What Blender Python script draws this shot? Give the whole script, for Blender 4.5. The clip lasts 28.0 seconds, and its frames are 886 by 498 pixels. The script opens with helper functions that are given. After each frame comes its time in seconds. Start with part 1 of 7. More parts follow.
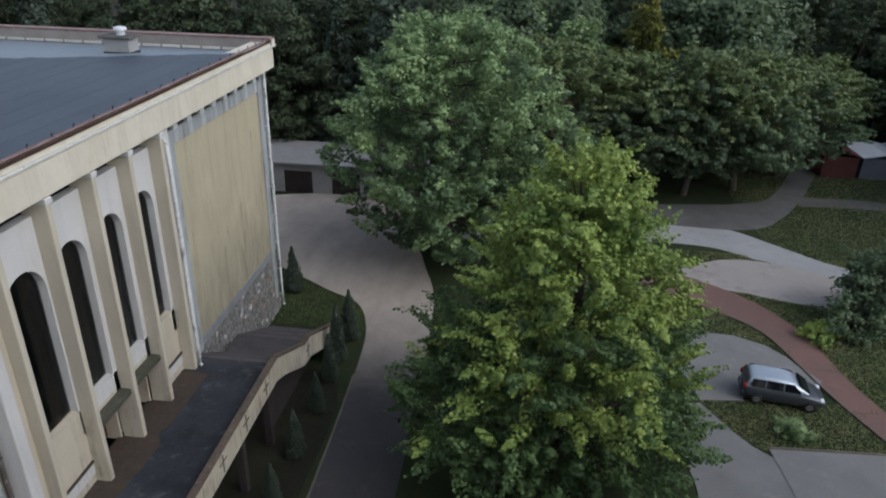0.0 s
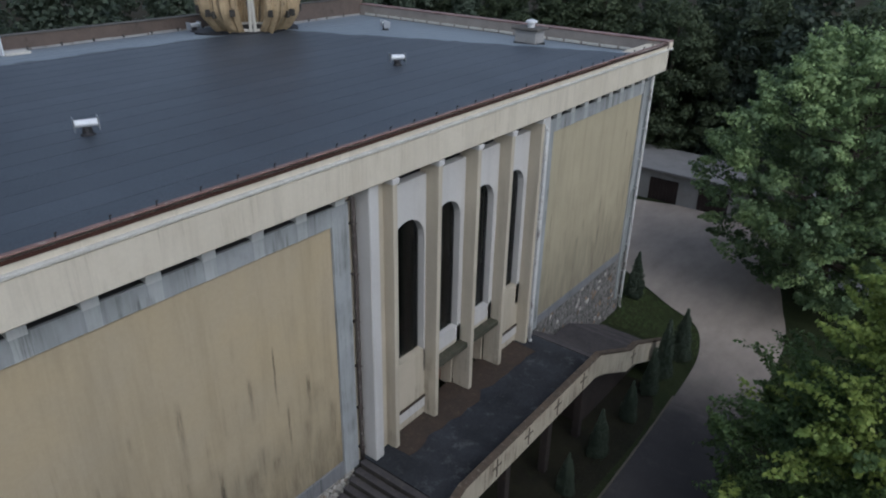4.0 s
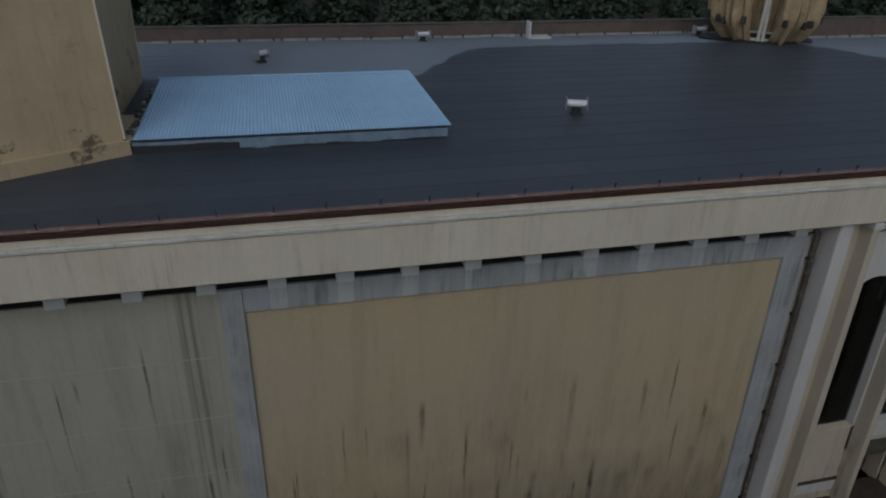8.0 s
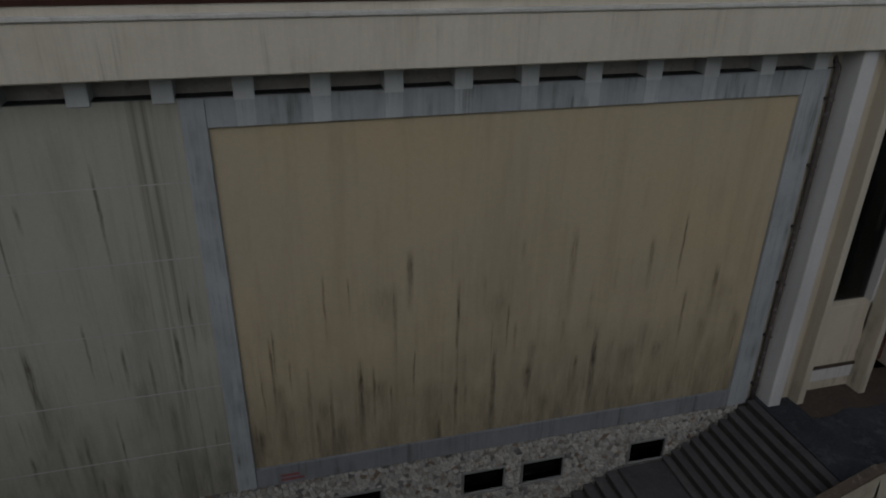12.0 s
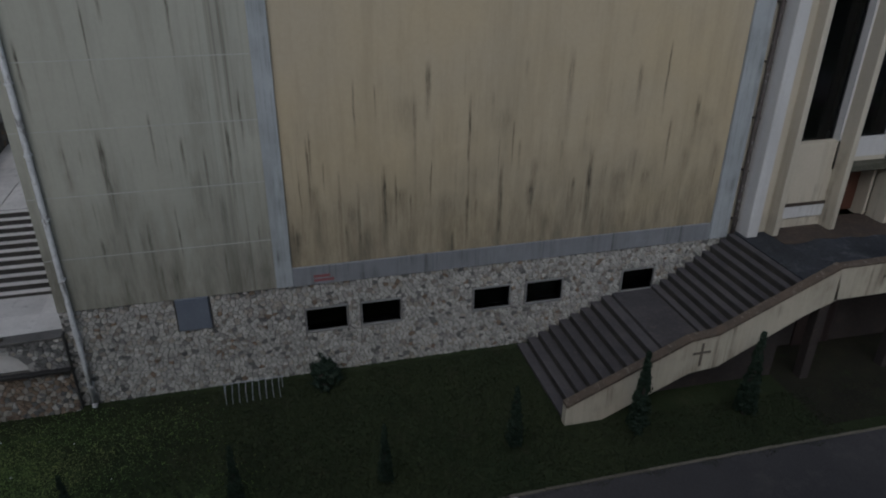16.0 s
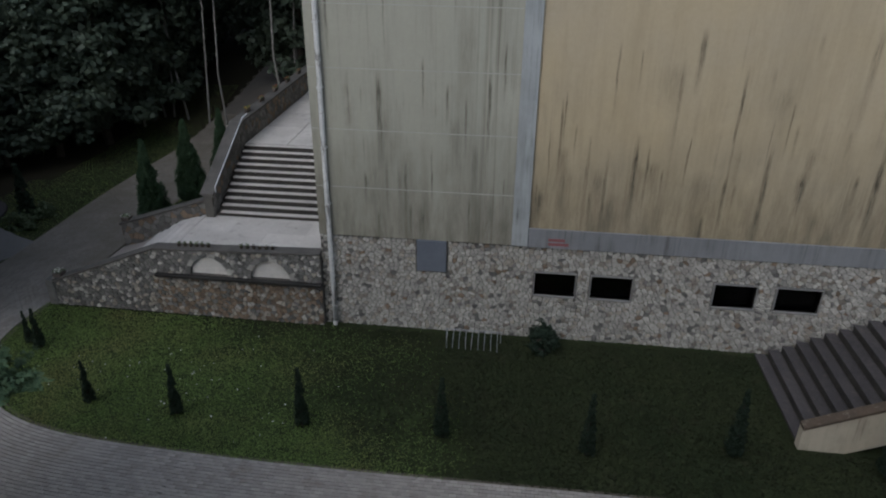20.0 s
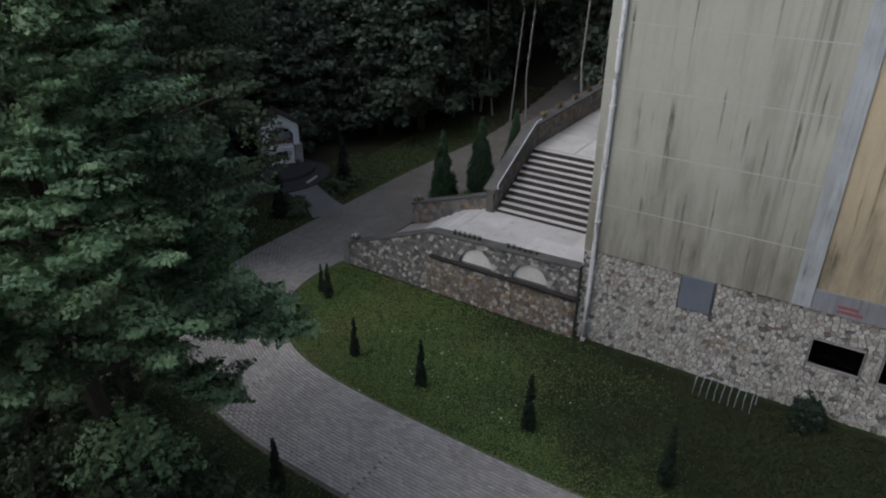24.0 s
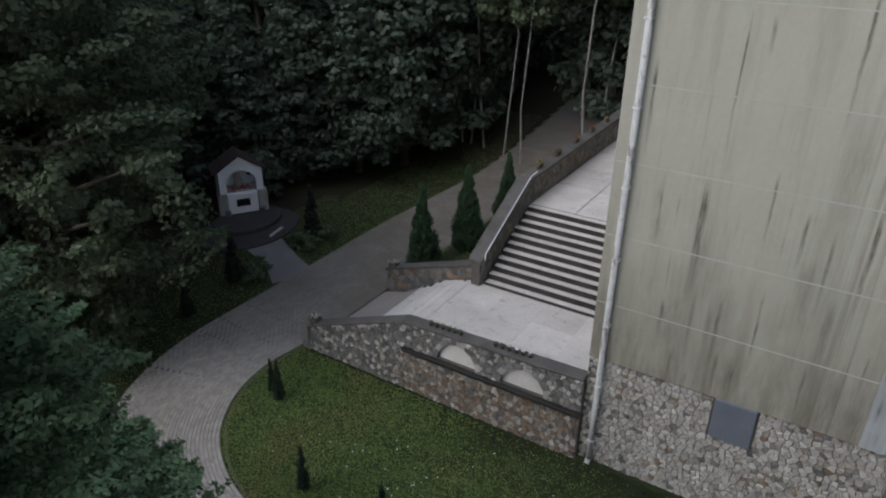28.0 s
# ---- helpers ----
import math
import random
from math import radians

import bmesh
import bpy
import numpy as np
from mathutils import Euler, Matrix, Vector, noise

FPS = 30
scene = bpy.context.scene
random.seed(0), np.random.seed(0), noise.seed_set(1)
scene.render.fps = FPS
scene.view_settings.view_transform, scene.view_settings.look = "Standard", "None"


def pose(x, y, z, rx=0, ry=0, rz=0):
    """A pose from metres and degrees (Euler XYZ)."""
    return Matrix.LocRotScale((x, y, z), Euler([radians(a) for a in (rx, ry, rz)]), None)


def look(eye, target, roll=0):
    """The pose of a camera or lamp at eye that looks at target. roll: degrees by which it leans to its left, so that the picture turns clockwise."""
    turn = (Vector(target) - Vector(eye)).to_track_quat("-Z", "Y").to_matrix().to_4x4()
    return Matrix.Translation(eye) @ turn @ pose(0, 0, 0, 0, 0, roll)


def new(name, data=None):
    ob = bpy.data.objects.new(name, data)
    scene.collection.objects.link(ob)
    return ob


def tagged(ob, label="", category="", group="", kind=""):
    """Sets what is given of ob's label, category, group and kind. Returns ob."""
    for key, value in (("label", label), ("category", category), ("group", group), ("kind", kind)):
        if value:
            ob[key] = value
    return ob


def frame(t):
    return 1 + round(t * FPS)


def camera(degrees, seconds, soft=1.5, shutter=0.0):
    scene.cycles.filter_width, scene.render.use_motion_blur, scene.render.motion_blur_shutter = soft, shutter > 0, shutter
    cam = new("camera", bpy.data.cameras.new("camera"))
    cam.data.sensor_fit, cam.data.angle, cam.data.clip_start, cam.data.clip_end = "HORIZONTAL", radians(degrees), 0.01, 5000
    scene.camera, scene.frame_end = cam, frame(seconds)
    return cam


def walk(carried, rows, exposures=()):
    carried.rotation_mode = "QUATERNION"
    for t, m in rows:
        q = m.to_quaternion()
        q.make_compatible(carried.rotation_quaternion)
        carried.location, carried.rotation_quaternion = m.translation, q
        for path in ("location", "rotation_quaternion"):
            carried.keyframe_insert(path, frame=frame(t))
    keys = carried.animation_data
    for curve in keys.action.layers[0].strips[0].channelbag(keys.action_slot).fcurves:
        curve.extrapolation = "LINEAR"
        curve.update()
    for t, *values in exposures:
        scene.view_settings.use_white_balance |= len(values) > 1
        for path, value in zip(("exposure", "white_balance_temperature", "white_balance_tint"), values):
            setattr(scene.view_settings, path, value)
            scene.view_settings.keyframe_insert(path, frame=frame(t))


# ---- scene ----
cam = camera(65.1, 28.0, soft=2.0)
METRES, EYE, TILT, LEAN, TURN = 19.2, 21.96, 0.0, 0.0, 6.1
ROWS = [
    (0.0, 0.0, 0.0, 0.0, 0.68, -25.66, -1.42),
    (0.5, 0.0006, -0.0003, 0.0005, 4.47, -25.71, -1.38),
    (1.0, 0.001, -0.0012, 0.0008, 9.05, -25.74, -1.34),
    (1.5, 0.0014, -0.0025, 0.0003, 13.17, -25.78, -1.29),
    (2.0, 0.0019, -0.0048, -0.0017, 17.58, -25.84, -1.25),
    (2.5, 0.0049, -0.007, -0.005, 20.31, -25.85, -1.2),
    (4.5, 0.001, -0.0156, -0.0092, 34.02, -25.97, -1.06),
    (5.0, 0.0023, -0.0181, -0.0087, 36.92, -25.95, -1.05),
    (5.5, 0.0024, -0.0197, -0.0105, 46.01, -25.94, -1.11),
    (6.0, 0.002, -0.0191, -0.0121, 47.98, -25.85, -1.06),
    (6.5, 0.0026, -0.0202, -0.014, 57.76, -25.89, -1.12),
    (7.0, 0.0034, -0.0197, -0.0165, 61.54, -26.03, -1.22),
    (7.5, 0.0022, -0.0198, -0.0206, 65.57, -25.96, -1.1),
    (8.0, 0.0044, -0.0185, -0.0218, 70.31, -26.13, -1.15),
    (8.5, 0.0077, -0.0188, -0.0235, 70.28, -26.13, -1.07),
    (9.0, 0.0115, -0.0184, -0.0254, 70.1, -26.1, -1.02),
    (9.5, 0.0177, -0.0198, -0.0308, 69.93, -26.11, -0.93),
    (10.0, 0.0213, -0.0183, -0.0727, 69.78, -26.23, -0.86),
    (10.5, 0.0213, -0.0185, -0.1258, 69.61, -26.25, -0.88),
    (11.0, 0.0181, -0.0197, -0.1724, 69.44, -26.19, -0.86),
    (11.5, 0.0167, -0.0182, -0.2164, 69.29, -26.18, -0.82),
    (13.5, 0.0491, -0.0259, -0.2707, 68.85, -26.21, -0.78),
    (14.0, 0.1234, -0.0563, -0.2711, 68.68, -26.66, -0.85),
    (14.5, 0.1881, -0.0833, -0.2865, 68.57, -26.92, -0.73),
    (15.0, 0.2255, -0.1056, -0.3443, 68.36, -26.97, -0.69),
    (15.5, 0.2306, -0.1117, -0.3968, 68.29, -26.95, -0.66),
    (16.0, 0.2305, -0.1137, -0.4219, 69.37, -26.81, -0.57),
    (16.5, 0.2297, -0.1155, -0.4299, 72.94, -27.0, -0.6),
    (17.0, 0.2334, -0.1194, -0.4432, 73.98, -27.01, -0.68),
    (17.5, 0.2383, -0.1197, -0.4543, 76.88, -27.04, -0.58),
    (18.0, 0.2416, -0.1191, -0.4649, 80.94, -26.86, -0.49),
    (18.5, 0.243, -0.1186, -0.4707, 84.93, -26.81, -0.49),
    (19.0, 0.2457, -0.1208, -0.4752, 89.73, -26.76, -0.55),
    (19.5, 0.2502, -0.1223, -0.4775, 90.66, -26.7, -0.59),
    (20.0, 0.2527, -0.1198, -0.4782, 90.81, -26.71, -0.58),
    (20.5, 0.2531, -0.1171, -0.4785, 90.76, -26.68, -0.6),
    (22.5, 0.2472, -0.1092, -0.4708, 103.55, -26.68, -0.72),
    (23.0, 0.2493, -0.1047, -0.4692, 107.8, -26.55, -0.58),
    (23.5, 0.2494, -0.1017, -0.4651, 114.98, -26.68, -0.68),
    (24.0, 0.2475, -0.0978, -0.4588, 116.1, -26.79, -0.75),
    (24.5, 0.2459, -0.0952, -0.4549, 116.04, -26.78, -0.78),
    (25.0, 0.2461, -0.0928, -0.4514, 115.96, -26.77, -0.8),
    (25.5, 0.2474, -0.0907, -0.4491, 115.88, -26.77, -0.82),
    (26.0, 0.2475, -0.089, -0.4471, 115.81, -26.79, -0.81),
    (26.5, 0.2373, -0.087, -0.447, 115.72, -26.9, -0.78),
    (27.0, 0.1858, -0.1023, -0.4449, 115.68, -26.98, -0.71),
    (27.5, 0.1016, -0.1358, -0.442, 115.62, -26.95, -0.73),
    (28.0, -0.0096, -0.1802, -0.436, 115.99, -26.63, -0.63),
]
EXPOSURES = [(0, 0.37, 5950, 10), (2, 0.3, 5900, 10), (5, -0.32, 5750, 10), (6.5, -0.87, 5850, 10), (8, -1.13, 6000, 10), (10, -1.28, 6050, 10), (11.5, -1.45, 6050, 10), (14, -1.34, 5900, 10), (15.5, -0.8, 5750, 10), (17, -0.45, 5750, 10), (20, -0.02, 5950, 10), (23, 0.24, 5870, 12), (24, 0.32, 6000, 12), (28, 0.5, 6080, 12)]
walk(cam, [(t, pose(0, 0, EYE, TILT, LEAN, TURN) @ pose(METRES * x, METRES * y, METRES * z, 90 + pitch, roll, yaw)) for t, x, y, z, yaw, pitch, roll in ROWS], EXPOSURES)

# ---------------------------------------------------------------- world, light
world = bpy.data.worlds.new("overcast_sky")
scene.world = world
world.use_nodes = True
wn = world.node_tree
sky = wn.nodes.new("ShaderNodeTexSky")
sky.sky_type = "NISHITA"
sky.sun_disc = False
sky.sun_elevation = radians(42)
sky.sun_rotation = radians(114)
sky.air_density, sky.dust_density, sky.ozone_density = 1.0, 2.5, 1.0
grey = wn.nodes.new("ShaderNodeHueSaturation")          # high thin cloud takes most of the blue out of the sky
grey.inputs["Saturation"].default_value = 0.6
wn.links.new(sky.outputs["Color"], grey.inputs["Color"])
wn.links.new(grey.outputs["Color"], wn.nodes["Background"].inputs["Color"])
wn.nodes["Background"].inputs["Strength"].default_value = 0.145

sun = new("sun", bpy.data.lights.new("sun", "SUN"))
sun.data.energy, sun.data.angle, sun.data.color = 0.65, radians(60), (0.97, 0.99, 1.0)
sun.matrix_world = look((55, -25, 54), (0, 0, 0))


# ---------------------------------------------------------------- materials
def nodes(name):
    m = bpy.data.materials.new(name)
    m.use_nodes = True
    t = m.node_tree
    return m, t, t.nodes["Principled BSDF"]


def node(t, kind, **inputs):
    n = t.nodes.new(kind)
    for k, v in inputs.items():
        n.inputs[k].default_value = v
    return n


def noise_at(t, scale, stretch=(1, 1, 1), detail=4, rough=0.6, shift=0.0):
    co = t.nodes.new("ShaderNodeTexCoord")
    mp = node(t, "ShaderNodeMapping", Scale=stretch, Location=(shift, shift * 0.7, shift * 1.3))
    n = node(t, "ShaderNodeTexNoise", Scale=scale, Detail=detail, Roughness=rough)
    t.links.new(co.outputs["Object"], mp.inputs["Vector"])
    t.links.new(mp.outputs["Vector"], n.inputs["Vector"])
    return n.outputs["Fac"]


def ramp(t, fac, lo, hi, a=0.0, b=1.0):
    r = node(t, "ShaderNodeMapRange", **{"From Min": lo, "From Max": hi, "To Min": a, "To Max": b})
    t.links.new(fac, r.inputs["Value"])
    return r.outputs["Result"]


def mix(t, fac, a, b, kind="MIX"):
    n = t.nodes.new("ShaderNodeMix")
    n.data_type, n.blend_type = "RGBA", kind
    for s, v in ((n.inputs[0], fac), (n.inputs[6], a), (n.inputs[7], b)):
        if isinstance(v, (int, float)):
            s.default_value = v
        elif isinstance(v, tuple):
            s.default_value = (*v, 1)
        else:
            t.links.new(v, s)
    return n.outputs[2]


def times(t, a, b):
    n = t.nodes.new("ShaderNodeMath")
    n.operation = "MULTIPLY"
    for s, v in zip(n.inputs, (a, b)):
        if isinstance(v, (int, float)):
            s.default_value = v
        else:
            t.links.new(v, s)
    return n.outputs[0]


def bump(t, b, height, strength, dist):
    n = node(t, "ShaderNodeBump", Strength=strength, Distance=dist)
    t.links.new(height, n.inputs["Height"])
    t.links.new(n.outputs["Normal"], b.inputs["Normal"])


def surface(name, c1, c2, big=0.6, fine=14.0, rough=0.85, relief=0.3, depth=0.01, metal=0.0, spot=None, spot_amount=0.5, vary=0.0, spec=0.3):
    """A surface with broad patches between c1 and c2, a fine grain, and spots of a third colour."""
    m, t, b = nodes(name)
    patch = ramp(t, noise_at(t, big, detail=5), 0.32, 0.68)
    col = mix(t, patch, c1, c2)
    grain = noise_at(t, fine, detail=6, rough=0.7, shift=3)
    col = mix(t, ramp(t, grain, 0.3, 0.7, 0.0, 0.35), col, tuple(x * 0.55 for x in c1))
    if spot:
        col = mix(t, ramp(t, noise_at(t, big * 3.1, detail=7, rough=0.75, shift=8), 0.55, 0.70, 0.0, spot_amount), col, spot)
    if vary:
        info = t.nodes.new("ShaderNodeObjectInfo")
        hsv = node(t, "ShaderNodeHueSaturation")
        isle = t.nodes.new("ShaderNodeNewGeometry")
        both = t.nodes.new("ShaderNodeMath")
        both.operation = "ADD"
        t.links.new(info.outputs["Random"], both.inputs[0])
        t.links.new(isle.outputs["Random Per Island"], both.inputs[1])
        turn = t.nodes.new("ShaderNodeMath")
        turn.operation = "FRACT"
        t.links.new(both.outputs[0], turn.inputs[0])
        t.links.new(ramp(t, turn.outputs[0], 0, 1, 1 - vary, 1 + vary), hsv.inputs["Value"])
        t.links.new(col, hsv.inputs["Color"])
        col = hsv.outputs["Color"]
    t.links.new(col, b.inputs["Base Color"])
    t.links.new(ramp(t, grain, 0.3, 0.7, rough - 0.1, min(1.0, rough + 0.1)), b.inputs["Roughness"])
    b.inputs["Metallic"].default_value = metal
    b.inputs["Specular IOR Level"].default_value = spec
    bump(t, b, grain, relief, depth)
    return m


def calc(t, op, a, b=0.0, c=0.0):
    n = t.nodes.new("ShaderNodeMath")
    n.operation = op
    for s, v in zip(n.inputs, (a, b, c)):
        if isinstance(v, (int, float)):
            s.default_value = v
        else:
            t.links.new(v, s)
    return n.outputs[0]


def drips(t, y, z, per_metre, width, top, length, share, seed):
    """Single runs of dirty water: each starts at its own height, is darkest near its top and thins out downwards."""
    wob = noise_at(t, 1.0, (1.4, 1.4, 1.1), detail=4, shift=seed)
    u = calc(t, "MULTIPLY_ADD", calc(t, "MULTIPLY_ADD", wob, 0.09, y), per_metre, 100.0 + seed)
    cell = calc(t, "FLOOR", u)
    w1 = t.nodes.new("ShaderNodeTexWhiteNoise")
    w1.noise_dimensions = "1D"
    t.links.new(cell, w1.inputs["W"])
    w2 = t.nodes.new("ShaderNodeTexWhiteNoise")
    w2.noise_dimensions = "1D"
    t.links.new(calc(t, "ADD", cell, 37.7 + seed), w2.inputs["W"])
    a, b = t.nodes.new("ShaderNodeSeparateColor"), t.nodes.new("ShaderNodeSeparateColor")
    t.links.new(w1.outputs["Color"], a.inputs[0])
    t.links.new(w2.outputs["Color"], b.inputs[0])
    off = calc(t, "ABSOLUTE", calc(t, "SUBTRACT", calc(t, "SUBTRACT", u, cell), calc(t, "MULTIPLY_ADD", a.outputs[0], 0.5, 0.25)))
    wide = calc(t, "MULTIPLY", calc(t, "MULTIPLY_ADD", a.outputs[1], 1.1, 0.45), width * per_metre)
    across = calc(t, "SUBTRACT", 1.0, calc(t, "DIVIDE", off, wide))
    across = ramp(t, across, 0.0, 0.7)
    start = calc(t, "MULTIPLY_ADD", a.outputs[2], top[1] - top[0], top[0])
    run = calc(t, "MULTIPLY_ADD", calc(t, "POWER", b.outputs[0], 1.8), length[1] - length[0], length[0])
    s = calc(t, "DIVIDE", calc(t, "SUBTRACT", start, z), run)
    down = times(t, ramp(t, s, 0.0, 0.22), ramp(t, s, 0.26, 1.0, 1.0, 0.0))
    some = ramp(t, b.outputs[1], 1 - share, 1 - share + 0.25, 0.0, 1.0)
    ragged = ramp(t, noise_at(t, 1.0, (20, 20, 2.4), detail=5, shift=seed + 5), 0.32, 0.62, 0.25, 1.0)
    return times(t, times(t, across, down), times(t, some, ragged))


def streaked(name, c1, c2, dark, amount=0.75, lo=0.56, hi=0.70, big=0.25, rough=0.9, broad=0.35, column=None, low=None, foot=None, runs_from=None):
    """Painted render with broad fading and rain streaks that run down it."""
    m, t, b = nodes(name)
    col = mix(t, ramp(t, noise_at(t, big, detail=4), 0.3, 0.7), c1, c2)
    grain = noise_at(t, 9, detail=7, rough=0.75, shift=2)
    col = mix(t, ramp(t, grain, 0.35, 0.75, 0.0, 0.22), col, tuple(x * 0.6 for x in c1))
    soft = ramp(t, noise_at(t, 1.0, (1.6, 1.6, 0.16), detail=5, rough=0.7, shift=4), 0.48, 0.72, 0.0, broad)
    col = mix(t, soft, col, tuple(0.5 * (x + y) for x, y in zip(c1, dark)))
    runs = ramp(t, noise_at(t, 1.0, (5.0, 5.0, 0.30), detail=5, rough=0.62, shift=11), lo, hi)
    hair = ramp(t, noise_at(t, 1.0, (14.0, 14.0, 0.30), detail=3, rough=0.6, shift=15), 0.46, 0.62, 0.35, 1.0)
    fine = times(t, runs, hair)
    thin = times(t, ramp(t, noise_at(t, 1.0, (11.0, 11.0, 0.30), detail=5, rough=0.7, shift=17), 0.53, 0.66), 0.5)
    where = ramp(t, noise_at(t, 0.75, detail=3, shift=21), 0.40, 0.62)
    sep = t.nodes.new("ShaderNodeSeparateXYZ")
    t.links.new(t.nodes.new("ShaderNodeTexCoord").outputs["Object"], sep.inputs[0])
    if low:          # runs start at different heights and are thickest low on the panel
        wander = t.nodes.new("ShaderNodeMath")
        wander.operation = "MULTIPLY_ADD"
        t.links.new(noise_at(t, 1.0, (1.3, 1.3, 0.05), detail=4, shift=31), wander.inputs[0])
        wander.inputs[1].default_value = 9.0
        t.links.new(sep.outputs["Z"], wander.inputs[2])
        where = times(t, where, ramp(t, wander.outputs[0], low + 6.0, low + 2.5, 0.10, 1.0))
    if foot:         # noisy dark tint, strongest at the foot
        foot_tint = times(t, ramp(t, sep.outputs["Z"], foot + 3.4, foot, 0.0, 1.0), ramp(t, noise_at(t, 1.0, (2.4, 2.4, 0.5), detail=6, rough=0.7, shift=71), 0.30, 0.66, 0.1, 0.75))
        col = mix(t, foot_tint, col, tuple(2.0 * x for x in dark))
    if column:       # a band of long runs below a leaking joint
        run = ramp(t, noise_at(t, 1.0, (6.0, 6.0, 0.06), detail=4, rough=0.6, shift=41), 0.47, 0.62)
        bell = times(t, ramp(t, sep.outputs["Y"], column[0] - column[1], column[0]), ramp(t, sep.outputs["Y"], column[0] + column[1], column[0]))
        col = mix(t, times(t, times(t, run, bell), 0.55), col, tuple(1.2 * x for x in dark))
    haze = times(t, times(t, ramp(t, noise_at(t, 1.0, (1.6, 1.6, 0.5), detail=6, rough=0.7, shift=61), 0.42, 0.68), where), amount * 0.55)
    col = mix(t, haze, col, tuple(2.2 * x for x in dark))
    col = mix(t, times(t, times(t, thin, where), amount), col, tuple(1.6 * x for x in dark))
    col = mix(t, times(t, times(t, fine, where), amount), col, dark)
    if runs_from:
        lo_z, hi_z, dense, broader = runs_from
        for per, wide, top, length, share, seed, deep in ((0.7, 0.26, (0.1, 0.8), (1.4, 4.5), 0.55, 5, 0.30), (0.9, 0.075, (0.25, 1.0), (1.8, 5.5), 0.5, 3, 0.95), (1.7, 0.05, (0.1, 0.85), (1.2, 3.6), 0.45, 9, 0.8), (1.1, 0.055, (0.05, 0.95), (0.8, 2.4), 0.4, 33, 0.75), (2.9, 0.04, (0.0, 0.55), (0.8, 2.4), 0.36, 14, 0.6), (1.9, 0.16, (0.0, 0.42), (1.0, 3.0), 0.55, 27, 0.42)):
            d = drips(t, sep.outputs["Y"], sep.outputs["Z"], per, wide * broader, tuple(lo_z + (hi_z - lo_z) * v for v in top), length, min(0.9, share * dense), seed)
            col = mix(t, times(t, d, deep), col, dark)
    t.links.new(col, b.inputs["Base Color"])
    b.inputs["Roughness"].default_value = rough
    b.inputs["Specular IOR Level"].default_value = 0.2
    bump(t, b, grain, 0.25, 0.01)
    return m


def lay_over(m, fac, colour):
    """Mixes a stain or a painted tint of light into a finished material; fac is made from its node tree."""
    t = m.node_tree
    b = t.nodes["Principled BSDF"]
    under = b.inputs["Base Color"].links[0].from_socket
    t.links.new(mix(t, fac(t), under, colour), b.inputs["Base Color"])
    return m


def world_place(t):
    sep = t.nodes.new("ShaderNodeSeparateXYZ")
    t.links.new(t.nodes.new("ShaderNodeNewGeometry").outputs["Position"], sep.inputs[0])
    return sep.outputs


def leafy(name, c1, c2, c3, gloss=0.45):
    """Leaves: hue and value change from leaf to leaf, light passes through."""
    m, t, b = nodes(name)
    g = t.nodes.new("ShaderNodeNewGeometry")
    rnd = g.outputs["Random Per Island"]
    col = mix(t, ramp(t, rnd, 0.0, 0.8), c1, c2)
    col = mix(t, ramp(t, noise_at(t, 0.45, detail=2), 0.45, 0.7), col, c3)
    t.links.new(col, b.inputs["Base Color"])
    b.inputs["Roughness"].default_value = gloss
    b.inputs["Specular IOR Level"].default_value = 0.18
    tr = t.nodes.new("ShaderNodeBsdfTranslucent")
    t.links.new(mix(t, 0.5, col, (0.15, 0.18, 0.08)), tr.inputs["Color"])
    sh = node(t, "ShaderNodeMixShader", Fac=0.25)
    t.links.new(b.outputs[0], sh.inputs[1])
    t.links.new(tr.outputs[0], sh.inputs[2])
    t.links.new(sh.outputs[0], t.nodes["Material Output"].inputs["Surface"])
    return m


def plain(name, c, rough=0.5, metal=0.0, spec=0.5):
    m, t, b = nodes(name)
    n = noise_at(t, 6, detail=5)
    t.links.new(mix(t, ramp(t, n, 0.3, 0.7, 0, 0.3), c, tuple(x * 0.6 for x in c)), b.inputs["Base Color"])
    b.inputs["Roughness"].default_value, b.inputs["Metallic"].default_value = rough, metal
    b.inputs["Specular IOR Level"].default_value = spec
    return m


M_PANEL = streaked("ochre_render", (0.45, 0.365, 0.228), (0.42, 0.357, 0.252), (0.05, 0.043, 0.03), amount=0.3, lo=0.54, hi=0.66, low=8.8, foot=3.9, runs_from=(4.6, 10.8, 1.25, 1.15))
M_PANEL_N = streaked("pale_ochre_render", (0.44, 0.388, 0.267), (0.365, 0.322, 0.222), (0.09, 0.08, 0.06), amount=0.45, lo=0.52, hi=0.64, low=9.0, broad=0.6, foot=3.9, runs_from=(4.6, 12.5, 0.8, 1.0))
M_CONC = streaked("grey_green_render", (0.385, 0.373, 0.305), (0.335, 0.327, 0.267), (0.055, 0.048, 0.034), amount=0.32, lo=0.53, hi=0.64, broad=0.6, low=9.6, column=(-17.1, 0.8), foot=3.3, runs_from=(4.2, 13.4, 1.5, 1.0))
M_FASCIA = streaked("cream_render", (0.63, 0.575, 0.465), (0.55, 0.50, 0.40), (0.17, 0.145, 0.10), amount=0.5, lo=0.56, hi=0.7, broad=0.5)
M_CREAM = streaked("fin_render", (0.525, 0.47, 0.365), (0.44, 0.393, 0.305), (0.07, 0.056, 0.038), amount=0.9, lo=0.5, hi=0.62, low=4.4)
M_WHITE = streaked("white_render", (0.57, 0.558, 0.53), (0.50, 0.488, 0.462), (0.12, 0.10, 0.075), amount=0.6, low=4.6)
M_STRIP = streaked("grey_strip", (0.38, 0.395, 0.39), (0.31, 0.325, 0.325), (0.085, 0.09, 0.08), amount=0.85, lo=0.48, hi=0.62, big=0.8, broad=0.75)
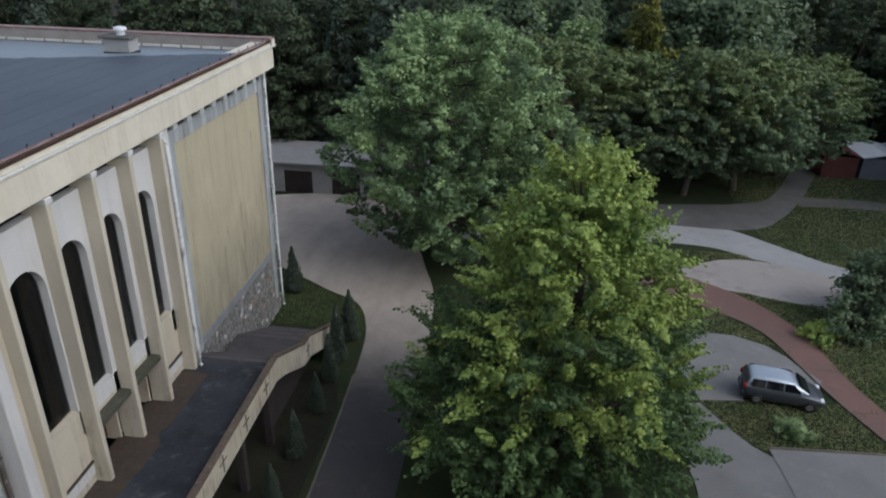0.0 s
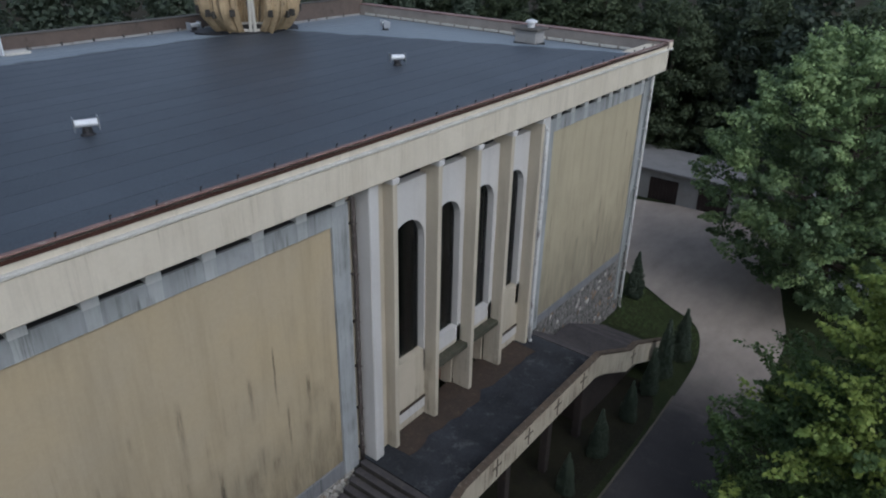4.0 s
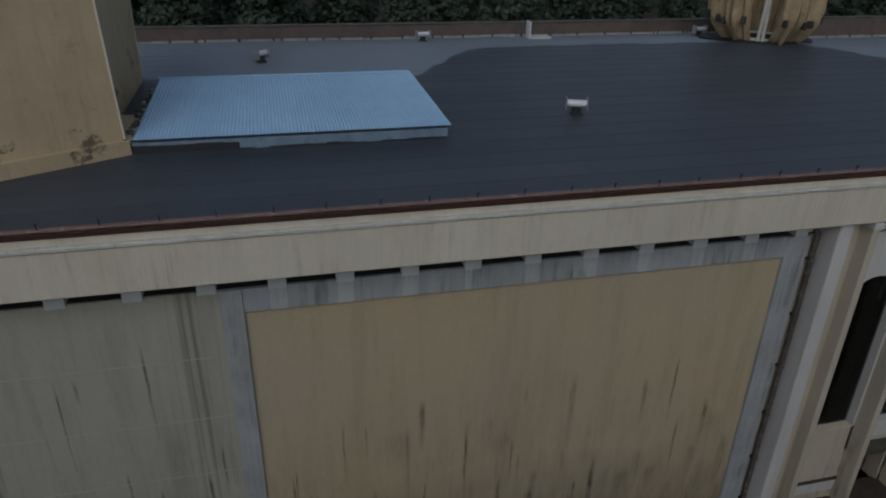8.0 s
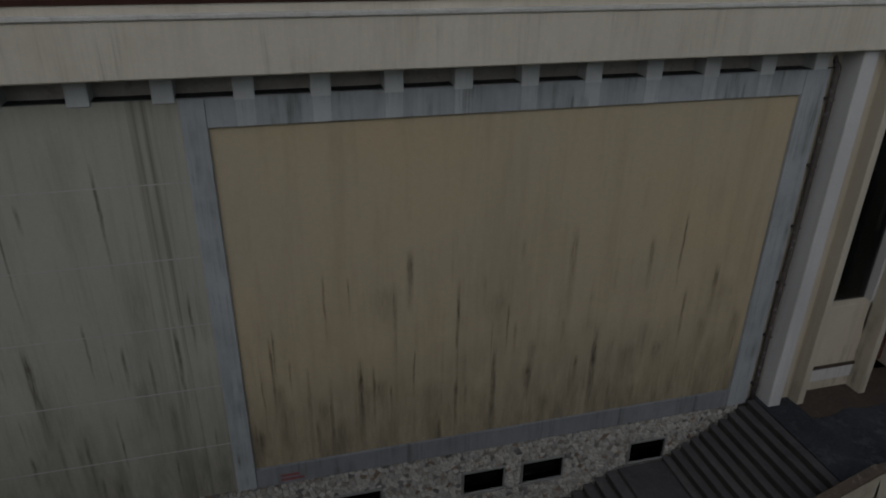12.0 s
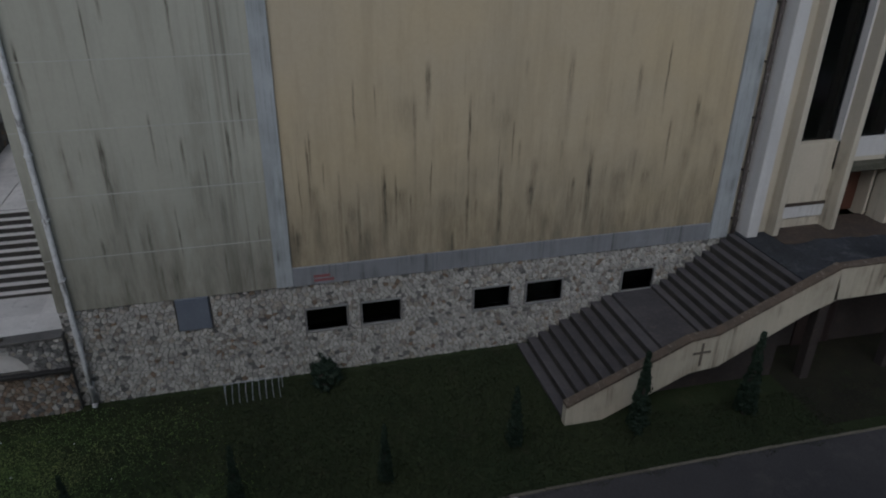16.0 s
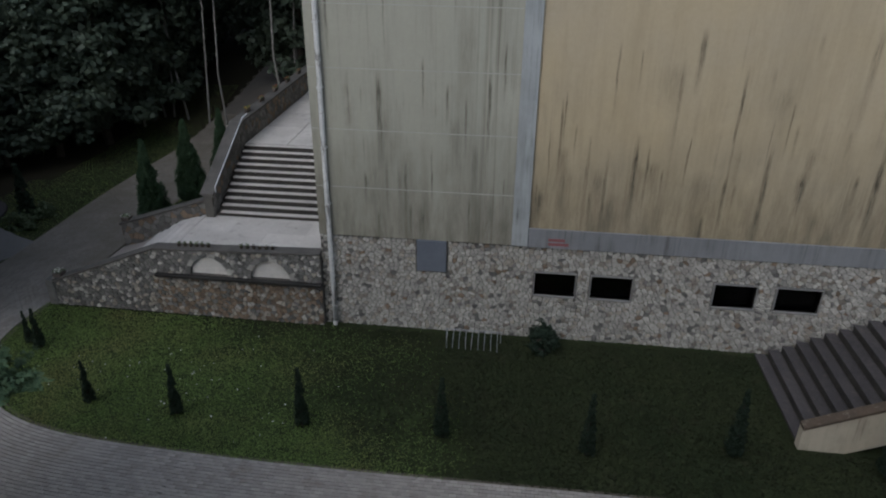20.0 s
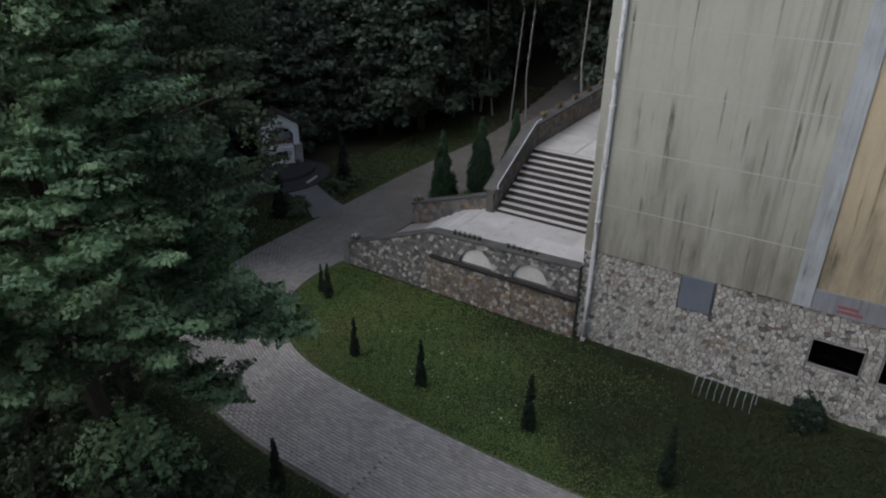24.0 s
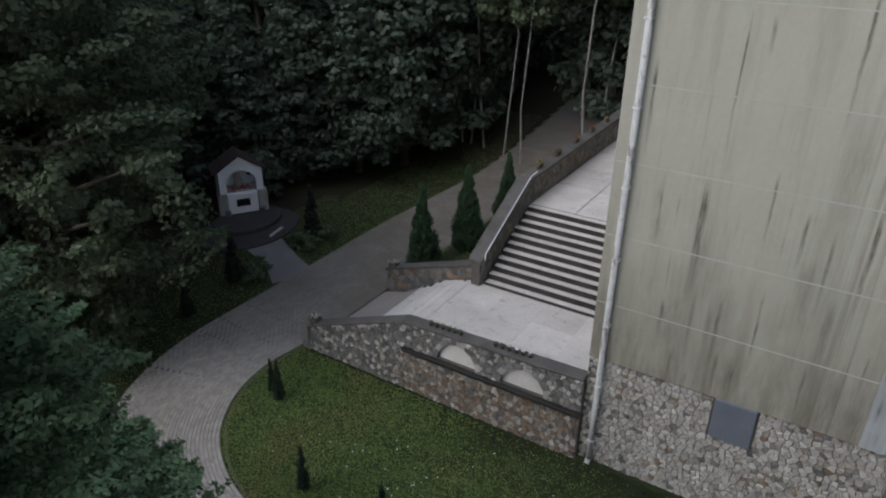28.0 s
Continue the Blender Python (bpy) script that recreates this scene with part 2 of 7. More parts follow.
M_BLOCK = streaked("pale_grey_block", (0.58, 0.59, 0.56), (0.50, 0.51, 0.49), (0.2, 0.2, 0.19), amount=0.3)
M_TOWER = streaked("tower_render", (0.53, 0.42, 0.265), (0.44, 0.345, 0.215), (0.10, 0.075, 0.045), amount=0.35, lo=0.58, hi=0.72, broad=0.3)


def fallen_plaster(t):
    """Dark places low on the tower where the plaster has come away."""
    z = world_place(t)[2]
    return times(t, ramp(t, noise_at(t, 1.1, detail=7, rough=0.72, shift=83), 0.57, 0.62, 0.0, 0.8), ramp(t, z, 16.4, 17.4, 1.0, 0.25))


lay_over(M_TOWER, fallen_plaster, (0.075, 0.058, 0.042))
M_STRIP_LOW = streaked("dark_grey_strip", (0.235, 0.24, 0.245), (0.185, 0.19, 0.195), (0.07, 0.07, 0.065), amount=0.7, lo=0.48, hi=0.62, big=0.8, broad=0.7)
M_STRIP_PALE = streaked("washed_grey_strip", (0.46, 0.475, 0.465), (0.39, 0.405, 0.40), (0.10, 0.105, 0.095), amount=0.7, lo=0.48, hi=0.62, big=0.8, broad=0.6)
M_PALE_JOINT = surface("pale_joint_filler", (0.43, 0.42, 0.37), (0.34, 0.335, 0.295), big=2.0, fine=20)
M_BLUE_KERB = surface("pale_blue_flashing", (0.21, 0.285, 0.355), (0.13, 0.18, 0.23), big=2.0, fine=12, rough=0.5, spot=(0.08, 0.085, 0.095), spot_amount=0.7)
M_ROOF_EDGE = surface("dulled_roof_flashing", (0.40, 0.40, 0.39), (0.26, 0.265, 0.27), big=1.5, spot=(0.12, 0.11, 0.10), spot_amount=0.7)
M_LEDGE = surface("pale_ledge", (0.60, 0.585, 0.53), (0.47, 0.455, 0.405), big=2, spot=(0.2, 0.19, 0.15))
M_ROOF = surface("bitumen_felt", (0.038, 0.047, 0.058), (0.058, 0.070, 0.085), big=0.22, fine=30, rough=0.5, relief=0.15, depth=0.004, spec=0.42, vary=0.10, spot=(0.037, 0.046, 0.056), spot_amount=0.6)


def sky_sheen(t):
    """Sky sheen painted pale: beyond the diagonal fold in the north, along the west side and behind the blue roof."""
    x, y, _ = world_place(t)
    jit = ramp(t, noise_at(t, 0.6, detail=5), 0.3, 0.7, -0.5, 0.5)
    north = calc(t, "SUBTRACT", y, calc(t, "MULTIPLY_ADD", x, 0.473, 33.0 + 13.6 * 0.473))
    behind = calc(t, "MINIMUM", calc(t, "MAXIMUM", calc(t, "MULTIPLY_ADD", y, -1.25, 11.25), 0.0), 5.2)
    west = calc(t, "ADD", calc(t, "SUBTRACT", -31.2, x), behind)
    d = calc(t, "ADD", calc(t, "MAXIMUM", north, west), jit)
    return ramp(t, d, -0.12, 0.12, 0.0, 0.92)


lay_over(M_ROOF, sky_sheen, (0.19, 0.225, 0.25))
M_PARAPET = surface("parapet_render", (0.15, 0.115, 0.095), (0.10, 0.08, 0.068), big=0.8, spot=(0.05, 0.042, 0.036))
# paler copy of the parapet render, painted as its lit inner face
M_PARAPET_N = surface("lit_parapet_render", (0.30, 0.27, 0.24), (0.23, 0.205, 0.18), big=0.8, spot=(0.12, 0.10, 0.085))
M_GUTTER = surface("brown_gutter_sheet", (0.085, 0.038, 0.027), (0.06, 0.03, 0.023), big=1.5, rough=0.5, relief=0.1)
M_GUTTER_LIP = surface("faded_red_flashing", (0.26, 0.165, 0.14), (0.17, 0.095, 0.075), big=1.5, rough=0.55, relief=0.1, spot=(0.5, 0.45, 0.4))
M_BLUE = surface("blue_corrugated_sheet", (0.36, 0.57, 0.78), (0.45, 0.67, 0.87), big=0.5, fine=20, rough=0.42, relief=0.05, spot=(0.28, 0.40, 0.54), spot_amount=0.35, vary=0.04)
M_GALV = surface("galvanised_sheet", (0.74, 0.77, 0.79), (0.62, 0.65, 0.67), big=3, rough=0.38, metal=0.15, relief=0.05)
M_GALV_D = surface("dull_galvanised_sheet", (0.36, 0.38, 0.40), (0.26, 0.28, 0.30), big=3, rough=0.45, metal=0.2, relief=0.05)
M_CROSS = surface("dark_cross_face", (0.10, 0.085, 0.065), (0.15, 0.125, 0.095), big=4, fine=20)
M_MOSS = surface("mossy_concrete", (0.05, 0.052, 0.034), (0.085, 0.078, 0.056), big=2.5, fine=14, spot=(0.2, 0.18, 0.14), spot_amount=0.5)
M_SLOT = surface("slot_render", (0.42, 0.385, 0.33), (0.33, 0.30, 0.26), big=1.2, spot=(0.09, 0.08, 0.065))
M_BED = surface("shade_dark_soil", (0.022, 0.02, 0.015), (0.034, 0.033, 0.02), big=0.8, fine=9, rough=1.0, relief=0.8, depth=0.05, spot=(0.03, 0.042, 0.018), spot_amount=0.7, spec=0.1)
M_WINFRAME = plain("grey_window_surround", (0.24, 0.235, 0.22), 0.7)
M_RACK = plain("dull_grey_steel", (0.34, 0.35, 0.36), 0.55, 0.2)
M_DARK = plain("bitumen_and_recess_black", (0.02, 0.02, 0.022), 0.7)
M_PIPE = surface("weathered_pale_pipe", (0.70, 0.70, 0.67), (0.55, 0.55, 0.53), big=2.5, rough=0.5, spot=(0.16, 0.13, 0.1), spot_amount=0.9)
lay_over(M_PIPE, lambda t: ramp(t, noise_at(t, 1.0, (3, 3, 0.9), detail=5, rough=0.7, shift=9), 0.54, 0.61, 0.0, 0.7), (0.13, 0.11, 0.09))
M_PIPE_DARK = surface("rusty_dark_pipe", (0.06, 0.05, 0.045), (0.1, 0.08, 0.07), big=2.5, rough=0.6, spot=(0.4, 0.38, 0.35), spot_amount=0.8)
M_GLASS, _t, _b = nodes("dark_window_glass")
_b.inputs["Base Color"].default_value = (0.35, 0.37, 0.38, 1)
_b.inputs["Transmission Weight"].default_value = 1.0
_b.inputs["Roughness"].default_value = 0.06
_b.inputs["IOR"].default_value = 1.3
M_FRAME = plain("dark_window_frame", (0.02, 0.019, 0.018), 0.6)
M_STONE = surface("pale_field_stone", (0.51, 0.488, 0.435), (0.37, 0.354, 0.316), big=3.6, fine=26, rough=0.9, relief=0.9, depth=0.03, spot=(0.17, 0.155, 0.125), spot_amount=0.65, vary=0.22)
M_STONE_B = surface("buff_field_stone", (0.41, 0.37, 0.305), (0.285, 0.26, 0.217), big=3.6, fine=26, rough=0.9, relief=0.9, depth=0.03, spot=(0.16, 0.135, 0.10), spot_amount=0.8, vary=0.28)
M_STONE_Y = surface("ochre_field_stone", (0.27, 0.20, 0.14), (0.19, 0.146, 0.108), big=3.0, fine=24, rough=0.9, relief=0.9, depth=0.03, spot=(0.10, 0.075, 0.055), spot_amount=0.7, vary=0.28)
M_STONE_G = surface("grey_field_stone", (0.22, 0.212, 0.195), (0.145, 0.139, 0.129), big=3.0, fine=24, rough=0.9, relief=0.9, depth=0.03, spot=(0.08, 0.073, 0.06), spot_amount=0.7, vary=0.28)
M_MORTAR = surface("mortar", (0.13, 0.122, 0.106), (0.085, 0.08, 0.07), big=2, fine=25)
M_COPING = surface("concrete_coping", (0.125, 0.117, 0.105), (0.078, 0.074, 0.067), big=1.6, fine=14, spot=(0.055, 0.055, 0.047))
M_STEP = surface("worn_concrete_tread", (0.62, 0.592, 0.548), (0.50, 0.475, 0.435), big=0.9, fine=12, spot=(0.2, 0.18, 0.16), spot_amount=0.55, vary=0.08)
# step sides and tread backs, much darker than the treads
M_RISER = surface("dark_step_side", (0.04, 0.037, 0.033), (0.07, 0.064, 0.055), big=2, fine=14)
# brown render darkened to paint in the shade under terrace and stairs
M_UNDER = surface("shade_brown_cellar_render", (0.05, 0.04, 0.035), (0.035, 0.03, 0.027), big=1.0, fine=12, spot=(0.08, 0.05, 0.038), spot_amount=0.5)
M_DKSTEP = surface("dark_stair_surface", (0.06, 0.055, 0.057), (0.09, 0.082, 0.08), big=1.4, fine=12, rough=0.8, spot=(0.14, 0.12, 0.10), vary=0.15)
M_TERRACE = surface("dark_terrace_felt", (0.014, 0.016, 0.019), (0.045, 0.049, 0.057), big=0.55, fine=10, rough=0.65, spot=(0.13, 0.135, 0.135), spot_amount=0.55)
M_TERR_BROWN = surface("brown_terrace_edge", (0.065, 0.046, 0.034), (0.045, 0.036, 0.028), big=1.5, fine=10, spot=(0.11, 0.085, 0.055), spot_amount=0.6)
M_BEAM = streaked("cream_beam_render", (0.53, 0.475, 0.365), (0.45, 0.405, 0.31), (0.09, 0.07, 0.048), amount=0.8, lo=0.5, hi=0.64, broad=0.6)
M_BEAMTOP = surface("stained_beam_top", (0.12, 0.088, 0.062), (0.075, 0.06, 0.046), big=2, fine=9, spot=(0.34, 0.30, 0.23), spot_amount=0.5)
M_DOOR = surface("brown_door_wood", (0.12, 0.05, 0.03), (0.08, 0.035, 0.022), big=2, rough=0.55)
M_SOIL = surface("grass_soil", (0.026, 0.036, 0.016), (0.04, 0.049, 0.021), big=0.28, fine=7, rough=1.0, relief=0.8, depth=0.05, spot=(0.062, 0.056, 0.032), spot_amount=0.5, spec=0.1)


def wood_floor_tint(t):
    """Darker brown ground where the woods stand close."""
    x, y, _ = world_place(t)
    jit = ramp(t, noise_at(t, 0.3, detail=5), 0.3, 0.7, -2.0, 2.0)
    south = calc(t, "SUBTRACT", -24.5, y)
    west = calc(t, "SUBTRACT", -33.0, x)
    return ramp(t, calc(t, "ADD", calc(t, "MAXIMUM", south, west), jit), -1.0, 1.5, 0.0, 0.9)


lay_over(M_SOIL, wood_floor_tint, (0.032, 0.027, 0.018))


def lit_lawn(t):
    """Lit lawn painted lighter green between the path and south stairs, with thin places."""
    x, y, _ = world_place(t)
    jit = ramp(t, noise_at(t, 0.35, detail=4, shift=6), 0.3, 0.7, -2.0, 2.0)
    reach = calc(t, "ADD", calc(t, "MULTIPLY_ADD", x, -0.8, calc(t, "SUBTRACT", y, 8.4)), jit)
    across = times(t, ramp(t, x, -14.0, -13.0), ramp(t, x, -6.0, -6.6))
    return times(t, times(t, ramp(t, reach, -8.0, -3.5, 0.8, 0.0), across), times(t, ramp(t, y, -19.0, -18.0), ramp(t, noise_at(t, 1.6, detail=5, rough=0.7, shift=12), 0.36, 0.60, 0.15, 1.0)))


lay_over(M_SOIL, lit_lawn, (0.07, 0.10, 0.034))
M_ASPHALT = surface("old_asphalt", (0.27, 0.267, 0.262), (0.335, 0.33, 0.322), big=0.3, fine=20, rough=0.9, spot=(0.14, 0.137, 0.13), spot_amount=0.5)
# shade from church and trees is put into this asphalt colour
M_DRIVE = surface("worn_asphalt_in_shade", (0.048, 0.045, 0.045), (0.066, 0.061, 0.059), big=0.35, fine=18, rough=0.9, spot=(0.09, 0.08, 0.073), spot_amount=0.5)


def open_yard_light(t):
    """Open-sky light painted as a patchy paler tint, stronger towards the garages."""
    x, y, _ = world_place(t)
    d = calc(t, "MULTIPLY_ADD", noise_at(t, 0.35, detail=5), 4.0, y)
    patchy = ramp(t, noise_at(t, 0.5, (1.0, 0.45, 1.0), detail=6, rough=0.7, shift=4), 0.3, 0.7, 0.62, 1.0)
    return times(t, ramp(t, d, 31.0, 40.0, 0.0, 0.95), patchy)


lay_over(M_DRIVE, open_yard_light, (0.45, 0.385, 0.325))
M_YARD = surface("pale_yard_concrete", (0.29, 0.26, 0.235), (0.36, 0.325, 0.295), big=0.2, fine=12, rough=0.9, spot=(0.13, 0.11, 0.095), spot_amount=0.5)
M_GRAVEL = surface("gravel", (0.115, 0.11, 0.105), (0.08, 0.077, 0.072), big=0.4, fine=16, rough=0.95, relief=0.6, depth=0.02, spot=(0.17, 0.16, 0.145), spot_amount=0.4)
M_RED = surface("red_clinker_path", (0.19, 0.105, 0.085), (0.15, 0.095, 0.08), big=0.5, fine=18, rough=0.9, spot=(0.14, 0.12, 0.10), spot_amount=0.6)
M_PAVER = surface("grey_paver", (0.40, 0.37, 0.332), (0.31, 0.288, 0.258), big=0.5, fine=14, rough=0.85, spot=(0.17, 0.137, 0.094), spot_amount=0.5, vary=0.16)
M_FORE = surface("worn_grey_forecourt", (0.225, 0.218, 0.205), (0.165, 0.16, 0.152), big=0.35, fine=14, rough=0.8, spot=(0.27, 0.26, 0.245), spot_amount=0.5, vary=0.08)
M_BEDDING = surface("paver_bedding", (0.17, 0.155, 0.135), (0.13, 0.12, 0.105), big=0.8, fine=20)
M_KERB = surface("kerb_concrete", (0.15, 0.13, 0.10), (0.10, 0.09, 0.065), big=2, fine=12, spot=(0.05, 0.06, 0.03), vary=0.2)
M_BARK = surface("bark", (0.06, 0.048, 0.036), (0.09, 0.075, 0.06), big=3, fine=16, rough=0.95, relief=0.8, depth=0.03)
M_BIRCH = surface("birch_bark", (0.30, 0.29, 0.265), (0.19, 0.18, 0.165), big=3, fine=8, rough=0.8, spot=(0.035, 0.032, 0.028), spot_amount=0.95)
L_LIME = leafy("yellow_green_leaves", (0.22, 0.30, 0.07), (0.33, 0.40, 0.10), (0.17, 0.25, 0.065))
L_LIME_D = leafy("shaded_lime_leaves", (0.092, 0.152, 0.056), (0.14, 0.208, 0.073), (0.064, 0.108, 0.046))
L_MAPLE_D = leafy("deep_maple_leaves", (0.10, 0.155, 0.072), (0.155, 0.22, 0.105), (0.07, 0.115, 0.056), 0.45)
L_OLIVE = leafy("olive_leaves", (0.145, 0.19, 0.075), (0.20, 0.245, 0.095), (0.115, 0.152, 0.068))
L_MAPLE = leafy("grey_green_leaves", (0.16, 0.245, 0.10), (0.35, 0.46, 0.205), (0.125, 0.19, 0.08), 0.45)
L_DARK = leafy("dark_green_leaves", (0.084, 0.118, 0.062), (0.118, 0.155, 0.082), (0.062, 0.092, 0.05))
L_MID = leafy("mid_green_leaves", (0.108, 0.15, 0.082), (0.152, 0.20, 0.105), (0.078, 0.115, 0.064))
L_FIR = leafy("fir_needles", (0.06, 0.08, 0.058), (0.09, 0.115, 0.08), (0.05, 0.07, 0.05))
L_NEAR = leafy("feathery_leaves", (0.16, 0.265, 0.13), (0.33, 0.45, 0.23), (0.125, 0.21, 0.10))
L_NEAR_D = leafy("deep_feathery_leaves", (0.072, 0.115, 0.055), (0.115, 0.165, 0.078), (0.052, 0.085, 0.04))
L_YELLOW = leafy("yellowing_leaves", (0.17, 0.15, 0.025), (0.12, 0.14, 0.025), (0.09, 0.10, 0.025))
L_CYPRESS = leafy("cypress_needles", (0.02, 0.034, 0.022), (0.03, 0.047, 0.03), (0.015, 0.026, 0.018), 0.6)
L_THUJA = leafy("thuja_sprays", (0.036, 0.07, 0.036), (0.054, 0.096, 0.045), (0.026, 0.052, 0.03), 0.6)
L_OAK = leafy("dull_dark_leaves", (0.054, 0.075, 0.041), (0.085, 0.108, 0.057), (0.044, 0.06, 0.033), 0.5)
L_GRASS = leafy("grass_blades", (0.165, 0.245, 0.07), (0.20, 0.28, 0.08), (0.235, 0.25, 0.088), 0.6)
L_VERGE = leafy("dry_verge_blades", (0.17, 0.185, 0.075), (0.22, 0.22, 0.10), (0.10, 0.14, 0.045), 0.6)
# darker copy of the grass blades, which paints in the shade on the lawn
L_GRASS_D = leafy("shaded_grass_blades", (0.018, 0.024, 0.012), (0.027, 0.032, 0.015), (0.018, 0.018, 0.011), 0.7)
M_FLOWER_W = plain("white_petals", (0.75, 0.75, 0.68), 0.6)
M_FLOWER_R = plain("red_petals", (0.30, 0.06, 0.035), 0.6)
M_FLOWER_Y = plain("yellow_petals", (0.5, 0.36, 0.1), 0.6)
M_POT = plain("weathered_flower_box", (0.10, 0.08, 0.065), 0.7)
M_REDPAINT = plain("faded_red_paint", (0.22, 0.075, 0.075), 0.7)
M_SLATE = surface("grey_steel_plate", (0.15, 0.165, 0.19), (0.12, 0.135, 0.16), big=1.2, rough=0.55, relief=0.08)
M_BLACK = plain("black_rail", (0.02, 0.018, 0.016), 0.6)
M_SHRINE = surface("shrine_whitewash", (0.86, 0.86, 0.85), (0.78, 0.78, 0.77), big=1.2, spot=(0.55, 0.54, 0.5), spot_amount=0.25)
M_TILE = surface("brown_tile", (0.05, 0.035, 0.03), (0.035, 0.026, 0.022), big=2, fine=12, rough=0.7)
M_PLAQUE = plain("black_plaque", (0.012, 0.014, 0.018), 0.25)
M_GARAGE = surface("grey_garage_render", (0.33, 0.325, 0.315), (0.27, 0.265, 0.25), big=0.8, spot=(0.16, 0.15, 0.14))
M_GARAGE_ROOF = surface("pale_garage_roof", (0.28, 0.275, 0.27), (0.22, 0.215, 0.21), big=0.5, spot=(0.14, 0.14, 0.13))
M_GATE = surface("dark_garage_gate", (0.03, 0.022, 0.02), (0.045, 0.032, 0.028), big=1, rough=0.5)
M_SHED = surface("maroon_shed_sheet", (0.11, 0.03, 0.025), (0.08, 0.025, 0.022), big=1, rough=0.55)
M_SHEDROOF = surface("white_shed_roof", (0.68, 0.69, 0.7), (0.58, 0.59, 0.6), big=1, rough=0.5)
M_SHEDGREY = surface("grey_shed_sheet", (0.14, 0.15, 0.17), (0.11, 0.12, 0.14), big=1, rough=0.5)
M_CAR_TOP = plain("silver_car_paint", (0.42, 0.46, 0.50), 0.25, 0.5)
M_CAR_LOW = plain("grey_car_paint", (0.075, 0.08, 0.09), 0.28, 0.4)
M_CAR_GLASS = plain("tinted_car_glass", (0.008, 0.009, 0.011), 0.06)
M_RUBBER = plain("tyre_rubber", (0.015, 0.015, 0.015), 0.8)
M_RIM = plain("alloy_rim", (0.35, 0.35, 0.36), 0.35, 0.8)
M_LAMP_R = plain("red_lamp_glass", (0.45, 0.02, 0.015), 0.2)
M_LAMP_W = plain("clear_lamp_glass", (0.75, 0.77, 0.8), 0.15)
M_PLATE = plain("pale_plate", (0.6, 0.6, 0.58), 0.4)
M_CROWN = surface("weathered_concrete_crown", (0.45, 0.345, 0.205), (0.27, 0.205, 0.122), big=1.8, fine=10, spot=(0.10, 0.078, 0.055), spot_amount=0.9)


# ---------------------------------------------------------------- building helpers
ORIGIN = {}


def thing(name, at, label, category, group="", kind=""):
    """An Empty at a thing's base; its parts are given in world metres."""
    ob = new(name)
    ob.location = at
    ob.empty_display_size = 0.3
    ORIGIN[ob] = Vector(at)
    return tagged(ob, label, category, group, kind)


def mesh_of(name, bm, material):
    me = bpy.data.meshes.new(name)
    bmesh.ops.recalc_face_normals(bm, faces=bm.faces)
    bm.to_mesh(me)
    bm.free()
    for m in (material if isinstance(material, (list, tuple)) else [material]):
        me.materials.append(m)
    return me


def part(name, bm, material, parent, label="", smooth=False, kind=""):
    """Links a bmesh, in world metres, as one mesh object under a thing or a part."""
    at = ORIGIN[parent]
    bmesh.ops.translate(bm, verts=bm.verts, vec=-at)
    me = mesh_of(name, bm, material)
    if smooth:
        me.shade_smooth()
    ob = new(name, me)
    ob.parent = parent
    ORIGIN[ob] = at
    return tagged(ob, label, kind=kind)


def solo(name, bm, material, at, label, category, kind="", group="", smooth=False):
    """A thing that is one mesh."""
    bmesh.ops.translate(bm, verts=bm.verts, vec=-Vector(at))
    me = mesh_of(name, bm, material)
    if smooth:
        me.shade_smooth()
    ob = new(name, me)
    ob.location = at
    ORIGIN[ob] = Vector(at)
    return tagged(ob, label, category, group, kind)


def box(bm, x0, x1, y0, y1, z0, z1, bevel=0.0, mat=0):
    r = bmesh.ops.create_cube(bm, size=1.0)
    vs = r["verts"]
    for v in vs:
        v.co = Vector((x0 + (v.co.x + 0.5) * (x1 - x0), y0 + (v.co.y + 0.5) * (y1 - y0), z0 + (v.co.z + 0.5) * (z1 - z0)))
    if bevel:
        es = list({e for v in vs for e in v.link_edges})
        rr = bmesh.ops.bevel(bm, geom=es, offset=bevel, segments=1, affect="EDGES")
        fs = rr["faces"]
    if mat:
        for f in bm.faces:
            if f.material_index == 0 and any(v in vs for v in f.verts):
                f.material_index = mat
    return vs


def B(*a, bevel=0.0):
    bm = bmesh.new()
    box(bm, *a, bevel=bevel)
    return bm


def turned(bm, m):
    bmesh.ops.transform(bm, matrix=m, verts=bm.verts)
    return bm


def tube(bm, points, radii, sides=8, cap=True):
    """A round tube through the points."""
    rings = []
    n = len(points)
    for i, p in enumerate(points):
        p = Vector(p)
        d = (Vector(points[min(i + 1, n - 1)]) - Vector(points[max(i - 1, 0)])).normalized()
        u = d.orthogonal().normalized() if abs(d.z) > 0.9 else d.cross(Vector((0, 0, 1))).normalized()
        w = d.cross(u)
        r = radii[i] if isinstance(radii, (list, tuple)) else radii
        rings.append([bm.verts.new(p + (u * math.cos(a) + w * math.sin(a)) * r) for a in (2 * math.pi * k / sides for k in range(sides))])
    for a, b in zip(rings, rings[1:]):
        for k in range(sides):
            bm.faces.new((a[k], a[(k + 1) % sides], b[(k + 1) % sides], b[k]))
    if cap:
        bm.faces.new(rings[0][::-1])
        bm.faces.new(rings[-1])
    return bm


def prism(bm, outline, axis, lo, hi):
    """Extrudes a closed outline, given in the two other axes in order, from lo to hi along the axis."""
    def at(p, h):
        return {"x": (h, p[0], p[1]), "y": (p[0], h, p[1]), "z": (p[0], p[1], h)}[axis]
    a = [bm.verts.new(at(p, lo)) for p in outline]
    b = [bm.verts.new(at(p, hi)) for p in outline]
    n = len(a)
    bm.faces.new(a)
    bm.faces.new(b[::-1])
    for k in range(n):
        bm.faces.new((a[k], b[k], b[(k + 1) % n], a[(k + 1) % n]))
    return bm


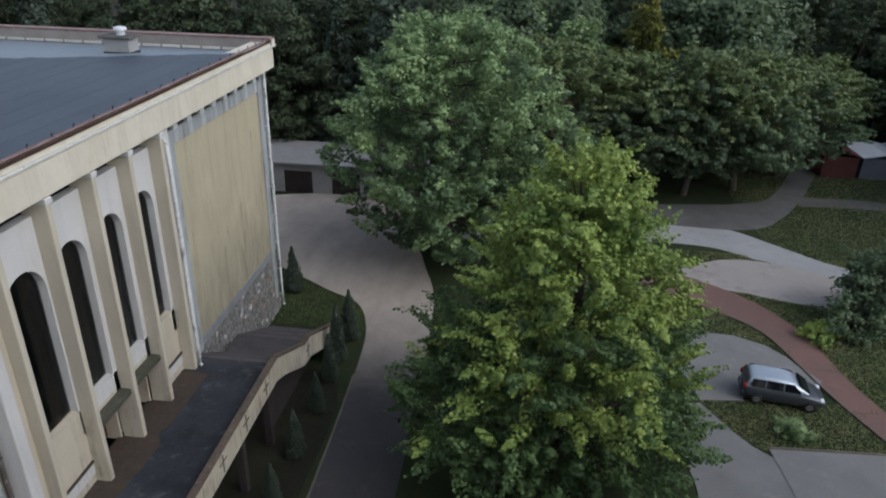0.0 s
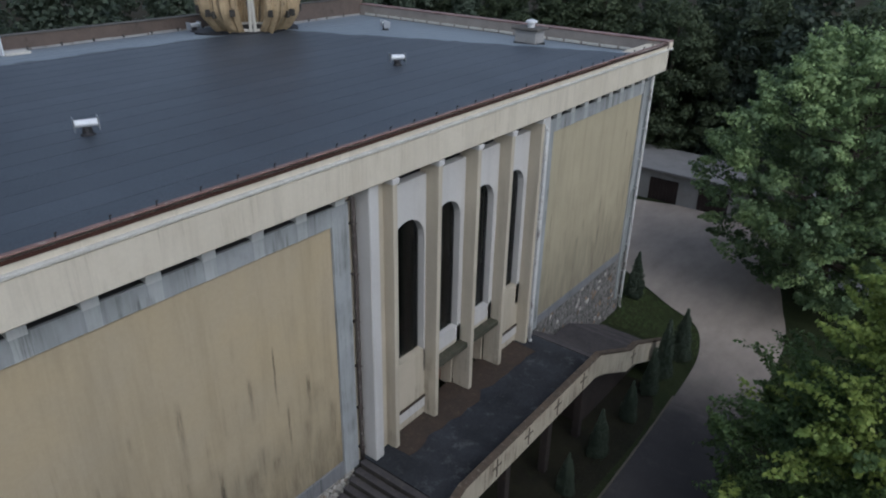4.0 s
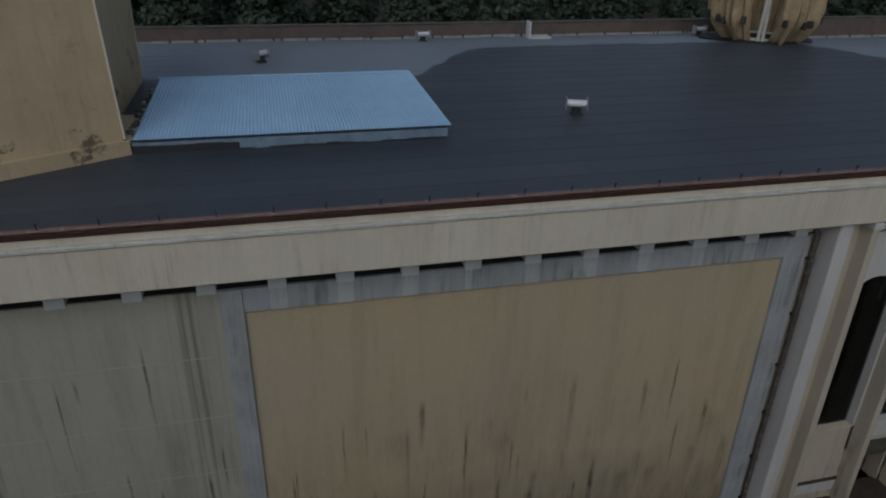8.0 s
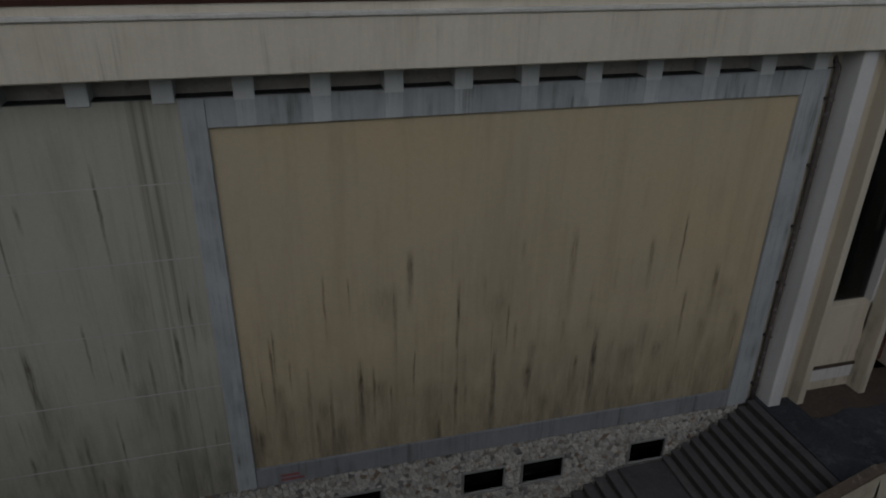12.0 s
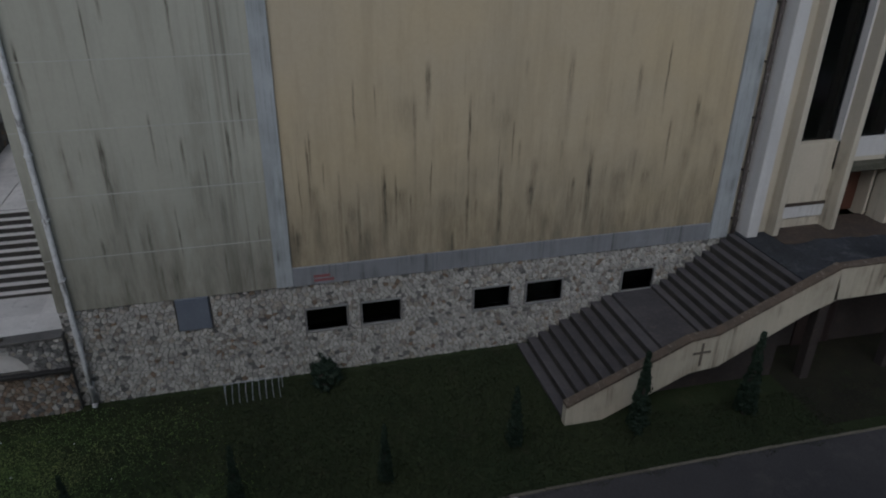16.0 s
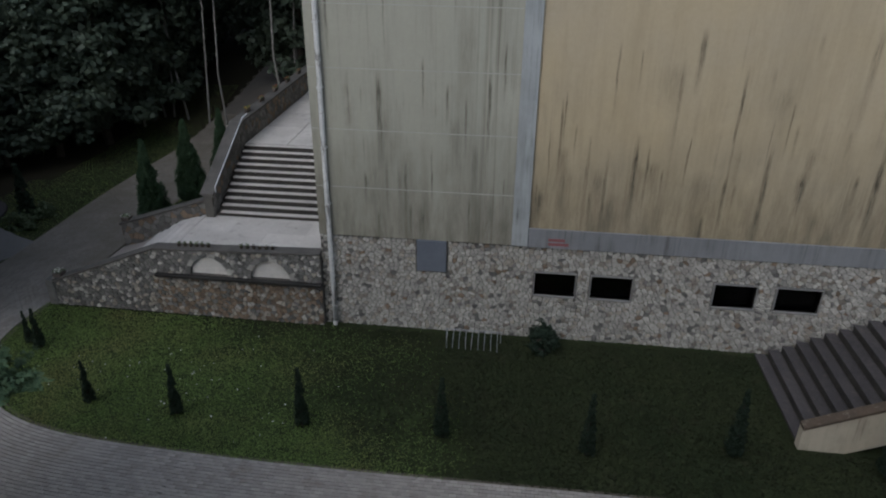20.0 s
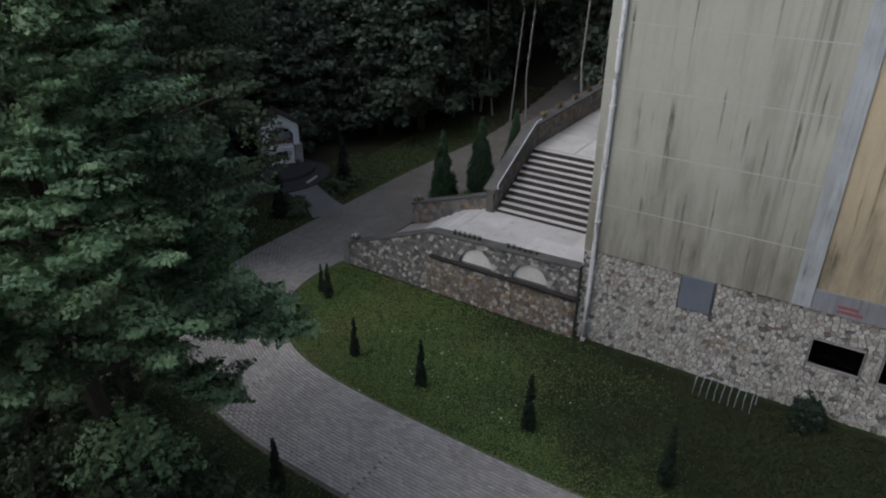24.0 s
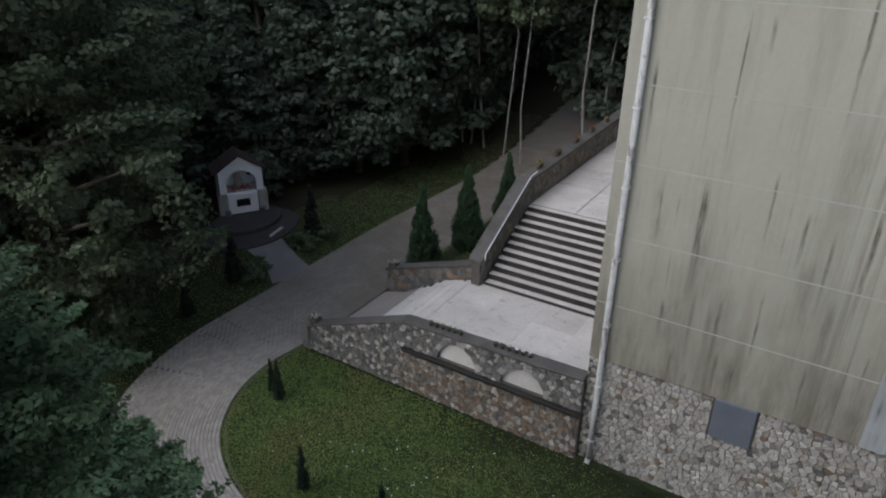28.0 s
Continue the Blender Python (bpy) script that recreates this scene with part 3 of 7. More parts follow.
def spline(points, step):
    """A smooth line through the points (any number of values each), in even small steps."""
    pts = [np.array(p, float) for p in points]
    pts = [2 * pts[0] - pts[1]] + pts + [2 * pts[-1] - pts[-2]]
    out = []
    for a, b, c, d in zip(pts, pts[1:], pts[2:], pts[3:]):
        n = max(2, int(np.linalg.norm((c - b)[:2]) / step))
        for k in range(n):
            t = k / n
            out.append(0.5 * (2 * b + (c - a) * t + (2 * a - 5 * b + 4 * c - d) * t * t + (3 * b - a - 3 * c + d) * t ** 3))
    out.append(pts[-2])
    return out


def smooth01(a, b, v):
    t = min(1.0, max(0.0, (v - a) / (b - a)))
    return t * t * (3 - 2 * t)


def ground_z(x, y):
    """The lie of the land: level in the south, falling to the north, rising far in the west."""
    z = -0.8 * smooth01(5, 37, y)
    z += 3.2 * smooth01(-30, -52, x)
    bed = smooth01(-17.9, -14.5, y) * (1 - smooth01(-13.4, -12.9, y)) * (1 - smooth01(-18.7, -18.3, x)) * smooth01(-40, -34, x)
    z += 0.9 * bed
    return z + 0.05 * noise.noise((x * 0.15, y * 0.15, 0)) * smooth01(3.5, 9, abs(x + 6))

# ---------------------------------------------------------------- ground and roads
xs = [-1500, -600, -250, -140, -100] + [-80 + i * 1.25 for i in range(113)] + [75, 100, 140, 250, 600, 1500]
ys = [-1500, -600, -250, -140, -90] + [-60 + i * 1.25 for i in range(129)] + [115, 140, 250, 600, 1500]
gv = [(x, y, ground_z(x, y)) for x in xs for y in ys]
ny = len(ys)
gf = [(i * ny + j, (i + 1) * ny + j, (i + 1) * ny + j + 1, i * ny + j + 1) for i in range(len(xs) - 1) for j in range(ny - 1)]
me = bpy.data.meshes.new("ground")
me.from_pydata(gv, [], gf)
me.materials.append(M_SOIL)
me.shade_smooth()
ground = tagged(new("ground", me), "grassy ground round the church, patchy and dark green", "ground", kind="structure")


def ribbon(name, points, material, lift, label, step=0.8, across=6, skirt=0.12):
    """A road laid on the land: points of x, y and width."""
    line = spline(points, step)
    bm = bmesh.new()
    rows = []
    for i, p in enumerate(line):
        q = line[min(i + 1, len(line) - 1)] - line[max(i - 1, 0)]
        n = np.array((-q[1], q[0])) / np.hypot(q[0], q[1])
        row = []
        for k in range(across + 1):
            s = (k / across - 0.5) * p[2]
            x, y = p[0] + n[0] * s, p[1] + n[1] * s
            row.append(bm.verts.new((x, y, ground_z(x, y) + lift)))
        lo = [bm.verts.new(v.co - Vector((0, 0, skirt + lift))) for v in (row[0], row[-1])]
        rows.append([lo[0]] + row + [lo[1]])
    for a, b in zip(rows, rows[1:]):
        for k in range(len(a) - 1):
            bm.faces.new((a[k], a[k + 1], b[k + 1], b[k]))
    at = (line[0][0], line[0][1], ground_z(line[0][0], line[0][1]))
    ob = solo(name, bm, material, at, label, "road", kind="structure")
    return ob, line


def kerbs(name, line, side, parent, w=0.10, h=0.09, length=1.0, lift=0.0):
    """A row of kerb stones along one side of a road."""
    pts, acc = [], 0.0
    edge = []
    for i, p in enumerate(line):
        q = line[min(i + 1, len(line) - 1)] - line[max(i - 1, 0)]
        n = np.array((-q[1], q[0])) / np.hypot(q[0], q[1])
        edge.append(p[:2] + n * side * (p[2] / 2 + w / 2))
    proto = B(-length / 2 + 0.006, length / 2 - 0.006, -w / 2, w / 2, -0.15, h, bevel=0.012)
    me = mesh_of(name, proto, M_KERB)
    last = edge[0]
    for e in edge[1:]:
        d = np.linalg.norm(e - last)
        while d >= length:
            nxt = last + (e - last) * (length / d)
            mid = (last + nxt) / 2
            ob = new(name, me)
            ob.parent = parent
            ob.matrix_basis = Matrix.Translation(Vector((mid[0], mid[1], ground_z(mid[0], mid[1]) + lift)) - ORIGIN[parent]) @ pose(0, 0, 0, 0, 0, math.degrees(math.atan2(e[1] - last[1], e[0] - last[0])) + random.uniform(-1, 1))
            last = nxt
            d = np.linalg.norm(e - last)


path_points = [(-6.0, 3.5, 3.2), (-6.0, 0.0, 3.2), (-6.0, -8.0, 3.2), (-6.35, -14.0, 3.3), (-7.6, -17.2, 3.4), (-9.7, -19.0, 3.4), (-12.2, -19.75, 3.5), (-16, -19.6, 3.8), (-25, -19.5, 3.8), (-34, -19.0, 3.8), (-48, -18.0, 3.8)]
paved_path, path_line = ribbon("paved_path", path_points, M_BEDDING, 0.015, "grey block-paved path curving round the church lawn", across=4)
kerbs("kerb_stone", path_line, -1, paved_path, h=0.012)
kerbs("kerb_stone", path_line, 1, paved_path, h=0.012)
# dark strip that paints in the shade on the ground round the terrace
ribbon("soil_bed", [(-10.6, 13.6, 4.9), (-10.6, 20, 4.9), (-10.6, 27.5, 4.9), (-10.9, 30.5, 3.0)], M_BED, 0.012, "ground coloured dark for the shade under and beside the terrace", across=4)
drive, drive_line = ribbon("asphalt_drive", [(-6.0, 3.4, 3.2), (-6.0, 12, 3.2), (-5.9, 22, 3.6), (-6.0, 27, 3.6), (-6.1, 31, 3.7)], M_DRIVE, 0.02, "worn asphalt drive along the church lawn, coloured dark as shaded")
yard, yard_line = ribbon("garage_yard", [(-6.05, 29.8, 3.6), (-6.4, 35.5, 3.9), (-7.4, 39.6, 5.4), (-9.8, 43, 8.5), (-14.0, 49, 13.0), (-16.5, 57, 15.0)], M_DRIVE, 0.026, "concrete yard before the garages, painted paler for the open sky")
kerbs("kerb_stone", drive_line, 1, drive, h=0.04)
road, road_line = ribbon("asphalt_road", [(-9, 50, 4), (2, 52, 3.6), (8.9, 52.9, 3.6), (15.5, 53.2, 4.4), (19.4, 50.8, 3.8), (22.6, 48.2, 3.3), (26, 46.6, 3.0), (40, 40, 3.2), (70, 25, 3.2)], M_ASPHALT, 0.022, "pale worn asphalt road bending past the trees", across=4)
side_road, side_line = ribbon("side_road", [(8.5, 57.0, 3.5), (13.5, 57.2, 4.8), (18.6, 57.6, 5.6), (21.4, 59.3, 4.2), (23.9, 61.6, 2.6), (27.2, 67.3, 2.3), (30.3, 75, 2.4), (33, 90, 2.4)], M_GRAVEL, 0.03, "rutted gravel side road leading to the sheds")
ribbon("grass_lane", [(25.5, 62.5, 2.5), (33, 62.5, 2.2), (45, 59, 2.2)], M_GRAVEL, 0.037, "narrow gravel lane beside the lawn")
apron, apron_line = ribbon("gravel_apron", [(10.5, 45.8, 2.5), (14, 45.8, 3.8), (17, 46.2, 5.6), (20.5, 45.3, 5.6), (23.5, 44.4, 4.4)], M_YARD, 0.044, "pale gravel apron beside the road")
red_path, red_line = ribbon("red_path", [(9.5, 45.2, 2.8), (12, 44.0, 3.2), (14.8, 41.8, 3.2), (16.8, 39.4, 2.4), (17.8, 36, 2.1), (18.3, 33.7, 1.9), (19.4, 30.2, 1.8), (21.5, 24.5, 1.8)], M_RED, 0.055, "weathered red clinker footpath")
parking, park_line = ribbon("parking_bay", [(10.0, 34.2, 6.6), (13.4, 34.6, 6.6), (15.6, 33.4, 4.4), (17.0, 32.6, 2.6)], M_FORE, 0.065, "grey paved parking bay with weeds in the joints")
forecourt, fore_line = ribbon("forecourt", [(9.6, 30.5, 1.8), (10.5, 27.0, 3.6), (12.2, 22.0, 7.0), (13, 10.0, 9.0)], M_FORE, 0.050, "grey asphalt forecourt lane")
plaza, plaza_line = ribbon("paved_plaza", [(13.2, 23.6, 7.6), (18, 23.9, 7.6), (30, 24.5, 7.6)], M_FORE, 0.075, "grey block-paved plaza with sand in its joints", across=8)
kerbs("kerb_stone", plaza_line, 1, plaza, h=0.15)
kerbs("kerb_stone", red_line[8:], -1, red_path, h=0.13)

# ---------------------------------------------------------------- church
church = thing("church_building", (-25, 14.5, 0), "large flat-roofed church of ochre render on a field-stone base", "church")
XW = -14.2          # outer face of the long wall
Y0, Y1 = -7.95, 37.1
XB = -36.3

# long east wall, in pieces round its openings
WIN_B = [(-1.10, 0.17), (0.65, 1.90), (4.36, 5.60), (6.20, 7.49), (9.75, 10.95)]
WZ0, WZ1 = 1.60, 2.40
base_wall = part("stone_base", B(XW - 0.4, XW - 0.06, Y0, 14.0, -1.6, WZ0), M_MORTAR, church, "field-stone base in pale uneven blocks with dark joints")
part("stone_base", B(XW - 0.4, XW - 0.06, Y0, 14.0, WZ1, 3.3), M_MORTAR, church)
edges = [Y0] + [v for w in WIN_B for v in w] + [14.0]
for a, b in zip(edges[0::2], edges[1::2]):
    part("window_pier", B(XW - 0.4, XW - 0.06, a, b, WZ0, WZ1), M_MORTAR, church)
bm = B(XW - 0.4, XW - 0.06, 24.3, Y1, -1.6, 3.3)
base_wall_n = part("stone_base", bm, M_MORTAR, church, "grey field-stone base in shade")

part("wall", B(XW - 0.4, XW, Y0, -1.9, 3.3, 13.75), M_CONC, church, "grey-green render with rain streaks and joints")
part("wall", B(XW - 0.4, XW - 0.05, -1.4, 13.05, 3.9, 13.13), M_PANEL, church, "ochre render panel with dark vertical rain streaks")
part("wall", B(XW - 0.4, XW - 0.05, 26.35, 36.1, 3.55, 13.13), M_PANEL_N, church, "pale ochre render panel")
part("wall", B(XB, XB + 0.4, Y0, Y1, -1.6, 15.3), M_PANEL_N, church)
part("wall", B(XB + 0.4, XW - 0.4, Y1 - 0.4, Y1, -1.6, 14.3), M_PANEL_N, church)
part("wall", B(XB + 0.4, XW - 0.4, Y0, Y0 + 0.4, -1.6, 14.3), M_CONC, church)

# shadow joints of the grey-green panels
for z in (4.93, 6.74, 8.52, 10.25, 12.0):
    part("panel_joint", B(XW - 0.02, XW + 0.006, Y0 + 0.02, -1.905, z - 0.013, z + 0.013), M_PALE_JOINT, church)

# grey strips that border the panels
def strip(y0, y1, z0, z1, out=0.035, material=M_STRIP):
    part("wall_strip", B(XW - 0.3, XW + out, y0, y1, z0, z1, bevel=0.012), material, church, "bluish-grey stained render strip")

strip(-1.9, -1.4, 3.3, 13.75, 0.05)
part("wall", B(XW - 0.4, XW, Y0, Y0 + 0.4, 13.75, 14.3), M_CONC, church)
strip(12.9, 13.6, 3.3, 13.75, 0.05)
strip(-1.4, 12.9, 3.27, 3.9, 0.02, M_STRIP_LOW)
strip(-1.4, 13.05, 13.13, 13.75, 0.03)
strip(25.8, 26.35, 3.0, 13.75, 0.05)
strip(36.1, 36.55, 0.2, 13.75, 0.05)
strip(26.35, 36.1, 13.13, 13.75, 0.03)
strip(26.35, 36.1, 3.1, 3.55, 0.0, M_STRIP_LOW)
part("wall", B(XW - 0.4, XW - 0.02, 36.55, Y1, 3.3, 14.3), M_STRIP, church)

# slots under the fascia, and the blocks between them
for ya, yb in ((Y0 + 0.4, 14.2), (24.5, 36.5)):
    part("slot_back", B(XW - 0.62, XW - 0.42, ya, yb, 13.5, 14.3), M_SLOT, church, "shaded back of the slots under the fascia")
    part("slot_floor", B(XW - 0.42, XW - 0.06, ya, yb, 13.74, 13.765), M_DARK, church, "near-black floor of the slots")
BLOCKS_S = [-3.91 + 1.545 * (k - 2) for k in range(14)]
BLOCKS_N = [26.5 + 1.3 * k for k in range(8)]
for span in (BLOCKS_S, BLOCKS_N):
    for y in span:
        block = part("fascia_block", B(XW - 0.5, XW + 0.04, y, y + 0.42, 13.68, 14.3, bevel=0.015), M_BLOCK, church)
        if y > -1.4:
            part("washed_patch", B(XW, XW + 0.036, y + 0.02, y + 0.40, 13.14, 13.69, bevel=0.003), M_STRIP_PALE, block, "strip washed paler below the block")

# fascia, ledge, gutter
XF = -13.45
part("fascia", B(XW - 0.45, XF, Y0 - 0.3, Y1 + 0.3, 14.3, 15.36, bevel=0.03), M_FASCIA, church, "cream rendered fascia band")
part("ledge", B(XW - 0.4, XF + 0.05, Y0 - 0.34, Y1 + 0.34, 15.36, 15.46, bevel=0.02), M_LEDGE, church, "pale weathered ledge")
part("fascia_top", B(XW - 0.4, XF - 0.06, Y0 - 0.3, Y1 + 0.3, 15.46, 15.62), M_FASCIA, church)
part("fascia", B(XB - 0.3, XF, Y1 - 0.2, Y1 + 0.3, 14.3, 15.78, bevel=0.03), M_FASCIA, church)
bm = bmesh.new()
prism(bm, [(XF - 0.14, 15.63), (XF - 0.03, 15.63), (XF + 0.0, 15.735), (XF - 0.02, 15.735), (XF - 0.05, 15.66), (XF - 0.11, 15.66)], "y", Y0 - 0.2, Y1 + 0.1)
gutter = part("gutter", bm, M_GUTTER, church, "brown sheet-metal gutter")
part("roof_flashing", B(XF - 0.26, XF - 0.12, Y0 - 0.2, Y1 + 0.1, 15.73, 15.78, bevel=0.01), M_GUTTER_LIP, church, "faded red metal flashing along the roof edge")
bm = bmesh.new()
tube(bm, [(0, 0, 0), (0, 0, 0.11)], 0.014, 5)
tube(bm, [(0, 0, 0.11), (0.05, 0, 0.14)], 0.022, 5)
clip_me = mesh_of("gutter_clip", bm, M_BLACK)
for k in range(40):
    ob = new("gutter_clip", clip_me)
    ob.parent = gutter
    ob.location = Vector((XF - 0.18, -7.2 + 1.11 * k + random.uniform(-0.05, 0.05), 15.77)) - ORIGIN[gutter]

# soffit behind the fascia
part("soffit", B(XB + 0.4, XW - 0.45, Y0 + 0.4, Y1 - 0.4, 14.9, 15.0), M_DARK, church)

# ---- roof: felt sheets on gentle falls
def roof_z(x, y):
    main = 15.74 + 0.010 * (-13.6 - x)
    fold = 33.0 + (x + 13.6) * (8.0 / 16.9)
    if y > fold:
        main -= (main - 15.1) * min(1.0, (y - fold) / max(1.0, 36.6 - fold))
    if x < -30.5:
        main -= 0.08 * (-30.5 - x)
    return max(main, 15.12)


roof = part("roof", B(XB + 0.3, XF - 0.2, Y0 + 0.2, Y1 - 0.25, 14.95, 15.06), M_DARK, church, "flat felt roof with lapped sheets")
for k in range(22):
    xa = -13.64 - k * 1.0
    xb = max(xa - 1.06, XB + 0.4)
    bm = bmesh.new()
    cols = []
    n = 60
    wob = random.uniform(0, 50)
    for j in range(n + 1):
        y = Y0 + 0.2 + (Y1 - 0.4 - Y0 - 0.2) * j / n
        e = 0.02 * noise.noise((wob, y * 0.35, 0))
        lap = 0.006
        cols.append([bm.verts.new((xa + e, y, roof_z(xa, y) + lap)), bm.verts.new((xa + e, y, roof_z(xa, y) - 0.004)), bm.verts.new((0.5 * (xa + xb), y, roof_z(0.5 * (xa + xb), y) + lap * 0.6 + 0.006 * noise.noise((wob, y, 3)))), bm.verts.new((xb, y, roof_z(xb, y) + 0.001))])
    for a, b in zip(cols, cols[1:]):
        bm.faces.new((a[1], b[1], b[0], a[0]))
        bm.faces.new((a[0], b[0], b[2], a[2]))
        bm.faces.new((a[2], b[2], b[3], a[3]))
    part("felt_sheet", bm, M_ROOF, roof)

# parapets on the three other sides
part("parapet", B(XB - 0.01, XB + 0.41, Y0, Y1, 15.0, 16.22, bevel=0.03), M_PARAPET, church, "brownish rendered roof parapet")
part("parapet", B(XB + 0.35, XF - 0.02, Y1 - 0.3, Y1 + 0.02, 15.0, 15.80, bevel=0.03), M_PARAPET_N, church, "brownish rendered roof parapet")
part("parapet", B(XB + 0.35, -26, Y0, Y0 + 0.3, 15.0, 16.0, bevel=0.03), M_PARAPET, church)
part("coping", B(XB - 0.04, XB + 0.45, Y0, Y1, 16.22, 16.27, bevel=0.01), M_COPING, church)
part("coping", B(XB + 0.40, XF, Y1 - 0.34, Y1 + 0.33, 15.80, 15.85, bevel=0.01), M_GUTTER_LIP, church)
for k in range(18):
    x = -15.2 - k * 1.13
    part("flashing_piece", B(x - 0.98, x, Y1 - 0.36, Y1 - 0.305, roof_z(x, 36.5) + 0.03, roof_z(x, 36.5) + 0.17, bevel=0.008), M_LEDGE, church)
for k in range(27):
    y = -6.5 + k * 1.6
    z = roof_z(XB + 0.45, y)
    part("flashing_clip", B(XB + 0.41, XB + 0.47, y, y + 0.08, z - 0.05, z + 0.17), M_BLACK, church)
for k in range(22):
    y = Y0 + 0.2 + k * (Y1 - Y0 - 0.6) / 22
    z = roof_z(XB + 0.45, y + 1.0)
    part("flashing_piece", B(XB + 0.412, XB + 0.44, y + random.uniform(0, 0.12), y + (Y1 - Y0 - 0.6) / 22 - random.uniform(0.0, 0.10), z - 0.08, z + 0.07 + random.uniform(0, 0.05)), M_ROOF_EDGE, church)


# ---- central bay: fins, arched windows, doors
FIN = [15.02, 17.35, 19.67, 21.92, 24.18]
XBAY = -14.02
for y in FIN:
    bm = bmesh.new()
    prism(bm, [(XBAY - 0.3, 3.35), (XF - 0.02, 3.5), (XF - 0.02, 14.3), (XBAY - 0.3, 14.3)], "y", y - 0.11, y + 0.11)
    bmesh.ops.bevel(bm, geom=list(bm.edges), offset=0.02, segments=1, affect="EDGES")
    fin = part("fin", bm, M_CREAM, church, "tall cream concrete fin")
    part("fin_head", B(XBAY - 0.1, XF + 0.03, y - 0.16, y + 0.16, 14.10, 14.285, bevel=0.015), M_WHITE, fin)
for i, (a, b) in enumerate(zip(FIN, FIN[1:])):
    a, b = a + 0.11, b - 0.11
    wl, wr = a + 0.22, b - (0.08 if i == 0 else 0.24)
    c, r = 0.5 * (wl + wr), 0.5 * (wr - wl)
    sill, spring = 6.6, 12.28 - r
    bm = bmesh.new()
    box(bm, XBAY - 0.35, XBAY, a, wl, 5.6, spring)
    box(bm, XBAY - 0.35, XBAY, wr, b, 5.6, spring)
    arc = [(c + r * math.cos(u), spring + r * math.sin(u)) for u in [math.pi * k / 12 for k in range(13)]]
    for k in range(12):
        (y1_, z1_), (y2_, z2_) = arc[k], arc[k + 1]
        prism(bm, [(y1_, z1_), (y2_, z2_), (y2_, 13.72), (y1_, 13.72)], "x", XBAY - 0.35, XBAY)
    box(bm, XBAY - 0.35, XBAY, a, wl, spring, 13.72)
    box(bm, XBAY - 0.35, XBAY, wr, b, spring, 13.72)
    bmesh.ops.remove_doubles(bm, verts=bm.verts, dist=0.001)
    part("bay_wall", bm, M_WHITE, church, "white rendered wall round an arched window")
    # near-black back that paints in the shadow gap under the fascia
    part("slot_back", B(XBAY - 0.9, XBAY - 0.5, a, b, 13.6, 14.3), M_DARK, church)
    bm = bmesh.new()
    ring = [(c + (r - 0.005) * math.cos(u), spring + (r - 0.005) * math.sin(u)) for u in [math.pi * k / 12 for k in range(13)]]
    prism(bm, [(wr - 0.004, sill)] + ring + [(wl + 0.004, sill)], "x", XBAY - 0.30, XBAY - 0.28)
    window = part("window", bm, M_GLASS, church, "tall dark arched window")
    for y in (c - r / 3, c + r / 3):
        part("mullion", B(XBAY - 0.335, XBAY - 0.305, y - 0.02, y + 0.02, sill, spring + r * 0.88), M_FRAME, window)
    for z in (7.7, 8.9, 10.1, 11.2):
        part("glazing_bar", B(XBAY - 0.333, XBAY - 0.307, wl, wr, z - 0.018, z + 0.018), M_FRAME, window)
    # black sheet added in place of the unlit room
    part("window_curtain", B(XBAY - 0.75, XBAY - 0.7, a, b, 5.6, 13.6), M_DARK, window, "black sheet standing in for the unlit interior")
    if i in (0, 3):
        part("bay_wall", B(XBAY - 0.35, XBAY, a, b, 4.42, 6.6), M_CREAM, church)
        part("bay_ledge", B(XBAY - 0.3, XBAY + 0.06, a, b, 4.32, 4.42), M_TERR_BROWN, church, "dark stained ledge")
        part("bay_wall", B(XBAY - 0.35, XBAY + 0.04, a, b, 3.86, 4.32, bevel=0.015), M_WHITE, church)
        part("bay_wall", B(XBAY - 0.35, XBAY - 0.02, a, b, 3.3, 3.86), M_CREAM, church)
    else:
        part("bay_wall", B(XBAY - 0.35, XBAY, a, b, 5.98, 6.6), M_WHITE, church)
        part("door_canopy", B(XBAY - 0.9, XF - 0.16, a, b, 5.58, 5.82, bevel=0.02), M_MOSS, church, "mossy dark concrete canopy over a doorway")
        part("bay_wall", B(XBAY - 0.35, XBAY, a, b, 5.78, 5.98), M_CREAM, church)
        door = part("door", B(XBAY - 0.95, XBAY - 0.88, a + 0.1, b - 0.1, 3.5, 5.6, bevel=0.01), M_DOOR, church, "brown wooden double door deep under its canopy")
        part("door_gap", B(XBAY - 0.885, XBAY - 0.87, 0.5 * (a + b) - 0.012, 0.5 * (a + b) + 0.012, 3.5, 5.6), M_BLACK, door)
        for s in (-0.12, 0.12):
            part("door_handle", B(XBAY - 0.87, XBAY - 0.83, 0.5 * (a + b) + s - 0.015, 0.5 * (a + b) + s + 0.015, 4.4, 4.7, bevel=0.005), M_GALV, door)
        part("door_jamb", B(XBAY - 1.0, XBAY - 0.35, a, a + 0.1, 3.4, 5.62), M_CREAM, church)
        part("door_jamb", B(XBAY - 1.0, XBAY - 0.35, b - 0.1, b, 3.4, 5.62), M_CREAM, church)

# pilasters and recesses on either side of the bay
for ya, yb, x in ((13.98, 14.42, -13.62), (24.62, 25.1, -13.66)):
    part("pilaster", B(XW - 0.4, x, ya, yb, 3.4, 14.3, bevel=0.03), M_WHITE, church, "white rendered pilaster")
part("pilaster", B(XW - 0.4, x - 0.25, 14.42, 14.92, 3.4, 14.3), M_CREAM, church)
part("pilaster", B(XW - 0.4, XW - 0.1, 13.6, 13.98, 3.3, 14.3), M_CREAM, church)
part("pilaster", B(XW - 0.4, x - 0.2, 24.28, 24.62, 3.4, 14.3), M_CREAM, church)
part("pilaster", B(XW - 0.4, XW - 0.12, 25.1, 25.8, 3.3, 14.3), M_CREAM, church)


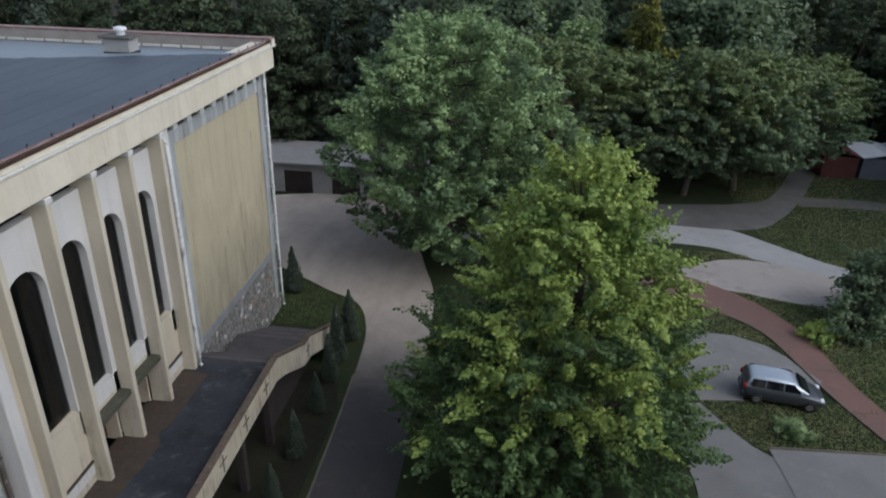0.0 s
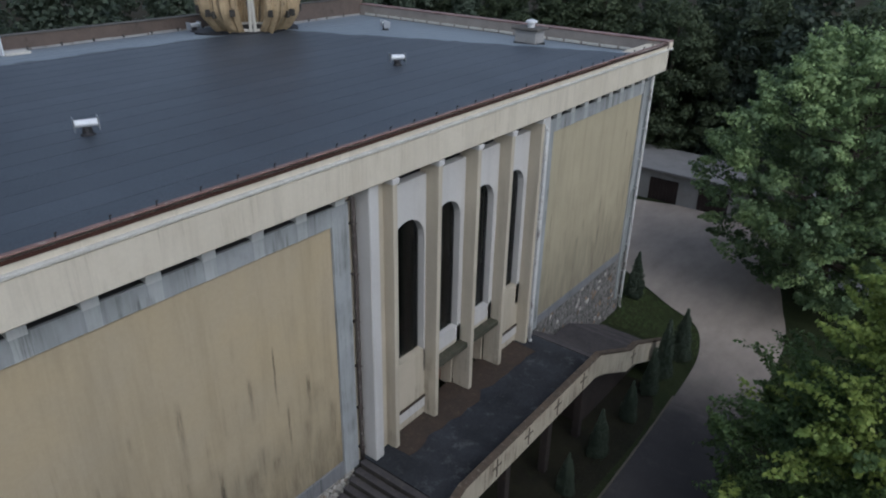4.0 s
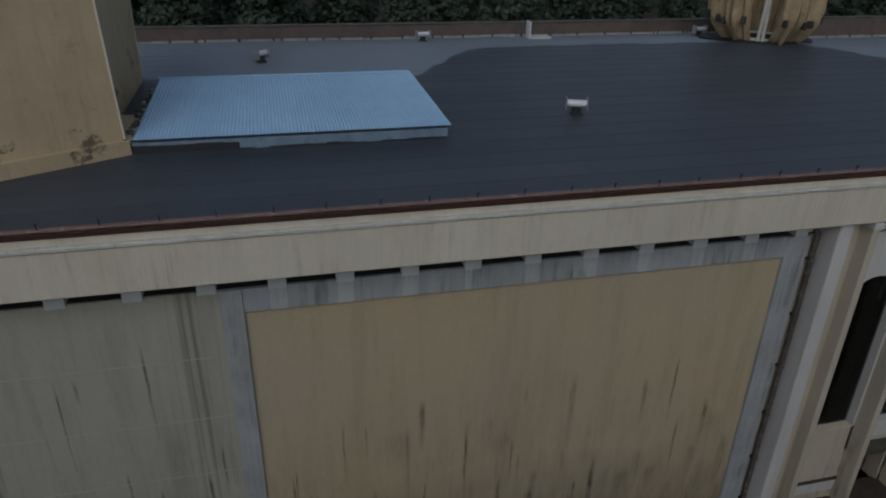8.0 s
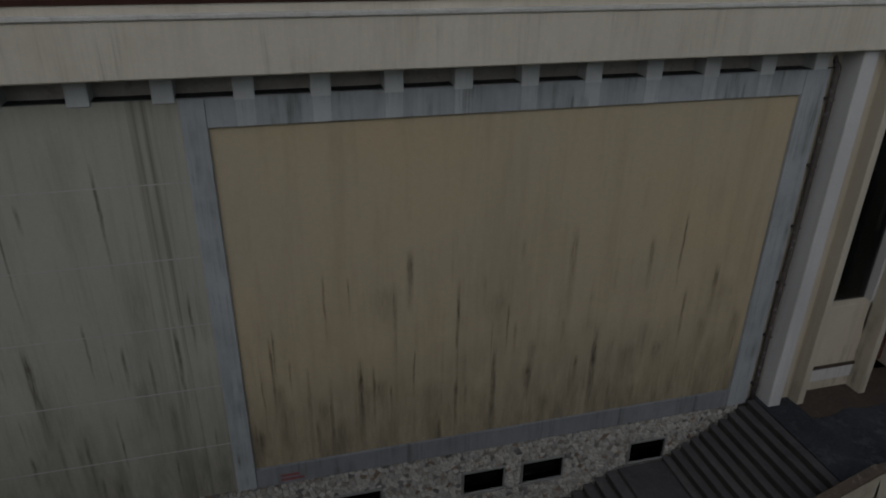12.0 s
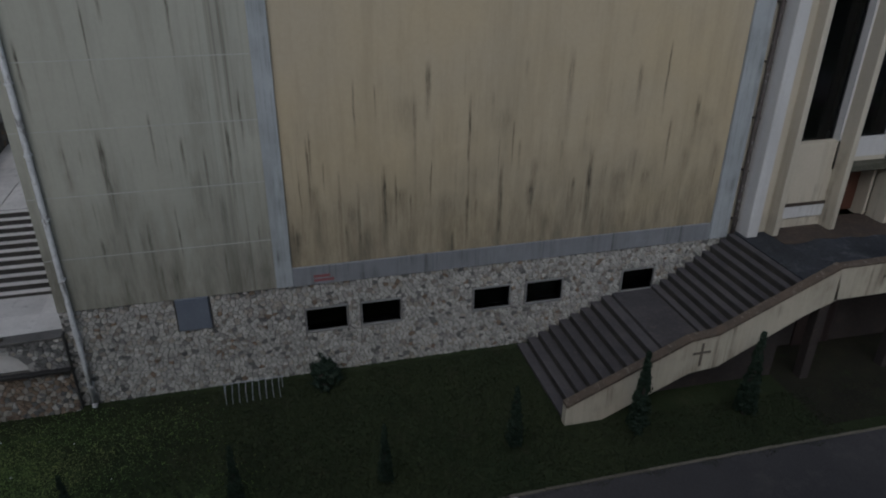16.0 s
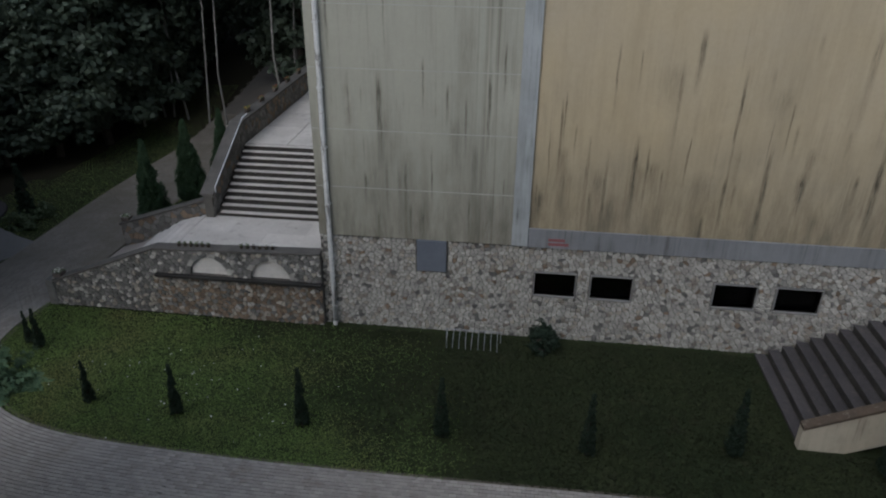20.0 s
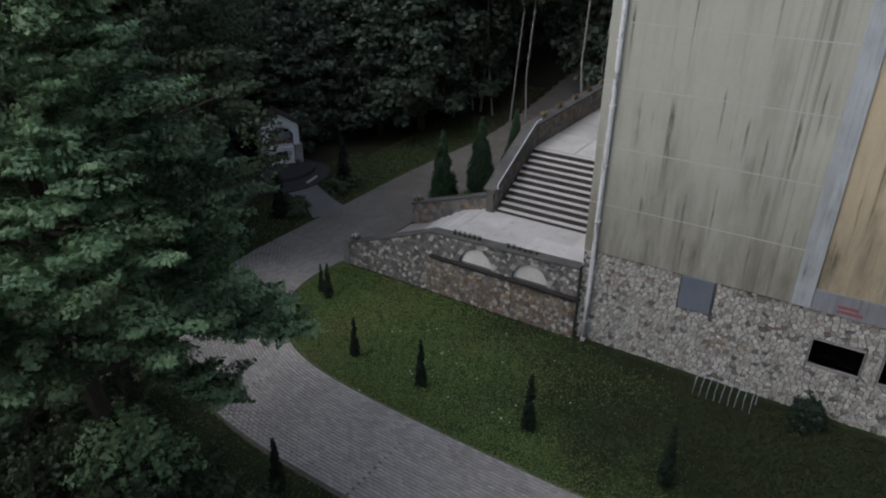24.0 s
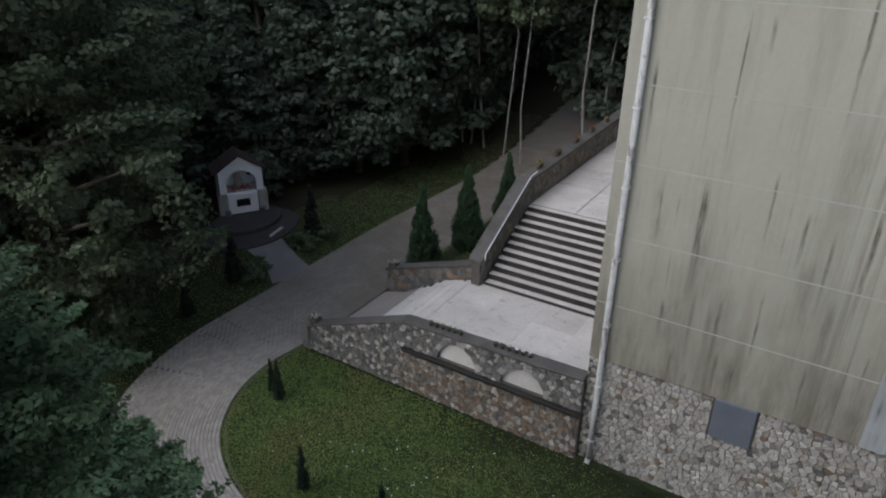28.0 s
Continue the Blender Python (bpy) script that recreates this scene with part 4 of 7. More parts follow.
def downpipe(y, x, z0, z1, material, label):
    bm = bmesh.new()
    tube(bm, [(x - 0.28, y, z1 + 0.32), (x - 0.22, y, z1 + 0.12), (x, y, z1 - 0.12)] + [(x, y + 0.012 * math.sin(7 * k), z1 - 0.12 + (z0 - z1 + 0.12) * k / 9) for k in range(1, 10)], 0.078, 8)
    pipe = part("downpipe", bm, material, church, label, smooth=True)
    z = z0 + 0.6
    while z < z1 - 0.4:
        part("pipe_bracket", B(x - 0.2, x + 0.08, y - 0.085, y + 0.085, z, z + 0.05, bevel=0.01), material, pipe)
        z += 1.8
    bm = bmesh.new()
    tube(bm, [(x, y, z0 + 1.0), (x, y, z0 + 0.0), (x + 0.1, y, z0 - 0.12)], 0.075, 8)
    part("pipe_shoe", bm, M_PIPE, pipe, "pale patched pipe foot")


downpipe(13.79, XW + 0.06, 3.35, 13.9, M_PIPE_DARK, "dark rusty downpipe in a recess")
downpipe(-7.58, XW + 0.12, 0.15, 14.2, M_PIPE, "pale weathered downpipe at the building corner")
downpipe(36.85, XW + 0.16, -0.4, 14.1, M_PIPE, "pale downpipe at the far building corner")
downpipe(24.45, XW + 0.75, 3.6, 13.9, M_PIPE, "pale downpipe beside the fin")

# steel plate in the stone, red lettering worn to bars
part("steel_plate", B(XW - 0.1, XW + 0.06, -4.83, -3.9, 2.22, 3.30, bevel=0.01), M_SLATE, church, "blue-grey steel plate let into the stone base")
for z, w in ((3.52, 0.5), (3.38, 0.62)):
    part("painted_mark", B(XW + 0.02, XW + 0.028, -0.78, -0.78 + w, z, z + 0.09), M_REDPAINT, church, "faded red painted marks")

# basement windows
for a, b in WIN_B:
    bm = bmesh.new()
    box(bm, XW - 0.32, XW - 0.30, a, b, WZ0, WZ1)
    window = part("window", bm, M_GLASS, church, "dark basement window in the stone base")
    fr = bmesh.new()
    for q in ((a - 0.03, b + 0.03, WZ0 - 0.05, WZ0), (a - 0.03, b + 0.03, WZ1, WZ1 + 0.03), (a - 0.03, a, WZ0, WZ1), (b, b + 0.03, WZ0, WZ1)):
        box(fr, XW - 0.3, XW + 0.02, *q)
    part("window_frame", fr, M_WINFRAME, window)

# ---- tower on the roof
tower = part("tower", B(-26.2, -20.4, Y0 + 0.3, -4.75, 15.2, 23.5, bevel=0.03), M_TOWER, church, "ochre rendered tower rising from the roof")
bm = bmesh.new()
prism(bm, [(-18.15, -4.05), (-16.15, -7.65), (-20.5, -7.65), (-20.5, -4.85)], "z", 15.3, 23.5)
for v in bm.verts:          # the faces lean inwards
    if v.co.z > 20:
        v.co.x -= 0.45
        v.co.y -= 0.35
part("tower_wall", bm, M_TOWER, tower, "ochre rendered tower face with patches and cracks")
bm = bmesh.new()
prism(bm, [(-18.05, -3.93), (-15.98, -7.7), (-20.6, -7.7), (-20.6, -4.05)], "z", 15.2, 16.15)
part("tower_plinth", bm, M_TOWER, tower, "rendered plinth with chipped patches")
for x, y, dx, dy in ((-18.15, -4.05, -0.45, -0.35), (-26.2, -4.74, 0.0, 0.0)):          # pale worn arrises
    bm = bmesh.new()
    tube(bm, [(x + dx * f + 0.012 * noise.noise((9 * f, x, 0.0)), y + dy * f, 16.1 + 7.4 * f) for f in [k / 14 for k in range(15)]], 0.028, 6)
    part("worn_edge", bm, M_FASCIA, tower, "pale worn plaster edge")
# blue corrugated lean-to roof on a low wall
part("felt_upstand", B(-23.95, -18.10, -3.97, 4.28, 15.55, 16.04), M_DARK, church, "dark bitumen upstand round the blue roof")
part("skylight_wall", B(-23.9, -18.2, -3.95, 4.25, 15.6, 16.15), M_STRIP, church, "grey rendered kerb under the blue roof")
for k in range(22):
    ya = -3.9 + k * 0.373
    part("flashing_piece", B(-18.22, -18.085 - 0.004 * (k % 2), ya, ya + 0.378, (15.99 if k < 7 else 15.82) + 0.05 * noise.noise((k * 0.37, 2.0, 0.5)) + random.uniform(-0.02, 0.02), 16.075, bevel=0.004), M_BLUE_KERB, church, "pale blue flashing with a ragged lower edge")
lean = part("blue_roof", B(-24.0, -18.15, -3.9, 4.3, 16.08, 16.13), M_DARK, church, "pale blue corrugated metal roof")
for k in range(8):
    ya, yb = -3.85 + k * 1.03, -3.85 + (k + 1) * 1.03 + 0.02
    bm = bmesh.new()
    prev = None
    n = 44
    for j in range(n + 1):
        y = ya + (yb - ya) * j / n
        w = 0.018 * math.sin(2 * math.pi * (y + 4) / 0.095)
        row = [bm.verts.new((x, y, 16.17 + (-18.02 - x) * 0.038 + w + 0.002 * (k % 2))) for x in (-18.02, -21.0, -24.1)]
        if prev:
            for q in range(2):
                bm.faces.new((prev[q], row[q], row[q + 1], prev[q + 1]))
        prev = row
    part("metal_sheet", bm, M_BLUE, lean)
part("ridge_flashing", B(-24.12, -23.98, -3.9, 4.33, 16.40, 16.43, bevel=0.006), M_BLUE, lean)
for k in range(34):
    x = -18.2 - k * 0.17 + random.uniform(-0.05, 0.05)
    bm = bmesh.new()
    bmesh.ops.create_icosphere(bm, subdivisions=1, radius=0.075)
    for v in bm.verts:
        v.co *= 1 + 0.5 * noise.noise(v.co * 9 + Vector((k, 0, 0)))
    turned(bm, Matrix.Translation((x, -4.02 + random.uniform(-0.07, 0.07), 16.12 + random.uniform(0, 0.10))) @ Matrix.Diagonal((random.uniform(0.8, 1.6), random.uniform(0.9, 1.5), random.uniform(0.5, 1.0), 1)))
    part("mortar_lump", bm, random.choice((M_COPING, M_COPING, M_MOSS, M_STRIP)), lean)

# ---- crown-like roof lantern of stone petals
lantern = thing("roof_lantern", (-31.7, 24.1, roof_z(-31.7, 24.1)), "crown of sandstone-coloured concrete petals on the roof", "roof lantern")
LX, LY, LZ = -31.7, 24.1, roof_z(-31.7, 24.1)
bm = bmesh.new()
prism(bm, [(LX + 1.9 * math.cos(u), LY + 1.9 * math.sin(u)) for u in [math.pi * k / 12 for k in range(24)]], "z", LZ - 0.25, LZ + 0.14)
part("ring_base", bm, M_DARK, lantern, "dark felt-covered ring")
bm = bmesh.new()
prism(bm, [(LX + (2.7 + 0.25 * math.sin(5 * u)) * math.cos(u), LY + (2.7 + 0.25 * math.sin(5 * u)) * math.sin(u)) for u in [math.pi * k / 18 for k in range(36)]], "z", LZ - 0.3, LZ + 0.035)
part("felt_skirt", bm, M_DARK, lantern, "dark bitumen patch round the crown")
for k in range(11):
    if k in (0,):
        continue
    u = 2 * math.pi * k / 11 - 0.62
    for side in (-1, 1):
        bm = bmesh.new()
        grid = {}
        for face_ in (0, 1):
            for a in range(15):
                z = 4.2 * (a / 14) ** 1.25
                r = np.interp(z, (0, 0.10, 0.66, 0.95, 2.2, 4.2), (1.5, 1.66, 2.08, 2.20, 2.24, 2.12))
                for c in range(5):
                    f = c / 4
                    n = noise.noise((0.9 * z + 7.3 * k, 2.2 * f + 3.1 * side, 0.4))
                    low_ = 0.42 * noise.noise((6.0 * f + k, 2.0 * side, 9.1)) * max(0.0, 1 - z)
                    y = side * (0.03 + f * (0.10 + 0.185 * r * (0.8 + 0.2 * math.sin(1.1 * z))) + (0.07 * noise.noise((2.6 * z, k, side)) if c in (0, 4) else 0))
                    ridge = 0.12 * (1 - f) - 0.16 * f + 0.06 * math.sin(3 * math.pi * f) + 0.13 * n
                    grid[face_, a, c] = bm.verts.new((r + ridge - (0.17 if face_ else 0), y, z + low_))
        for a in range(14):
            for c in range(4):
                bm.faces.new([grid[0, a + p, c + q] for p, q in ((0, 0), (0, 1), (1, 1), (1, 0))])
                bm.faces.new([grid[1, a + p, c + q] for p, q in ((0, 0), (1, 0), (1, 1), (0, 1))])
            for c in (0, 4):
                bm.faces.new((grid[0, a, c], grid[0, a + 1, c], grid[1, a + 1, c], grid[1, a, c]))
        for a in (0, 14):
            for c in range(4):
                bm.faces.new((grid[0, a, c], grid[0, a, c + 1], grid[1, a, c + 1], grid[1, a, c]))
        bmesh.ops.recalc_face_normals(bm, faces=bm.faces)
        turned(bm, Matrix.Translation((LX, LY, LZ + 0.1)) @ pose(0, 0, 0, 0, 0, math.degrees(u)) @ Matrix.Scale(1.16, 4))
        petal = part("petal", bm, M_CROWN, lantern, "weathered concrete petal with a notch")
        rise = 0.72 + 0.16 * noise.noise((k, side, 2.7))
        bm = B(2.0, 2.30, side * 0.44 - 0.05, side * 0.44 + 0.05, rise, rise + 0.30, bevel=0.02)
        turned(bm, Matrix.Translation((LX, LY, LZ + 0.1)) @ pose(0, 0, 0, 0, 0, math.degrees(u)) @ Matrix.Scale(1.16, 4))
        part("notch", bm, M_RISER, petal)
for u, lean_ in ((-0.68, 0.08), (-0.52, -0.05), (2.5, 0.0)):
    bm = bmesh.new()
    tube(bm, [(LX + 1.45 * math.cos(u), LY + 1.45 * math.sin(u), LZ + 0.05), (LX + 1.5 * math.cos(u + lean_), LY + 1.5 * math.sin(u + lean_), LZ + 4.0)], 0.09, 7)
    part("post", bm, M_LEDGE, lantern, "pale slender post")
bm = bmesh.new()
tube(bm, [(LX + 1.32 * math.cos(2 * math.pi * k / 20), LY + 1.32 * math.sin(2 * math.pi * k / 20), LZ + 0.17) for k in range(21)], 0.10, 6)
part("pale_ring", bm, M_LEDGE, lantern)


def roof_vent(at, turn, size=1.0):
    z = roof_z(at[0], at[1]) + 0.012
    v = thing("roof_vent", (at[0], at[1], z), "galvanised H-shaped vent cowl on a dark foot", "vent", "vents on the roof")
    m = Matrix.Translation((at[0], at[1], z)) @ pose(0, 0, 0, 0, 0, turn) @ Matrix.Scale(size, 4)
    bm = bmesh.new()
    tube(bm, [(0, 0, 0), (0, 0, 0.05), (0, 0, 0.20)], [0.2, 0.13, 0.12], 10)
    part("foot", turned(bm, m), M_DARK, v, "dark bitumen-covered foot")
    bm = bmesh.new()
    tube(bm, [(0, -0.27, 0.30), (0, 0.27, 0.30)], 0.10, 12)
    part("crosspipe", turned(bm, m), M_GALV, v)
    for s in (-0.29, 0.29):
        part("baffle", turned(B(-0.18, 0.18, s - 0.012, s + 0.012, 0.12, 0.46, bevel=0.008), m), M_GALV_D, v)


for at, turn in (((-19.8, 8.9), -20), ((-19.9, 22.5), -30), ((-27.9, 30.6), 60), ((-34.4, 7.1), 5), ((-28.9, -0.65), 50), ((-34.4, 22.4), 0), ((-19.4, 36.0), 20)):
    if at[1] < 35:
        roof_vent(at, turn, 1.12)
chimney = thing("chimney_block", (-19.5, 32.6, roof_z(-19.5, 32.6)), "squat concrete chimney with a white mushroom cap", "chimney")
cz = roof_z(-19.5, 32.6)
part("body", B(-20.15, -18.85, 32.2, 33.1, cz - 0.1, cz + 0.72, bevel=0.03), M_GARAGE, chimney)
part("bitumen_foot", B(-20.19, -18.81, 32.16, 33.14, cz - 0.1, cz + 0.1, bevel=0.02), M_DARK, chimney, "dark bitumen upstand")
part("slab", B(-20.3, -18.7, 32.05, 33.25, cz + 0.72, cz + 0.86, bevel=0.03), M_COPING, chimney, "dark weathered cover slab")
bm = bmesh.new()
tube(bm, [(-19.4, 32.6, cz + 0.86), (-19.4, 32.6, cz + 1.1), (-19.4, 32.6, cz + 1.1), (-19.4, 32.6, cz + 1.2), (-19.4, 32.6, cz + 1.26)], [0.2, 0.2, 0.32, 0.3, 0.1], 12)
part("cap", bm, M_SHEDROOF, chimney, "white mushroom cap")
hatch = thing("roof_hatch", (-34.5, 13.0, roof_z(-34.5, 13.0)), "low pale hatch with an upright lid on the roof", "hatch")
hz = roof_z(-34.5, 13.0)
part("frame", B(-34.9, -34.2, 12.7, 13.8, hz - 0.05, hz + 0.12, bevel=0.02), M_LEDGE, hatch)
part("lid", B(-34.85, -34.3, 12.62, 12.70, hz + 0.02, hz + 0.85, bevel=0.02), M_GALV, hatch)

# ---------------------------------------------------------------- terrace and its outer stairs
terrace = thing("entrance_terrace", (-12, 19, 0), "raised dark terrace with outer stairs and a cream parapet", "terrace")
XO = -9.85                      # outer face of the parapet
XI = XO - 0.24
part("deck", B(XW - 0.3, XI, 13.85, 25.0, 3.12, 3.48), M_TERRACE, terrace, "dark felt-covered deck")
edge = [(-12.85 + 0.45 * noise.noise((0.9 * k * 0.4, 3.0, 0.0)) + 0.12 * noise.noise((k * 1.7, 5.0, 0.0)), 14.95 + 0.33 * k) for k in range(28)]
part("deck_edge", prism(bmesh.new(), [(XW - 0.3, 14.9)] + edge + [(XW - 0.3, 24.0)], "z", 3.478, 3.488), M_TERR_BROWN, terrace, "brown bare strip along the doors")
part("parapet", B(XI, XO, 14.35, 24.5, 3.1, 4.2, bevel=0.02), M_BEAM, terrace, "cream rendered parapet along the terrace")
part("parapet_top", B(XI - 0.03, XO + 0.035, 14.33, 24.52, 4.2, 4.28, bevel=0.02), M_BEAMTOP, terrace, "stained brown parapet top")


def cross_mark(y, z, far=False):
    y = 2 * MID - y if far else y
    bm = bmesh.new()
    box(bm, XO + 0.001, XO + 0.016, y - 0.04, y + 0.04, z - 0.42, z + 0.40)
    box(bm, XO + 0.002, XO + 0.017, y - 0.30, y + 0.30, z + 0.02, z + 0.10)
    part("cross_mark", bm, M_CROSS, terrace, "dark cross on the parapet")


RISE = 3.56 / 19
MID = 19.42                     # the stairs at the two ends mirror one another about this line
for y in (16.3, 18.5, 20.75, 23.0):
    cross_mark(y, 3.68)
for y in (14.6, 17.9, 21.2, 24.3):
    part("column", B(-10.62, -10.28, y - 0.17, y + 0.17, -1.2, 3.12, bevel=0.02), M_UNDER, terrace, "column under the terrace, coloured dark for the shade")
part("under_wall", B(-12.4, -12.1, 13.4, 25.7, -1.2, 3.12), M_UNDER, terrace, "brown cellar wall under the terrace, darkened for the shade")
for y in (15.5, 19.8):
    part("cellar_door", B(-12.1, -12.04, y, y + 1.6, -0.7, 1.5, bevel=0.01), M_GATE, terrace, "brown cellar door")


def span(y0, y1, far):
    return (2 * MID - y1, 2 * MID - y0) if far else (y0, y1)


def flight(y0, z0, n, tread, far):
    for k in range(n):
        y, z = y0 + k * tread, z0 + (k + 1) * RISE
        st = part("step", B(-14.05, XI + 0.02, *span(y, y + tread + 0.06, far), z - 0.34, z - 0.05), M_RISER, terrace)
        part("tread", B(-14.06, XI + 0.005, *span(y - 0.02, y + tread - 0.06, far), z - 0.05, z, bevel=0.012), M_DKSTEP, st)


def stair_side(x0, x1, cap, far):
    """The parapet beside the stairs, or its cap: it climbs, is level by the landing, and climbs again."""
    top = [(4.4, 0.0) if far else (5.9, 0.68), (9.7, 2.40), (10.58, 2.48), (14.36, 4.24)]
    low = [(14.5, 3.1), (13.5, 2.72), (10.75, 1.30), (9.78, 1.20), (7.0, -0.05), (6.6, -0.35), (4.4, -1.2) if far else (5.9, -0.35)]
    line = [(y, z + 0.06) for y, z in top] + [(y, z - 0.03) for y, z in top[::-1]] if cap else top + low
    return prism(bmesh.new(), [(2 * MID - y, z) if far else (y, z) for y, z in line], "x", x0, x1)


for far in (False, True):
    if far:
        flight(4.45, -0.08 - 4 * RISE, 4, 0.375, far)
    flight(5.95, -0.08, 9, 0.375, far)
    part("landing", B(-14.05, XI, *span(9.33, 10.90, far), 9 * RISE - 0.3, 9 * RISE - 0.02, bevel=0.01), M_DKSTEP, terrace)
    flight(10.85, -0.08 + 9 * RISE, 10, 0.30, far)
    part("stair_parapet", stair_side(XI, XO, False, far), M_BEAM, terrace, "cream stepped parapet along the stairs")
    part("parapet_top", stair_side(XI - 0.03, XO + 0.03, True, far), M_BEAMTOP, terrace)
    cross_mark(10.1, 1.85, far)
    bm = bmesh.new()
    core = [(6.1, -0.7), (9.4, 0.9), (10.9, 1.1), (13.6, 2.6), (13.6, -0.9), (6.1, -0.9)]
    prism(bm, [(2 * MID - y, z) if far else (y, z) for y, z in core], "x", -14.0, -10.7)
    part("stair_core", bm, M_UNDER, terrace, "masonry under the stairs, coloured dark for the shade")

# ---------------------------------------------------------------- south stairs, ramp and stone walls
south = thing("south_stairs", (-18.5, -11, 0), "broad pale concrete stairs and landings beside the church", "stairs")
part("lower_landing", B(-18.45, -14.32, -13.75, Y0, 1.35, 1.725), M_MORTAR, south, "bed of the landing")
part("landing_edge", B(-14.33, -14.17, -13.7, Y0, 1.45, 1.748), M_STEP, south, "pale edge of the landing behind the arched holes")
for i in range(3):
    for j in range(4):
        part("slab", B(-18.45 + i * 1.377 + 0.001, -18.45 + (i + 1) * 1.377 - 0.001, -13.75 + j * 1.45 + 0.001, -13.75 + (j + 1) * 1.45 - 0.001, 1.6, 1.75 + random.uniform(-0.002, 0.002), bevel=0.003), M_STEP, south)
part("landing_fill", B(-18.4, -14.35, -13.7, Y0 + 0.02, -0.4, 1.36), M_MORTAR, south)
NS = 11
r_, t_ = 1.8 / NS, 0.325
for k in range(NS):
    x = -18.35 - k * t_
    z = 1.75 + (k + 1) * r_
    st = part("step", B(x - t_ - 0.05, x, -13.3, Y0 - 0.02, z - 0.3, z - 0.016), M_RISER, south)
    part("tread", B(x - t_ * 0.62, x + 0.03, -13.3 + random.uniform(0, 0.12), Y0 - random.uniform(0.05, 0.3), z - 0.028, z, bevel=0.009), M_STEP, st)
xt = -18.35 - NS * t_
for i in range(6):
    for j in range(3):
        part("slab", B(xt - (i + 1) * 2.4 + 0.02, xt - i * 2.4 + (0.05 if i == 0 else 0), -13.3 + j * 1.78 + 0.012, -13.3 + (j + 1) * 1.78 - 0.012, 3.40, 3.55 + random.uniform(-0.006, 0.006), bevel=0.012), M_STEP, south)
part("upper_fill", B(xt - 14.4, xt + 0.02, -13.28, Y0 - 0.02, -0.4, 3.42), M_MORTAR, south)
# ramp from the path up to the landing
bm = bmesh.new()
prism(bm, [(-17.6, -0.3), (-17.6, 0.04), (-16.6, 0.35), (-14.9, 1.36), (-13.7, 1.74), (-13.7, -0.3)], "x", -18.45, -14.32)
part("ramp", bm, M_YARD, south, "sloping ramp of worn concrete")
bm = bmesh.new()
prism(bm, [(-14.95, 1.335), (-14.93, 1.38), (-13.72, 1.765), (-13.72, 1.70)], "x", -18.4, -14.4)
part("slab", bm, M_STEP, south, "pale worn slab at the top of the ramp")

for k in range(6):
    y = -15.75 + 0.34 * k
    z = 0.885 + 0.59 * 0.34 * k if y < -14.95 else 1.385 + (y + 14.9) * 0.317
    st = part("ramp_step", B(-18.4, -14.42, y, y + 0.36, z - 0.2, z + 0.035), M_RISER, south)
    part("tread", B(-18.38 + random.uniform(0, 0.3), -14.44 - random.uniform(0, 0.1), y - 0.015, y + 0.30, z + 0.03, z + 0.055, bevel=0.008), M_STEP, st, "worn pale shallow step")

# ---- stone walls of the south stairs
def profile_wall(parent, name, outline, axis, lo, hi, material, label=""):
    bm = bmesh.new()
    prism(bm, outline, axis, lo, hi)
    return part(name, bm, material, parent, label)


ARCH = ((-11.76, 0.64), (-9.66, 0.66))          # middle and half width of the two arched holes
SILL, ARCH_H = 1.60, 0.66


def wall_top(y):
    if y < -13.6:
        return 0.90 + (y + 17.5) / 3.9 * 1.52
    return 2.42 + (y + 13.6) / 5.65 * 0.18


arch_wall = thing("arched_stone_wall", (-14.15, -12.7, 0), "field-stone retaining wall with two arched holes and a dark rail", "stone wall")
bm = bmesh.new()
cuts = [-17.5, -15.5, -13.6]
for c, w in ARCH:
    cuts += [c + w * math.cos(math.pi * (1 - k / 10)) for k in range(11)]
cuts = sorted(cuts + [Y0 + 0.01])
for a, b in zip(cuts, cuts[1:]):
    m_ = 0.5 * (a + b)
    hole = [(c, w) for c, w in ARCH if abs(m_ - c) < w]
    if hole:
        c, w = hole[0]
        za, zb = (SILL + ARCH_H * math.sqrt(max(0, 1 - ((v - c) / w) ** 2)) for v in (a, b))
        prism(bm, [(a, -0.4), (b, -0.4), (b, SILL), (a, SILL)], "x", -14.15, -14.04)
        prism(bm, [(a, za), (b, zb), (b, wall_top(b)), (a, wall_top(a))], "x", -14.15, -14.04)
    else:
        prism(bm, [(a, -0.4), (b, -0.4), (b, wall_top(b)), (a, wall_top(a))], "x", -14.31, -14.04)
for c, w in ARCH:
    niche = [(c + w * math.cos(math.pi * k / 10), SILL + ARCH_H * math.sin(math.pi * k / 10)) for k in range(11)]
    part("niche_back", prism(bmesh.new(), niche, "x", -14.165, -14.115), M_STEP, arch_wall, "pale plastered back of the arched niche")
arch_core = part("wall_core", bm, M_MORTAR, arch_wall, "grey mortar between the stones")
for a, b in ((-17.55, -13.6), (-13.6, Y0 + 0.01)):
    za, zb = wall_top(a), wall_top(b)
    bm = bmesh.new()
    prism(bm, [(a, za), (b, zb), (b, zb + 0.08), (a, za + 0.08)], "x", -14.40, -13.96)
    bmesh.ops.bevel(bm, geom=list(bm.edges), offset=0.015, segments=1, affect="EDGES")
    part("coping", bm, M_COPING, arch_wall, "dark weathered coping")
part("rail", B(-14.03, -13.86, -13.62, Y0 + 0.02, 1.47, 1.58, bevel=0.01), M_BLACK, arch_wall, "black horizontal bar")
part("end_pier", B(-14.42, -13.95, -17.75, -17.45, -0.4, 0.98, bevel=0.02), M_STONE_G, arch_wall)

